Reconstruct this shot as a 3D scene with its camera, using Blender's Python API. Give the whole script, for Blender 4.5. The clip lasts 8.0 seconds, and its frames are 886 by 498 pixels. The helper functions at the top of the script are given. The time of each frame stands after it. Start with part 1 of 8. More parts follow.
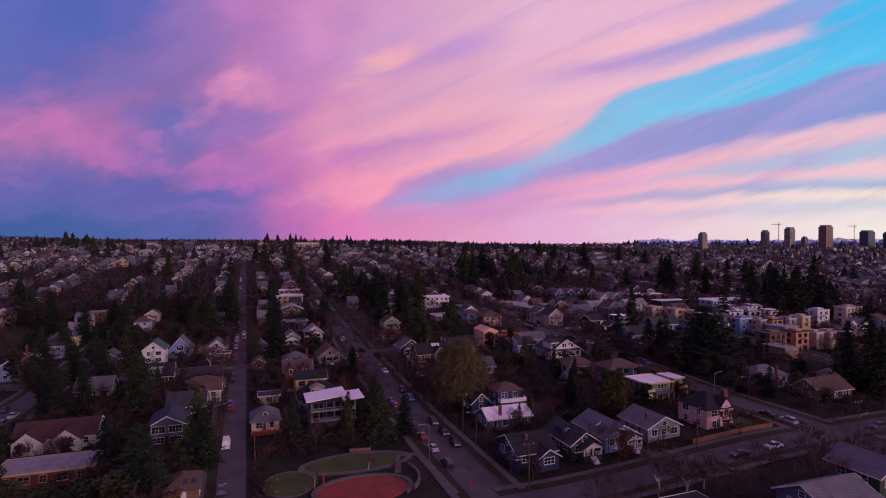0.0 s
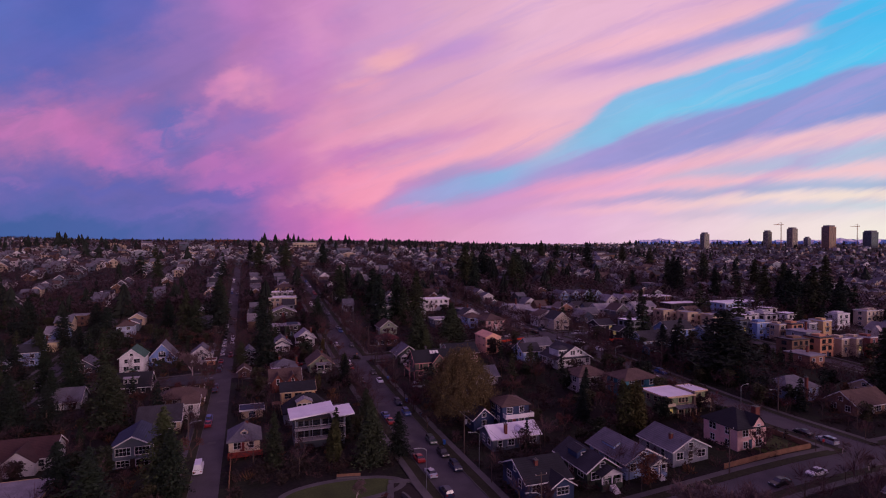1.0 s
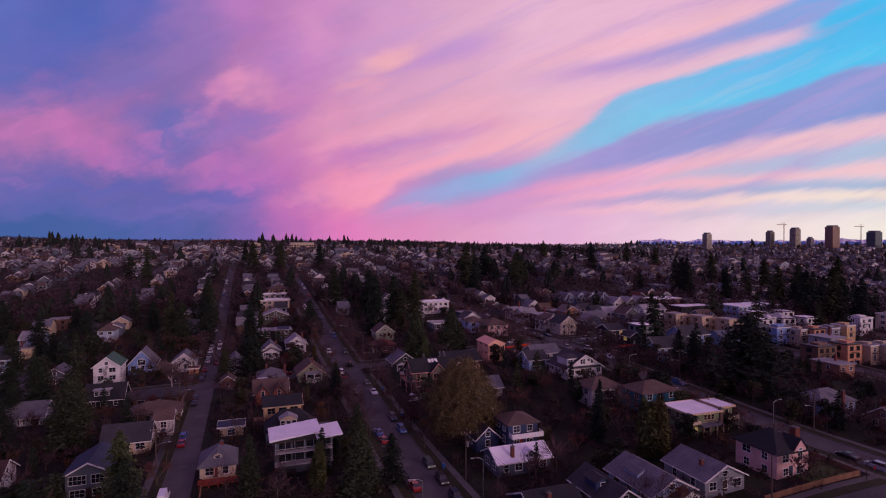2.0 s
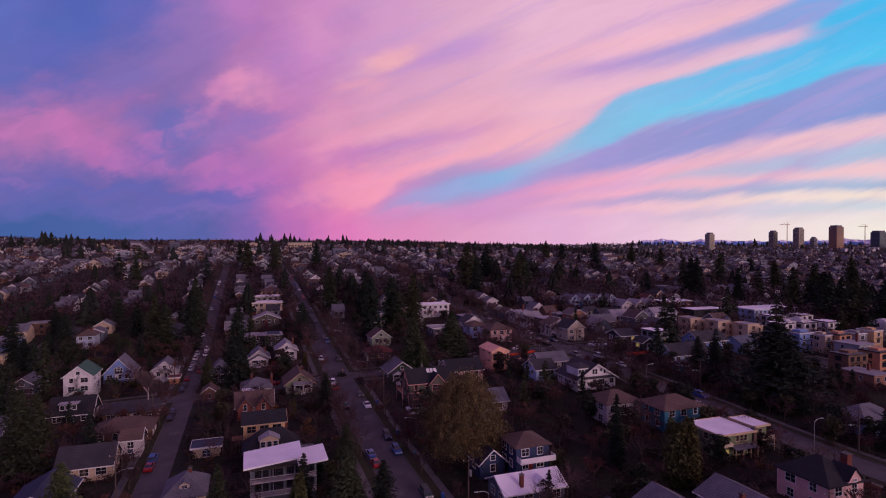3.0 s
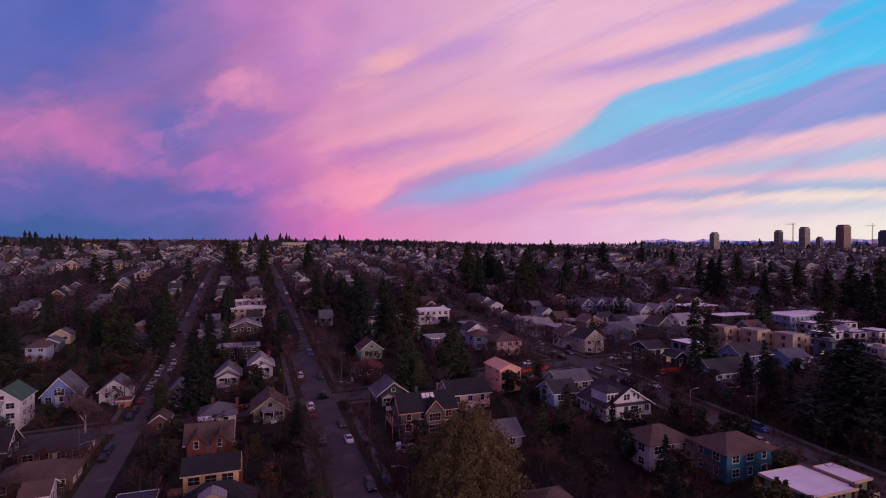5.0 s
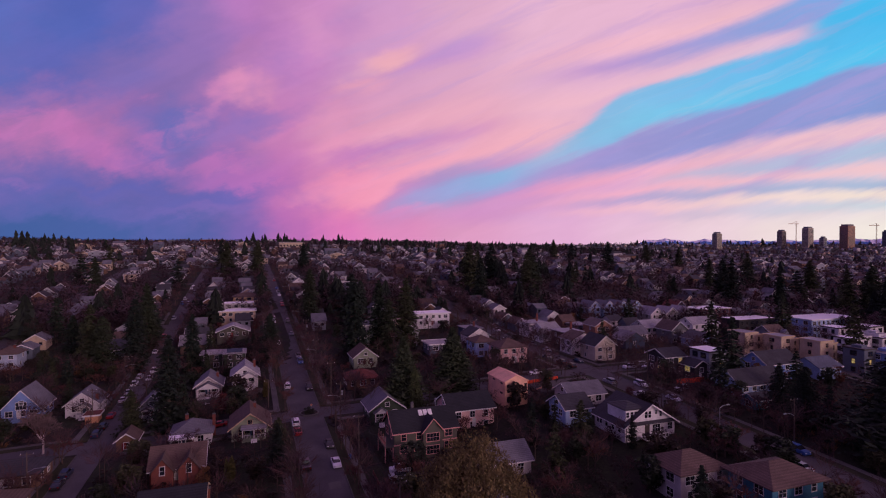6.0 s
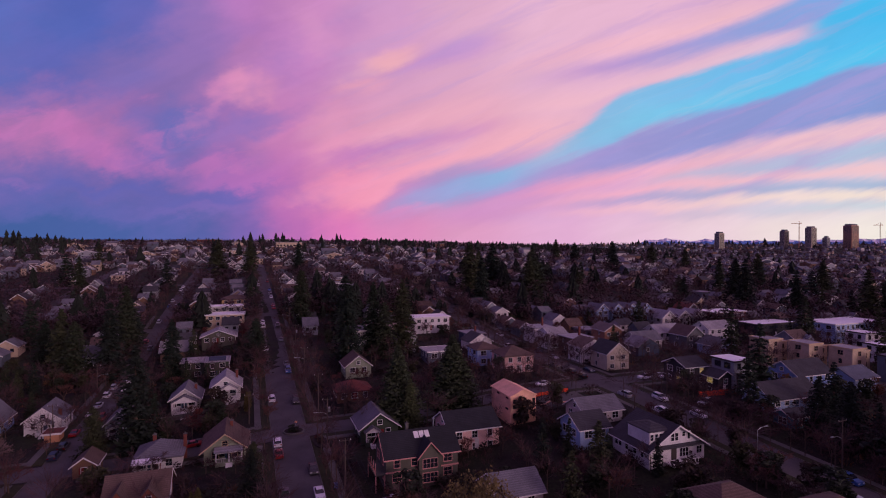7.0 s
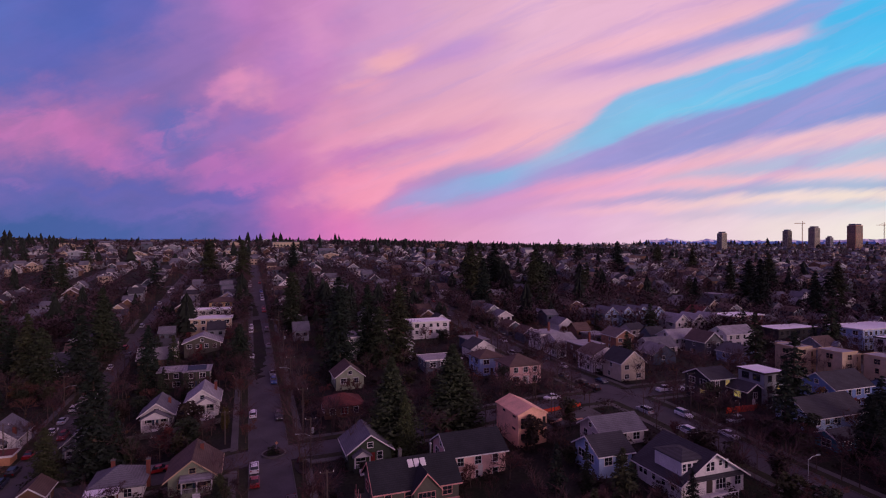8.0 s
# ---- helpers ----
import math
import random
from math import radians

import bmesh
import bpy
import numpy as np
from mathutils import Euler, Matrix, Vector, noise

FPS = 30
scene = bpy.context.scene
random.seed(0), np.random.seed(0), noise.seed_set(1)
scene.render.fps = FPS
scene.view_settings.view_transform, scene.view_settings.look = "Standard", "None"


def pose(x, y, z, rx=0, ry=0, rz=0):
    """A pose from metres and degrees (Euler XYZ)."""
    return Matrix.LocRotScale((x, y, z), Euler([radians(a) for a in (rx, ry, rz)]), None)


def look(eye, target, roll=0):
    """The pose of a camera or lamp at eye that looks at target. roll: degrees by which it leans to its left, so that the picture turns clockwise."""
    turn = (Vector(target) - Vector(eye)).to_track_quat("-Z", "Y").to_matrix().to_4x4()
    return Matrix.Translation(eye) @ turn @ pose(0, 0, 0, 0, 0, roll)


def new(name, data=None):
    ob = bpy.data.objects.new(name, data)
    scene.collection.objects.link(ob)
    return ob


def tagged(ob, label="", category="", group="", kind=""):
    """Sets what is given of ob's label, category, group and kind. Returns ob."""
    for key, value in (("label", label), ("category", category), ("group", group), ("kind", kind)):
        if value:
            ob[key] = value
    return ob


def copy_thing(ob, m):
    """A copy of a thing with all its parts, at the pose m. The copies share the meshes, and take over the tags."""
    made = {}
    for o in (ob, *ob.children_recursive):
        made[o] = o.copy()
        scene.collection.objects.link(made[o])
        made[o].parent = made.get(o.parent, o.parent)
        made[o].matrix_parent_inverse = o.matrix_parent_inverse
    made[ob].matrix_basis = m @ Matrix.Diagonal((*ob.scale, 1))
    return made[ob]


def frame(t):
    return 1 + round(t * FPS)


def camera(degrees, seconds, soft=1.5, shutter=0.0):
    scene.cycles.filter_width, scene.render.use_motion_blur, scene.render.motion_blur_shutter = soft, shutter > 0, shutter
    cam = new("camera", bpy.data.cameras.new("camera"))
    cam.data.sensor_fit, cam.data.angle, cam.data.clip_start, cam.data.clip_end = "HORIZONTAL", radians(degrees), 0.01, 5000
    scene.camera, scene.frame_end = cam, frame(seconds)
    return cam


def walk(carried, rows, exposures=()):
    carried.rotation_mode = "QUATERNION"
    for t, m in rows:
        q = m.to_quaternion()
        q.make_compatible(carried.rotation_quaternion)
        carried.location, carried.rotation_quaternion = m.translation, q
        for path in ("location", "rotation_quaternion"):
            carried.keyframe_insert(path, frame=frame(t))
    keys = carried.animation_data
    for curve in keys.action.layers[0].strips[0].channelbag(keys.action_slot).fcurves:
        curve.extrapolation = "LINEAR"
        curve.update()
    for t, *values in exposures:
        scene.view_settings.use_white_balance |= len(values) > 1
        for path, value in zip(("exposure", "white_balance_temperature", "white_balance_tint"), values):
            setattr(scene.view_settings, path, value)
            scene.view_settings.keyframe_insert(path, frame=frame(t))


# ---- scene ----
cam = camera(78.0, 8.0, soft=1.1)
EYE, TURN = 53.0, -19.6
PATH = [
    (0.0, 0.00, 0.00, 0.00, -0.12, -0.69, 0.03),
    (0.5, 0.12, 7.65, -0.13, -0.13, -0.67, 0.03),
    (1.0, 0.24, 15.30, -0.24, -0.13, -0.66, 0.02),
    (1.5, 0.37, 22.99, -0.33, -0.13, -0.65, 0.01),
    (3.0, 0.79, 45.84, -0.60, -0.07, -0.62, 0.01),
    (3.5, 0.85, 53.46, -0.75, -0.07, -0.61, 0.00),
    (4.0, 0.94, 61.11, -0.90, -0.06, -0.61, 0.02),
    (4.5, 1.05, 68.81, -1.07, -0.06, -0.61, 0.03),
    (6.0, 1.49, 91.55, -1.48, -0.02, -0.60, 0.06),
    (6.5, 1.67, 99.12, -1.57, -0.01, -0.60, 0.07),
    (7.0, 1.79, 106.69, -1.67, -0.01, -0.60, 0.08),
    (7.5, 1.95, 114.30, -1.79, 0.0, -0.59, 0.08),
    (8.0, 2.06, 121.96, -1.93, 0.01, -0.59, 0.07),
]
walk(cam, [(t, pose(0, 0, EYE, 0, 0, TURN) @ pose(x, y, z, 90 + pitch, roll, yaw)) for t, x, y, z, yaw, pitch, roll in PATH])
# ---------------------------------------------------------------- light
def lin(r, g, b):
    f = lambda c: (c / 255 / 12.92) if c < 11 else ((c / 255 + 0.055) / 1.055) ** 2.4
    return (f(r), f(g), f(b), 1.0)


world = bpy.data.worlds.new("dusk_sky")
scene.world = world
world.use_nodes = True
wt = world.node_tree
wt.nodes.clear()


def wm(op, a, b=None, c=None):
    n = wt.nodes.new("ShaderNodeMath")
    n.operation = op
    for i, v in enumerate((a, b, c)):
        if v is None:
            continue
        if isinstance(v, (int, float)):
            n.inputs[i].default_value = v
        else:
            wt.links.new(v, n.inputs[i])
    return n.outputs[0]


def wdot(vec, axis):
    n = wt.nodes.new("ShaderNodeVectorMath")
    n.operation = "DOT_PRODUCT"
    wt.links.new(vec, n.inputs[0])
    n.inputs[1].default_value = axis
    return n.outputs["Value"]


def wstep(x, lo, hi):
    n = wt.nodes.new("ShaderNodeMapRange")
    n.interpolation_type = "SMOOTHSTEP"
    wt.links.new(x, n.inputs[0])
    n.inputs[1].default_value, n.inputs[2].default_value = lo, hi
    return n.outputs[0]


def wmix(f, a, b, mode="MIX"):
    n = wt.nodes.new("ShaderNodeMix")
    n.data_type, n.blend_type = "RGBA", mode
    for i, v in ((0, f), (6, a), (7, b)):
        if isinstance(v, (int, float, tuple)):
            n.inputs[i].default_value = v
        else:
            wt.links.new(v, n.inputs[i])
    return n.outputs[2]


def wnoise(x, y, scale, detail=4.0, rough=0.5):
    c = wt.nodes.new("ShaderNodeCombineXYZ")
    wt.links.new(x, c.inputs[0])
    wt.links.new(y, c.inputs[1])
    n = wt.nodes.new("ShaderNodeTexNoise")
    n.inputs["Scale"].default_value = scale
    n.inputs["Detail"].default_value = detail
    n.inputs["Roughness"].default_value = rough
    wt.links.new(c.outputs[0], n.inputs["Vector"])
    return n.outputs[0]


CA, SA = math.cos(radians(19.6)), math.sin(radians(19.6))
sky_dir = wt.nodes.new("ShaderNodeTexCoord").outputs["Generated"]
ahead = wm("MAXIMUM", wdot(sky_dir, (SA, CA, 0)), 0.25)
su = wm("DIVIDE", wdot(sky_dir, (CA, -SA, 0)), ahead)
sv = wm("DIVIDE", wdot(sky_dir, (0, 0, 1)), ahead)
# wind-blown coordinates: streaks lie along a slope of about twenty degrees
along = wm("ADD", wm("MULTIPLY", su, 0.93), wm("MULTIPLY", sv, 0.37))
across = wm("SUBTRACT", wm("MULTIPLY", sv, 0.93), wm("MULTIPLY", su, 0.37))
west = wstep(wm("MULTIPLY", su, -1.0), -0.1, 0.45)
wave_u = wm("SUBTRACT", wnoise(wm("MULTIPLY", along, 1.0), wm("MULTIPLY", across, 2.6), 2.6, 4.0, 0.55), 0.5)
wave_v = wm("SUBTRACT", wnoise(wm("ADD", wm("MULTIPLY", along, 0.9), 7.3), wm("MULTIPLY", across, 3.4), 2.4, 5.0, 0.6), 0.5)
puff_u = wm("SUBTRACT", wnoise(wm("ADD", su, 6.4), wm("MULTIPLY", sv, 1.5), 8.0, 5.0, 0.6), 0.5)
puff_v = wm("SUBTRACT", wnoise(wm("ADD", su, 3.1), wm("MULTIPLY", sv, 1.6), 9.0, 5.0, 0.6), 0.5)
fine_v = wm("SUBTRACT", wnoise(wm("ADD", wm("MULTIPLY", along, 0.9), 2.2), wm("MULTIPLY", across, 11.0), 3.4, 6.0, 0.62), 0.5)
bu = wm("ADD", su, wm("ADD", wm("MULTIPLY", wave_u, wm("ADD", 0.06, wm("MULTIPLY", west, 0.06))), wm("MULTIPLY", puff_u, wm("MULTIPLY", west, 0.13))))
bv = wm("ADD", wm("ADD", sv, wm("MULTIPLY", fine_v, 0.030)), wm("ADD", wm("MULTIPLY", wave_v, wm("ADD", 0.012, wm("MULTIPLY", west, 0.05))), wm("MULTIPLY", puff_v, wm("ADD", 0.014, wm("MULTIPLY", west, 0.10)))))
blown = wt.nodes.new("ShaderNodeCombineXYZ")
wt.links.new(bu, blown.inputs[0])
wt.links.new(bv, blown.inputs[1])
WIDE = 0.84
ramp_at = wt.nodes.new("ShaderNodeMapRange")
wt.links.new(bu, ramp_at.inputs[0])
ramp_at.inputs[1].default_value, ramp_at.inputs[2].default_value = -WIDE, WIDE


def over_sky(stops, smooth="EASE"):
    """A ramp of colours (or of one value) from west to east across the sky ahead, at tangents u."""
    n = wt.nodes.new("ShaderNodeValToRGB")
    n.color_ramp.interpolation = smooth
    while len(n.color_ramp.elements) < len(stops):
        n.color_ramp.elements.new(0.5)
    for e, (u, c) in zip(n.color_ramp.elements, stops):
        e.position, e.color = (u + WIDE) / (2 * WIDE), lin(*c) if isinstance(c, tuple) else (0.0, 0.0, 0.0, c)
    wt.links.new(ramp_at.outputs[0], n.inputs[0])
    return n.outputs[0] if isinstance(stops[0][1], tuple) else n.outputs[1]


# the sky's ground colours in rows, from the horizon up
row_0 = over_sky([(-0.81, (70, 94, 160)), (-0.603, (76, 95, 164)), (-0.448, (88, 95, 166)), (-0.355, (128, 98, 176)), (-0.273, (190, 108, 182)), (-0.19, (228, 122, 188)), (-0.087, (226, 138, 192)), (0.037, (224, 152, 196)), (0.223, (230, 170, 213)), (0.347, (234, 186, 217)), (0.481, (238, 202, 220)), (0.636, (242, 216, 222)), (0.81, (246, 228, 226))])
row_1 = over_sky([(-0.81, (108, 100, 176)), (-0.655, (112, 100, 176)), (-0.5, (106, 98, 172)), (-0.397, (138, 104, 182)), (-0.293, (190, 112, 184)), (-0.19, (236, 140, 184)), (-0.087, (200, 138, 196)), (0.017, (172, 144, 204)), (0.12, (180, 142, 210)), (0.275, (216, 160, 209)), (0.481, (216, 182, 214)), (0.636, (200, 186, 222)), (0.81, (226, 200, 220))])
row_2 = over_sky([(-0.81, (168, 112, 176)), (-0.696, (182, 114, 176)), (-0.593, (172, 110, 176)), (-0.49, (130, 106, 178)), (-0.397, (166, 112, 182)), (-0.293, (206, 126, 186)), (-0.19, (222, 146, 188)), (-0.066, (228, 158, 192)), (0.068, (236, 166, 194)), (0.223, (234, 176, 206)), (0.533, (174, 160, 218)), (0.81, (208, 176, 214))])
row_3 = over_sky([(-0.81, (100, 104, 184)), (-0.696, (98, 100, 182)), (-0.583, (128, 106, 180)), (-0.469, (146, 110, 180)), (-0.366, (178, 118, 182)), (-0.252, (198, 128, 194)), (-0.128, (212, 150, 198)), (0.017, (222, 162, 200)), (0.151, (230, 174, 208)), (0.81, (230, 180, 212))])
row_4 = over_sky([(-0.81, (94, 106, 188)), (-0.655, (86, 98, 182)), (-0.552, (98, 100, 182)), (-0.459, (150, 112, 184)), (-0.345, (186, 120, 190)), (-0.231, (206, 136, 196)), (-0.087, (214, 152, 202)), (0.048, (224, 166, 202)), (0.182, (234, 178, 210)), (0.81, (232, 178, 212))])
col = row_0
col = wmix(wstep(bv, 0.022, 0.099), col, row_1)
col = wmix(wstep(bv, 0.099, 0.213), col, row_2)
col = wmix(wstep(bv, 0.213, 0.316), col, row_3)
col = wmix(wstep(bv, 0.316, 0.409), col, row_4)


def cloud(u, v, length, width, angle, colour, strength, edge=(1.75, 0.15)):
    """One soft streak of cloud or clear sky, at tangents u to the right and v up from the horizon."""
    global col
    m = wt.nodes.new("ShaderNodeMapping")
    m.vector_type = "TEXTURE"
    m.inputs["Location"].default_value = (u, v, 0)
    m.inputs["Rotation"].default_value = (0, 0, radians(angle))
    m.inputs["Scale"].default_value = (length, width, 1)
    wt.links.new(blown.outputs[0], m.inputs[0])
    n = wt.nodes.new("ShaderNodeVectorMath")
    n.operation = "LENGTH"
    wt.links.new(m.outputs[0], n.inputs[0])
    r = wt.nodes.new("ShaderNodeMapRange")
    r.interpolation_type = "SMOOTHSTEP"
    wt.links.new(n.outputs["Value"], r.inputs[0])
    r.inputs[1].default_value, r.inputs[2].default_value = edge
    r.inputs[3].default_value, r.inputs[4].default_value = 0.0, strength
    col = wmix(r.outputs[0], col, lin(*colour))


def band(course, west_colour, east_colour, strength, soft=0.008, soft_top=None):
    """A long streak between a lower and an upper edge, given at some tangents: (u, low, high)."""
    global col
    # the edges are kept above zero in their ramps
    low = wm("SUBTRACT", over_sky([(u, a + 0.5) for u, a, b in course], "B_SPLINE"), 0.5)
    high = wm("SUBTRACT", over_sky([(u, b + 0.5) for u, a, b in course], "B_SPLINE"), 0.5)
    s, t = soft, soft_top or soft
    m = wm("MULTIPLY", wstep(wm("SUBTRACT", bv, low), -s, s), wstep(wm("SUBTRACT", high, bv), -t, t))
    first, last = course[0][0], course[-1][0]
    m = wm("MULTIPLY", m, wstep(bu, first - 0.02, first + 0.3 * (last - first)))
    if last < 0.78:
        m = wm("MULTIPLY", m, wstep(wm("MULTIPLY", bu, -1.0), -last - 0.02, -last + 0.25 * (last - first)))
    hue = wmix(wstep(bu, first, last), lin(*west_colour), lin(*east_colour))
    col = wmix(wm("MULTIPLY", m, strength), col, hue)


cloud(-0.748, 0.197, 0.155, 0.031, 3, (188, 114, 180), 0.5)
cloud(-0.624, 0.175, 0.072, 0.025, -35, (194, 112, 182), 0.6)
cloud(-0.552, 0.144, 0.093, 0.021, -10, (190, 112, 186), 0.45)
cloud(-0.523, 0.187, 0.033, 0.021, -30, (202, 116, 186), 0.55)
cloud(-0.474, 0.216, 0.043, 0.035, 20, (112, 108, 186), 0.85)
cloud(-0.552, 0.223, 0.035, 0.023, -30, (126, 108, 184), 0.6)
cloud(-0.5, 0.151, 0.031, 0.014, -20, (128, 106, 184), 0.6)
cloud(-0.355, 0.216, 0.083, 0.019, 18, (146, 112, 188), 0.7)
cloud(-0.376, 0.123, 0.064, 0.027, -8, (196, 112, 190), 0.6)
cloud(-0.355, 0.285, 0.043, 0.027, 15, (238, 150, 190), 0.62)
cloud(-0.407, 0.254, 0.062, 0.012, 35, (216, 132, 190), 0.45)
cloud(-0.417, 0.368, 0.083, 0.023, 20, (150, 112, 188), 0.35)
cloud(-0.097, 0.337, 0.048, 0.015, 20, (244, 172, 186), 0.8)
cloud(-0.149, 0.288, 0.043, 0.012, 10, (238, 160, 188), 0.6)
cloud(0.027, 0.354, 0.072, 0.019, 14, (196, 142, 210), 0.75)
cloud(-0.04, 0.33, 0.052, 0.012, 18, (200, 140, 208), 0.5)
cloud(-0.231, 0.373, 0.031, 0.041, 60, (222, 150, 196), 0.35)
cloud(-0.779, 0.106, 0.062, 0.01, -10, (150, 108, 184), 0.45)
cloud(-0.614, 0.096, 0.134, 0.01, 4, (96, 98, 180), 0.6)
cloud(-0.412, 0.092, 0.093, 0.014, 5, (98, 98, 180), 0.7)
cloud(-0.686, 0.058, 0.165, 0.017, 0, (96, 100, 178), 0.5)
cloud(-0.469, 0.068, 0.124, 0.009, 4, (128, 104, 184), 0.45)
band([(-0.273, 0.123, 0.144), (-0.19, 0.133, 0.164), (-0.087, 0.161, 0.189), (0.017, 0.185, 0.206), (0.14, 0.216, 0.237)], (186, 116, 192), (206, 138, 198), 0.7, 0.0158)
band([(-0.293, 0.146, 0.156), (-0.19, 0.179, 0.199), (-0.087, 0.199, 0.226), (0.017, 0.226, 0.254), (0.14, 0.263, 0.288)], (236, 148, 192), (244, 176, 198), 0.6, 0.0158)
band([(-0.324, 0.067, 0.082), (-0.231, 0.075, 0.104), (-0.169, 0.061, 0.123), (-0.128, 0.071, 0.137), (-0.066, 0.117, 0.156), (0.017, 0.144, 0.175), (0.12, 0.168, 0.201), (0.223, 0.197, 0.239), (0.285, 0.233, 0.259)], (250, 146, 186), (248, 180, 196), 0.9, 0.0123, 0.0246)
band([(-0.149, 0.053, 0.061), (-0.087, 0.057, 0.082), (-0.025, 0.061, 0.104), (0.037, 0.084, 0.123), (0.12, 0.102, 0.14), (0.182, 0.125, 0.156)], (172, 150, 212), (130, 180, 228), 0.85, 0.0123)
band([(-0.128, 0.049, 0.056), (-0.066, 0.055, 0.063), (-0.004, 0.063, 0.071)], (230, 140, 200), (226, 150, 204), 0.6, 0.007)
band([(-0.045, 0.022, 0.049), (0.068, 0.036, 0.071), (0.182, 0.055, 0.084), (0.285, 0.063, 0.089)], (214, 134, 202), (226, 160, 206), 0.55, 0.0158)
band([(0.12, 0.27, 0.299), (0.223, 0.29, 0.325), (0.326, 0.313, 0.338), (0.43, 0.332, 0.365), (0.533, 0.371, 0.402), (0.636, 0.385, 0.439), (0.74, 0.398, 0.507), (0.843, 0.404, 0.569)], (196, 142, 206), (88, 166, 234), 0.9, 0.0158)
band([(-0.004, 0.249, 0.28), (0.12, 0.301, 0.33), (0.223, 0.334, 0.361), (0.326, 0.344, 0.377), (0.43, 0.367, 0.398), (0.533, 0.4, 0.429), (0.657, 0.443, 0.466)], (238, 172, 200), (248, 188, 202), 0.75, 0.0158)
band([(0.037, 0.096, 0.108), (0.099, 0.098, 0.129), (0.161, 0.113, 0.158), (0.223, 0.15, 0.191), (0.275, 0.164, 0.222), (0.326, 0.181, 0.272), (0.378, 0.216, 0.286), (0.43, 0.224, 0.303), (0.533, 0.239, 0.334), (0.636, 0.261, 0.373), (0.688, 0.29, 0.396), (0.74, 0.311, 0.445), (0.843, 0.317, 0.528)], (150, 184, 226), (70, 184, 242), 0.97, 0.0158, 0.0105)
band([(0.233, 0.175, 0.197), (0.306, 0.191, 0.228), (0.368, 0.224, 0.251), (0.461, 0.232, 0.253), (0.636, 0.272, 0.301), (0.74, 0.321, 0.352), (0.843, 0.342, 0.383)], (128, 206, 240), (92, 200, 246), 0.6, 0.0246)
band([(0.068, 0.233, 0.254), (0.182, 0.233, 0.261), (0.264, 0.253, 0.276), (0.326, 0.277, 0.294), (0.43, 0.303, 0.325), (0.533, 0.336, 0.361), (0.636, 0.367, 0.392), (0.709, 0.387, 0.398)], (244, 178, 200), (226, 188, 216), 0.95, 0.0088, 0.0176)
band([(0.058, 0.082, 0.102), (0.12, 0.092, 0.108), (0.223, 0.121, 0.156), (0.326, 0.137, 0.189), (0.43, 0.152, 0.235), (0.533, 0.175, 0.249), (0.636, 0.195, 0.272), (0.719, 0.212, 0.315), (0.843, 0.239, 0.33)], (164, 146, 211), (134, 150, 215), 0.97, 0.0158, 0.0105)
band([(-0.025, 0.04, 0.059), (0.068, 0.061, 0.084), (0.182, 0.088, 0.113), (0.326, 0.108, 0.135), (0.481, 0.135, 0.16), (0.636, 0.164, 0.199), (0.843, 0.206, 0.241)], (240, 150, 196), (247, 194, 204), 0.85, 0.014)
band([(0.347, 0.108, 0.117), (0.481, 0.121, 0.135), (0.636, 0.129, 0.156), (0.74, 0.144, 0.179), (0.843, 0.166, 0.201)], (198, 180, 214), (166, 190, 224), 0.8, 0.0123)
band([(0.068, 0.044, 0.059), (0.223, 0.069, 0.088), (0.378, 0.092, 0.111), (0.533, 0.104, 0.123), (0.688, 0.117, 0.135), (0.843, 0.131, 0.154)], (242, 162, 198), (244, 194, 206), 0.9, 0.0105)
band([(0.161, 0.059, 0.069), (0.275, 0.067, 0.079), (0.43, 0.08, 0.094), (0.585, 0.088, 0.104), (0.843, 0.1, 0.123)], (186, 156, 206), (172, 184, 218), 0.95, 0.0105)
band([(0.12, 0.038, 0.051), (0.275, 0.053, 0.064), (0.43, 0.063, 0.077), (0.585, 0.071, 0.089), (0.843, 0.082, 0.102)], (242, 172, 202), (252, 226, 214), 0.8, 0.0088)
band([(0.326, 0.042, 0.051), (0.481, 0.049, 0.059), (0.636, 0.053, 0.069), (0.843, 0.065, 0.084)], (210, 178, 212), (206, 212, 226), 0.85, 0.0105)
# above and behind, the dusk is already deep
high = wstep(sv, 0.46, 0.95)
col = wmix(wm("MULTIPLY", high, 0.85), col, lin(126, 90, 144))
streak = wm("SUBTRACT", wnoise(wm("ADD", wm("MULTIPLY", along, 1.2), wm("MULTIPLY", wave_u, 0.5)), wm("ADD", wm("MULTIPLY", across, 5.5), wm("MULTIPLY", wave_v, 0.9)), 3.0, 5.0, 0.58), 0.5)
strand = wnoise(wm("ADD", wm("MULTIPLY", along, 0.55), wm("MULTIPLY", wave_u, 0.25)), wm("ADD", wm("MULTIPLY", across, 7.5), wm("MULTIPLY", wave_v, 0.5)), 3.2, 6.0, 0.6)
lifted = wm("MULTIPLY", wstep(sv, 0.03, 0.14), wstep(su, -0.35, 0.0))
col = wmix(wm("MULTIPLY", wm("MULTIPLY", wstep(strand, 0.50, 0.68), lifted), 0.36), col, lin(190, 150, 212))
col = wmix(wm("MULTIPLY", wm("MULTIPLY", wstep(wm("MULTIPLY", strand, -1.0), -0.46, -0.30), lifted), 0.14), col, lin(250, 196, 206))
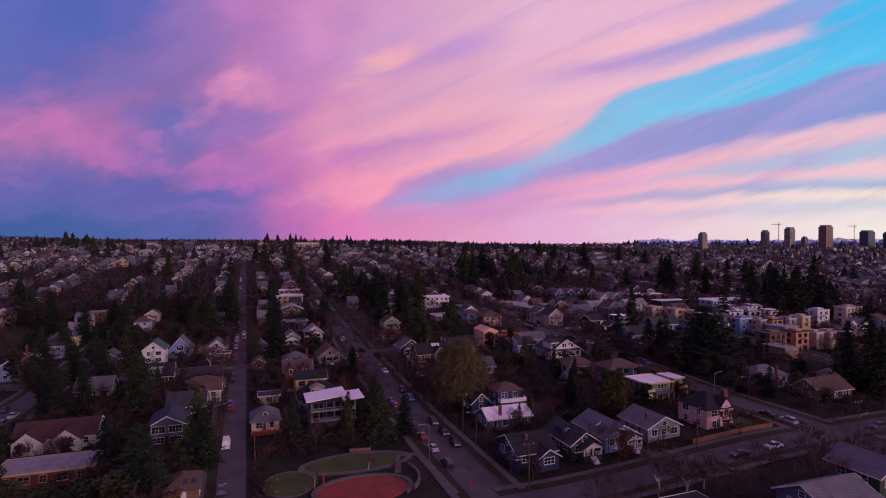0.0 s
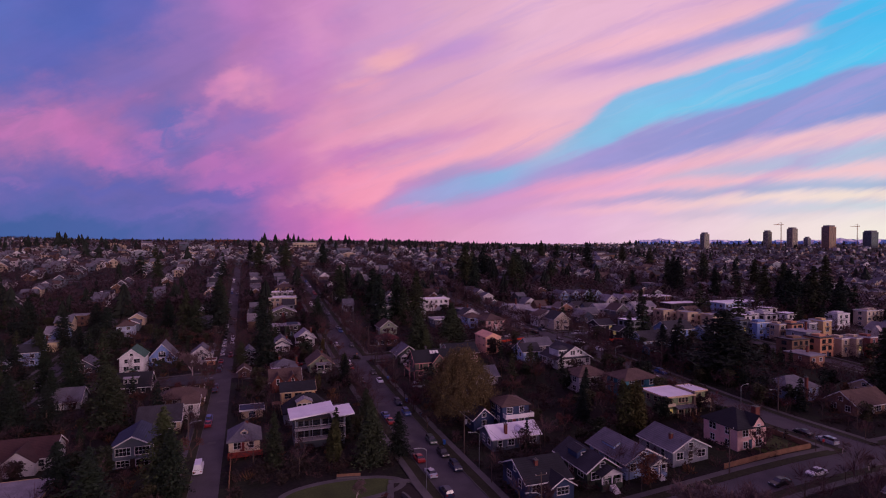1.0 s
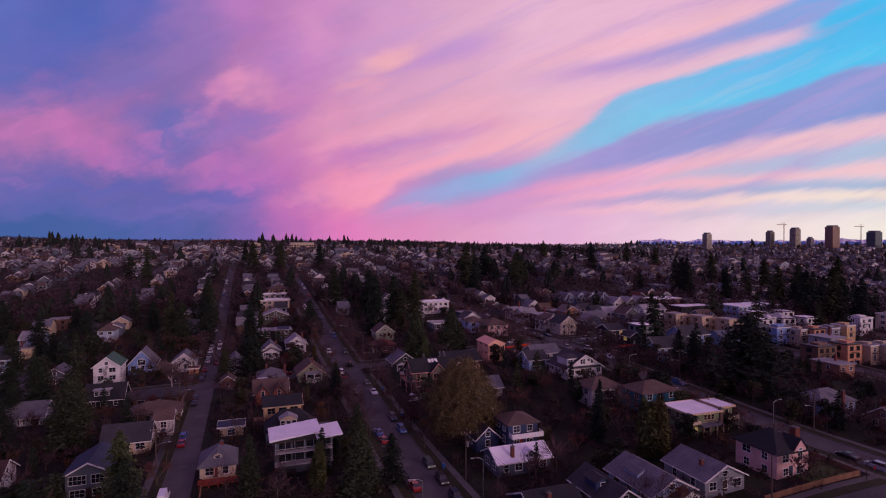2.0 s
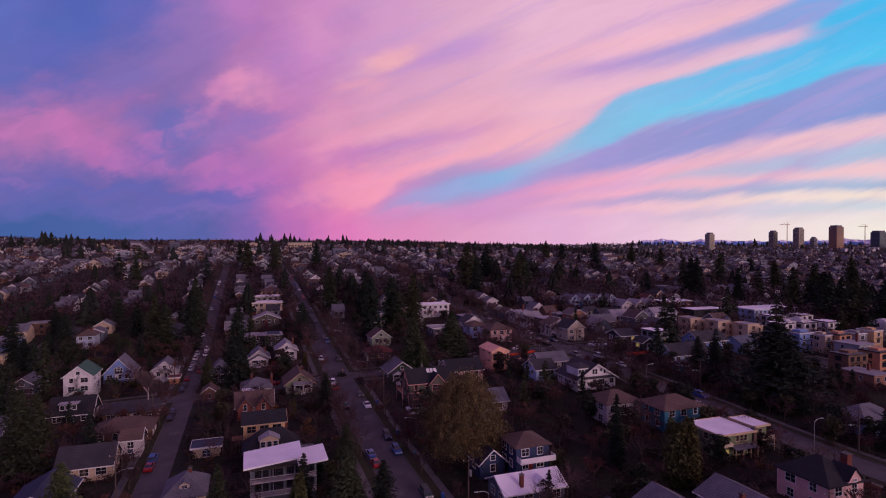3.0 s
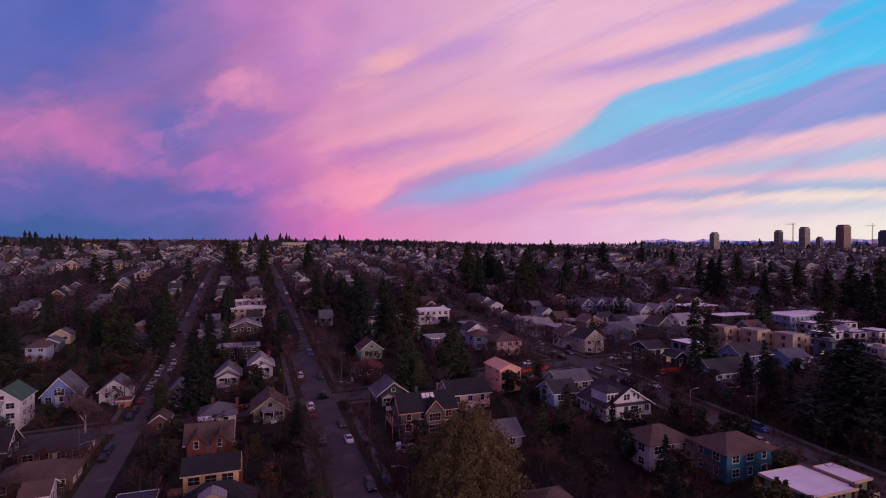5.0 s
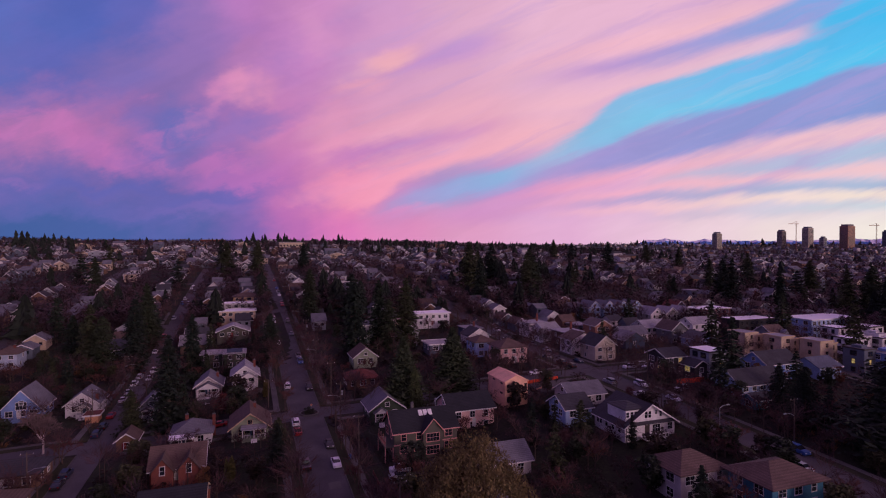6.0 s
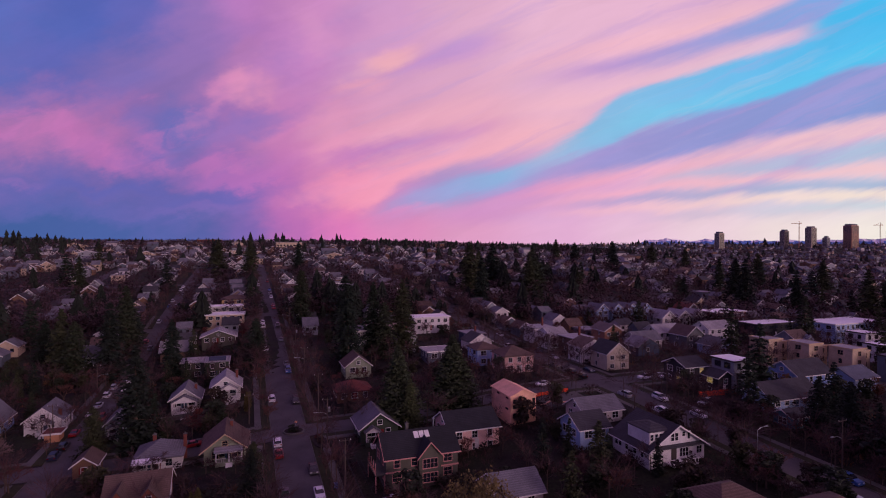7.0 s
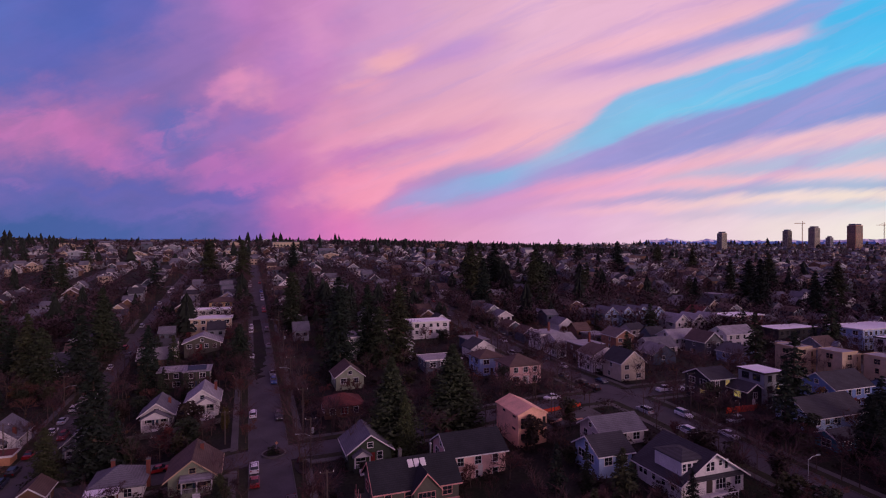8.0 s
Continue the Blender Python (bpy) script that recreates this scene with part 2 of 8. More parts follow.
puffs = wm("MULTIPLY", wnoise(wm("ADD", wm("ADD", su, 1.7), wm("MULTIPLY", wave_u, 0.3)), wm("ADD", wm("MULTIPLY", sv, 1.7), wm("MULTIPLY", wave_v, 0.4)), 7.0, 6.0, 0.62), wm("MULTIPLY", wstep(wm("MULTIPLY", su, -1.0), 0.10, 0.40), wm("MULTIPLY", wstep(sv, 0.06, 0.14), wstep(wm("MULTIPLY", sv, -1.0), -0.34, -0.24))))
col = wmix(wm("MULTIPLY", wstep(puffs, 0.48, 0.66), 0.42), col, lin(206, 118, 188))
mottle = wm("MULTIPLY", wm("SUBTRACT", wnoise(wm("ADD", su, 9.0), wm("MULTIPLY", sv, 1.4), 5.5, 4.0, 0.55), 0.5), west)
col = wmix(wm("MULTIPLY", wstep(wm("MULTIPLY", mottle, -1.0), -0.02, 0.20), 0.35), col, lin(112, 102, 186))
shade = wm("ADD", 1.0, wm("MULTIPLY", streak, 0.24))
bright = wt.nodes.new("ShaderNodeVectorMath")
bright.operation = "SCALE"
wt.links.new(col, bright.inputs[0])
wt.links.new(shade, bright.inputs[3])
bg = wt.nodes.new("ShaderNodeBackground")
tint = wt.nodes.new("ShaderNodeVectorMath")
tint.operation = "MULTIPLY"
tint.inputs[1].default_value = (0.975, 1.05, 0.98)
wt.links.new(bright.outputs[0], tint.inputs[0])
wt.links.new(tint.outputs[0], bg.inputs[0])
bg.inputs[1].default_value = 1.0
wt.links.new(bg.outputs[0], wt.nodes.new("ShaderNodeOutputWorld").inputs[0])

glow = bpy.data.lights.new("low_sun", "SUN")
glow.energy, glow.angle, glow.color = 1.3, radians(26), (1.0, 0.655, 0.74)
new("low_sun", glow).matrix_world = look((0, 0, 300), (-45, 85, 278))
scene.view_settings.exposure = 0.0


# ---------------------------------------------------------------- materials
def material(name, colour, rough=0.8, grain=(6.0, 0.25), stain=(0.25, 0.3), bump=0.0, metal=0.0, vary=0.0, palette=None, stripes=None, emit=0.0, spec=0.3, patches=None):
    """grain and stain: scale per metre and strength of the fine and the coarse variation; vary: brightness spread from object to object."""
    m = bpy.data.materials.new(name)
    m.use_nodes = True
    t = m.node_tree
    b = t.nodes["Principled BSDF"]
    b.inputs["Roughness"].default_value, b.inputs["Metallic"].default_value = rough, metal
    b.inputs["Specular IOR Level"].default_value = spec
    tc = t.nodes.new("ShaderNodeTexCoord").outputs["Object"]

    def noise_at(scale, detail):
        n = t.nodes.new("ShaderNodeTexNoise")
        n.inputs["Scale"].default_value, n.inputs["Detail"].default_value = scale, detail
        t.links.new(tc, n.inputs["Vector"])
        return n.outputs[0]

    def mixed(f, a, c, mode):
        n = t.nodes.new("ShaderNodeMix")
        n.data_type, n.blend_type = "RGBA", mode
        for i, v in ((0, f), (6, a), (7, c)):
            if isinstance(v, (int, float, tuple)):
                n.inputs[i].default_value = v
            else:
                t.links.new(v, n.inputs[i])
        return n.outputs[2]

    def spread(v, strength):
        n = t.nodes.new("ShaderNodeMapRange")
        t.links.new(v, n.inputs[0])
        n.inputs[1].default_value, n.inputs[2].default_value = 0.25, 0.75
        n.inputs[3].default_value, n.inputs[4].default_value = 1 - strength, 1 + strength
        return n.outputs[0]

    c = (*colour[:3], 1.0)
    if palette:
        info = t.nodes.new("ShaderNodeObjectInfo").outputs["Random"]
        r = t.nodes.new("ShaderNodeValToRGB")
        r.color_ramp.interpolation = "CONSTANT"
        while len(r.color_ramp.elements) < len(palette):
            r.color_ramp.elements.new(0.5)
        for i, (e, p) in enumerate(zip(r.color_ramp.elements, palette)):
            e.position, e.color = i / len(palette), (*p[:3], 1.0)
        t.links.new(info, r.inputs[0])
        c = r.outputs[0]
    if patches:
        n = t.nodes.new("ShaderNodeMapRange")
        n.interpolation_type = "SMOOTHSTEP"
        t.links.new(noise_at(patches[1], 5.0), n.inputs[0])
        n.inputs[1].default_value, n.inputs[2].default_value = 0.44, 0.58
        c = mixed(n.outputs[0], c, (*patches[0][:3], 1.0), "MIX")
    g = noise_at(grain[0], 3.0)
    c = mixed(1.0, c, spread(g, grain[1]), "MULTIPLY")
    c = mixed(1.0, c, spread(noise_at(stain[0], 4.0), stain[1]), "MULTIPLY")
    if vary:
        info = t.nodes.new("ShaderNodeObjectInfo").outputs["Random"]
        n = t.nodes.new("ShaderNodeMapRange")
        t.links.new(info, n.inputs[0])
        n.inputs[3].default_value, n.inputs[4].default_value = 1 - vary, 1 + vary
        c = mixed(1.0, c, n.outputs[0], "MULTIPLY")
    height = g
    if stripes:
        w = t.nodes.new("ShaderNodeTexWave")
        w.wave_type, w.bands_direction, w.wave_profile = "BANDS", stripes[0], "SAW"
        w.inputs["Scale"].default_value = stripes[1]
        w.inputs["Distortion"].default_value = 0.0
        t.links.new(tc, w.inputs["Vector"])
        height = w.outputs["Fac"]
        c = mixed(1.0, c, spread(height, stripes[2]), "MULTIPLY")
    t.links.new(c, b.inputs["Base Color"])
    if bump:
        n = t.nodes.new("ShaderNodeBump")
        n.inputs["Strength"].default_value, n.inputs["Distance"].default_value = bump, 0.04
        t.links.new(height, n.inputs["Height"])
        t.links.new(n.outputs[0], b.inputs["Normal"])
    if emit:
        t.links.new(c, b.inputs["Emission Color"])
        b.inputs["Emission Strength"].default_value = emit
    return m


def siding(name, r, g, b, vary=0.0):
    r, g, b = r * 1.04, g * 1.04, b * 1.04
    return material(name, lin(r, g, b), 0.75, (9, 0.1), (0.5, 0.16), 0.35, stripes=("Z", 1.6, 0.10), vary=vary)


def shingles(name, r, g, b, vary=0.0):
    r, g, b = r * 0.98, g * 0.98, b * 1.0
    return material(name, lin(r, g, b), 0.9, (5, 0.3), (0.35, 0.25), 0.5, stripes=("Z", 1.3, 0.14), vary=vary)


M = {}
M["soil"] = material("winter_ground", lin(34, 29, 26), 0.95, (1.6, 0.6), (0.09, 0.5), 0.6, patches=(lin(37, 40, 24), 0.07))
M["asphalt"] = material("asphalt", lin(82, 77, 80), 0.88, (4, 0.2), (0.18, 0.28), 0.3)
M["concrete"] = material("concrete", lin(94, 90, 88), 0.85, (5, 0.14), (0.3, 0.22), 0.2)
M["verge"] = material("verge_grass", lin(50, 50, 31), 0.95, (2.5, 0.4), (0.2, 0.35), 0.6)
M["lawn"] = material("lawn", lin(72, 82, 42), 0.95, (3, 0.3), (0.2, 0.3), 0.6)
M["rubber"] = material("red_rubber_surface", lin(140, 66, 58), 0.9, (3, 0.14), (0.3, 0.2))
M["mulch"] = material("dark_mulch", lin(44, 36, 34), 0.95, (3, 0.4), (0.3, 0.3), 0.5)
M["tower_glass"] = material("tower_glass", lin(66, 64, 64), 0.18, (0.2, 0.4), (0.05, 0.4), spec=0.9)
M["glass"] = material("window_glass", lin(38, 42, 50), 0.06, (1, 0.05), (0.3, 0.2), spec=0.9)
M["lit"] = material("lit_window", lin(232, 206, 120), 0.3, (1.5, 0.4), (0.7, 0.4), emit=0.25)
M["bulb"] = material("warm_lamp_glass", lin(255, 214, 150), 0.4, emit=9.0)
M["trim"] = material("white_trim", lin(222, 218, 214), 0.6, (4, 0.06), (0.4, 0.12))
M["trim_dark"] = material("dark_trim", lin(64, 56, 52), 0.6, (4, 0.1), (0.4, 0.15))
M["trim_tan"] = material("tan_trim", lin(196, 170, 136), 0.6, (4, 0.1), (0.4, 0.15))
M["trim_pink"] = material("faded_pink_trim", lin(206, 146, 138), 0.6, (4, 0.1), (0.4, 0.15))
M["brick"] = material("red_brick", lin(112, 64, 56), 0.9, (7, 0.3), (0.4, 0.2), 0.5)
M["wood"] = material("weathered_wood", lin(132, 98, 76), 0.85, (6, 0.25), (0.5, 0.25), 0.3)
M["redwood"] = material("red_stained_wood", lin(150, 62, 50), 0.8, (6, 0.2), (0.5, 0.2), 0.3)
M["pole"] = material("pole_wood", lin(88, 76, 70), 0.9, (8, 0.25), (0.6, 0.2), 0.4)
M["metal"] = material("galvanised_metal", lin(150, 152, 156), 0.45, (5, 0.1), (0.5, 0.15), metal=0.8)
M["membrane"] = material("white_roof_membrane", lin(240, 236, 240), 0.6, (3, 0.05), (0.25, 0.10))
M["door"] = material("painted_door", lin(120, 50, 44), 0.5, (4, 0.1), (0.4, 0.1), palette=[lin(120, 44, 40), lin(60, 50, 44), lin(210, 206, 200), lin(52, 70, 92)])
for nm, rgb in dict(white=(204, 200, 198), cream=(198, 182, 156), yellow=(200, 168, 122), pale=(182, 174, 172), grey=(138, 140, 144), slate=(92, 98, 108), blue=(116, 140, 186),
                    lightblue=(150, 170, 200), navy=(50, 62, 90), green=(112, 124, 92), sage=(140, 148, 124), darkgreen=(62, 72, 58), brown=(116, 88, 70), black=(44, 44, 48),
                    pink=(208, 168, 160), tan=(184, 164, 138), teal=(58, 112, 132), red=(128, 74, 64), taupe=(86, 84, 74), orange=(192, 138, 104)).items():
    M[nm] = siding("siding_" + nm, *rgb)
for nm, rgb in dict(r_grey=(108, 106, 110), r_dark=(62, 60, 64), r_black=(42, 42, 46), r_brown=(96, 78, 70), r_light=(150, 146, 146), r_maroon=(74, 52, 50), r_red=(110, 60, 54), r_green=(70, 102, 86), r_blue=(60, 66, 84)).items():
    M[nm] = shingles("roof_" + nm[2:], *rgb)
WALLS = [lin(*(1.03 * k for k in c)) for c in ((222, 216, 210), (206, 196, 182), (150, 152, 156), (118, 122, 130), (190, 178, 158), (132, 150, 180), (126, 132, 108), (108, 86, 72), (178, 182, 188),
                           (66, 74, 92), (210, 190, 150), (150, 108, 88), (92, 92, 96), (196, 170, 160), (160, 170, 186), (230, 226, 222))]
ROOFS = [lin(*(0.98 * k for k in c)) for c in ((100, 98, 102), (70, 68, 72), (124, 120, 122), (96, 80, 74), (84, 82, 88), (146, 142, 144), (112, 100, 96), (60, 60, 64), (118, 74, 64), (92, 96, 108))]
M["walls"] = material("mixed_siding", (0.5, 0.5, 0.5), 0.75, (9, 0.1), (0.5, 0.15), 0.3, palette=WALLS, stripes=("Z", 1.6, 0.1))
M["roofs"] = material("mixed_shingle", (0.1, 0.1, 0.1), 0.9, (5, 0.3), (0.35, 0.25), 0.4, palette=ROOFS)
M["bark"] = material("bark", lin(86, 72, 64), 0.95, (5, 0.3), (0.6, 0.3), 0.6)
M["twig"] = material("winter_twigs", lin(96, 66, 64), 0.9, (3, 0.3), (0.3, 0.3), palette=[lin(86, 58, 57), lin(74, 54, 55), lin(96, 64, 57), lin(68, 53, 54), lin(90, 54, 53)])
M["birch"] = material("pale_bark", lin(196, 180, 172), 0.85, (4, 0.3), (0.6, 0.3), 0.3)
M["needle"] = material("conifer_needles", lin(50, 62, 44), 0.85, (1.2, 0.5), (0.25, 0.45), palette=[lin(37, 48, 34), lin(47, 54, 36), lin(33, 44, 34), lin(56, 60, 38), lin(31, 39, 31)])
M["needle_far"] = material("dark_far_needles", lin(34, 40, 32), 0.9, (0.5, 0.4), (0.05, 0.4))
M["needle_mid"] = material("cedar_needles", lin(56, 64, 44), 0.85, (1.2, 0.5), (0.25, 0.45))
M["needle_light"] = material("lighter_cedar_needles", lin(70, 78, 48), 0.85, (1.2, 0.5), (0.25, 0.45))
M["cypress"] = material("cypress_foliage", lin(76, 72, 38), 0.85, (1.5, 0.4), (0.3, 0.3), palette=[lin(76, 72, 38), lin(66, 68, 38), lin(86, 76, 40)])
M["golden"] = material("golden_evergreen", lin(98, 84, 54), 0.85, (0.9, 0.5), (0.3, 0.45))
M["leaf"] = material("evergreen_leaves", lin(62, 70, 42), 0.7, (1.5, 0.4), (0.3, 0.3), palette=[lin(44, 50, 32), lin(37, 44, 30), lin(58, 57, 35), lin(50, 39, 33)])
M["rust"] = material("rusty_winter_leaves", lin(122, 70, 48), 0.85, (1.5, 0.4), (0.3, 0.3), palette=[lin(98, 60, 44), lin(88, 44, 42), lin(108, 76, 50)])
M["pale_twig"] = material("pale_twigs", lin(112, 92, 92), 0.9, (3, 0.3), (0.3, 0.3))
M["wire"] = material("black_cable", lin(36, 34, 36), 0.6)
M["osb"] = material("bare_sheathing_board", lin(230, 178, 150), 0.8, (5, 0.16), (0.5, 0.15))
M["tyre"] = material("tyre_rubber", lin(30, 30, 32), 0.9)
M["chrome"] = material("wheel_rim", lin(160, 162, 168), 0.3, metal=0.9)
M["headlamp"] = material("headlamp_glass", lin(220, 222, 226), 0.1, spec=0.8)
M["taillamp"] = material("tail_lamp_glass", lin(140, 20, 20), 0.15, spec=0.8)
for nm, rgb in dict(white=(228, 228, 232), silver=(168, 172, 178), grey=(92, 96, 102), black=(30, 31, 34), red=(150, 30, 32), blue=(44, 84, 148), navy=(36, 46, 72), green=(44, 66, 58)).items():
    M["car_" + nm] = material("car_paint_" + nm, lin(*rgb), 0.3, (2, 0.03), (0.6, 0.06), spec=0.6)


# ---------------------------------------------------------------- mesh helpers
class Geo:
    """Collects faces for one mesh; each face has a material slot."""

    def __init__(self):
        self.v, self.f, self.m = [], [], []

    def face(self, pts, slot=0):
        n = len(self.v)
        self.v.extend(tuple(p) for p in pts)
        self.f.append(tuple(range(n, n + len(pts))))
        self.m.append(slot)

    def solid(self, base, top, slot=0):
        """A closed prism between two rings of the same number of points, both counter-clockwise from above."""
        n, k = len(self.v), len(base)
        self.v.extend(tuple(p) for p in base)
        self.v.extend(tuple(p) for p in top)
        self.f.append(tuple(range(n + k - 1, n - 1, -1)))
        self.f.append(tuple(range(n + k, n + 2 * k)))
        for i in range(k):
            j = (i + 1) % k
            self.f.append((n + i, n + j, n + k + j, n + k + i))
        self.m.extend([slot] * (k + 2))

    def box(self, x0, x1, y0, y1, z0, z1, slot=0):
        self.solid([(x0, y0, z0), (x1, y0, z0), (x1, y1, z0), (x0, y1, z0)], [(x0, y0, z1), (x1, y0, z1), (x1, y1, z1), (x0, y1, z1)], slot)

    def tube(self, a, b, ra, rb, sides=6, slot=0, cap=True):
        a, b = Vector(a), Vector(b)
        q = (b - a).to_track_quat("Z", "Y")
        ring = [q @ Vector((math.cos(2 * math.pi * i / sides), math.sin(2 * math.pi * i / sides), 0)) for i in range(sides)]
        n = len(self.v)
        self.v.extend(tuple(a + r * ra) for r in ring)
        self.v.extend(tuple(b + r * rb) for r in ring)
        for i in range(sides):
            j = (i + 1) % sides
            self.f.append((n + i, n + j, n + sides + j, n + sides + i))
        self.m.extend([slot] * sides)
        if cap:
            self.f.append(tuple(range(n + sides, n + 2 * sides)))
            self.m.append(slot)

    def mesh(self, name, mats):
        me = bpy.data.meshes.new(name)
        me.from_pydata(self.v, [], self.f)
        for m in mats if isinstance(mats, (list, tuple)) else [mats]:
            me.materials.append(m)
        me.polygons.foreach_set("material_index", self.m)
        me.update()
        return me


def part(name, geo, mats, parent=None, label="", m=None):
    """One mesh object from collected faces (or a ready mesh), under a thing or a part."""
    ob = new(name, geo if isinstance(geo, bpy.types.Mesh) else geo.mesh(name, mats))
    if parent:
        ob.parent = parent
    if m is not None:
        ob.matrix_basis = m
    return tagged(ob, label) if label else ob


def thing(name, m, label, category, group=""):
    ob = new(name)
    ob.empty_display_size = 0.5
    ob.matrix_basis = m
    return tagged(ob, label, category, group)


# ---------------------------------------------------------------- terrain
YS = [-400, 0, 100, 155, 180, 206, 240, 290, 350, 420, 500, 700, 900, 1200, 1500, 2000, 6000]
ZS = [1, 1, 1, .7, 1.3, 2.7, 4.1, 6.8, 11.8, 18, 23.5, 33, 41, 48, 51, 52, 40]

DIP_Y, DIP = [150, 200, 264, 324, 390, 500, 700], [0, 1.4, 3.9, 6.4, 6, 4, 0]


def sstep(a, b, x):
    t = min(1.0, max(0.0, (x - a) / (b - a)))
    return t * t * (3 - 2 * t)


def ground_z(x, y):
    """The hillside: rises ahead, falls off to the east far away, with a ridge in the north-west."""
    h = sum(float(np.interp(y + k, YS, ZS)) for k in (-24, -12, 0, 12, 24)) / 5
    z = h * (1 - 0.5 * sstep(250, 1000, x) * (1 - 0.72 * sstep(1900, 2600, math.hypot(x, y))))
    z += 5 * sstep(55, 130, x) * (1 - sstep(215, 340, y)) * (0.72 + 0.28 * sstep(120, 180, y))
    z -= float(np.interp(y, DIP_Y, DIP)) * sstep(-52, -8, -x) + 1.0 * sstep(10, 40, -x) * sstep(200, 260, y) * (1 - sstep(300, 400, y))
    z += 16 * sstep(200, 900, -x) * sstep(1300, 2000, y)
    return z


def lines(near, step, far):
    out = list(np.arange(near[0], near[1] + 0.1, step))
    d = step
    while out[-1] < far[1]:
        d *= 1.25
        out.append(out[-1] + d)
    d = step
    while out[0] > far[0]:
        d *= 1.25
        out.insert(0, out[0] - d)
    return out


gx, gy = lines((-100, 280), 5, (-4200, 4800)), lines((60, 480), 5, (-1500, 4700))
gv = [(x, y, ground_z(x, y)) for y in gy for x in gx]
gf = [(j * len(gx) + i, j * len(gx) + i + 1, (j + 1) * len(gx) + i + 1, (j + 1) * len(gx) + i) for j in range(len(gy) - 1) for i in range(len(gx) - 1)]
gme = bpy.data.meshes.new("ground")
gme.from_pydata(gv, [], gf)
gme.materials.append(M["soil"])
gme.polygons.foreach_set("use_smooth", [True] * len(gf))
tagged(new("ground", gme), "brown winter hillside with bare soil and grass between the houses", "ground", kind="structure")

STREETS_NS = [-540, -465, -385, -300, -225, -145, -68, -3.4, 47, 140, 222, 300, 380, 460, 545, 630, 715, 800]
STREETS_EW = [97, 241, 392, 530, 668, 806]
HALF = {-3.4: 3.0, 47: 4.4, 140: 4.5}


def strip(name, pts, half0, half1, lift0, lift1, mat, label, category):
    """A draped slab along a line of points from one side offset to the other."""
    g = Geo()
    rings = []
    for i, p in enumerate(pts):
        a, b = pts[max(0, i - 1)], pts[min(len(pts) - 1, i + 1)]
        t = Vector((b[0] - a[0], b[1] - a[1], 0)).normalized()
        n = Vector((t.y, -t.x, 0))
        l, r = Vector((*p, 0)) + n * half0, Vector((*p, 0)) + n * half1
        zl, zr = ground_z(l.x, l.y), ground_z(r.x, r.y)
        rings.append(((l.x, l.y, zl + lift0), (l.x, l.y, zl + lift1), (r.x, r.y, zr + lift1), (r.x, r.y, zr + lift0)))
    for a, b in zip(rings, rings[1:]):
        for k in range(3):
            g.face((a[k], a[k + 1], b[k + 1], b[k]))
    for e, o in ((rings[0], 1), (rings[-1], -1)):
        g.face(e[::o])
    ob = part(name, g, mat)
    return tagged(ob, label, category, kind="structure")


def run(x0, y0, x1, y1, step=6):
    n = max(1, int(math.hypot(x1 - x0, y1 - y0) / step))
    return [(x0 + (x1 - x0) * i / n, y0 + (y1 - y0) * i / n) for i in range(n + 1)]


for s in STREETS_NS:
    h = HALF.get(s, 3.8)
    y1 = 700 if s in HALF else 640
    y0 = -60 if -80 < s < 330 else 180
    strip("road", run(s, y0, s, y1), -h, h, -0.3, 0.09, M["asphalt"], "patched grey asphalt residential street", "road")
    if -80 < s < 330:
        cuts = [y0] + [c for c in STREETS_EW if y0 < c < 420] + [430]
        for a, b in zip(cuts, cuts[1:]):
            for sd in (-1, 1):
                if s == -3.4 and sd == 1:
                    continue
                a1, b1 = a + 5.2, b - 5.2
                strip("verge", run(s, a1, s, b1), sd * h, sd * (h + 2.2), -0.3, 0.20, M["verge"], "worn grass verge behind the kerb", "verge")
                strip("pavement", run(s, a1, s, b1), sd * (h + 2.2), sd * (h + 3.8), -0.3, 0.23, M["concrete"], "grey concrete pavement along the street", "pavement")
                strip("kerb", run(s, a1, s, b1), sd * (h - 0.16), sd * h, -0.3, 0.25, M["concrete"], "worn concrete kerb", "kerb")
for s in STREETS_EW:
    x0, x1 = (47 if s == 97 else -140), 420
    strip("road", run(x0, s, x1, s), -3.9, 3.9, -0.3, 0.10, M["asphalt"], "grey asphalt cross street", "road")
    if s < 300:
        cuts = [x0 - 5] + [c for c in STREETS_NS if x0 < c < x1] + [x1]
        for a, b in zip(cuts, cuts[1:]):
            for sd in (-1, 1):
                strip("verge", run(a + 6.5, s, b - 6.5, s), sd * 3.9, sd * 6.0, -0.3, 0.2, M["verge"], "worn grass verge behind the kerb", "verge")
                strip("pavement", run(a + 6.5, s, b - 6.5, s), sd * 6.0, sd * 7.6, -0.3, 0.23, M["concrete"], "grey concrete pavement along the street", "pavement")


# ---------------------------------------------------------------- houses
WINDOWS = {}


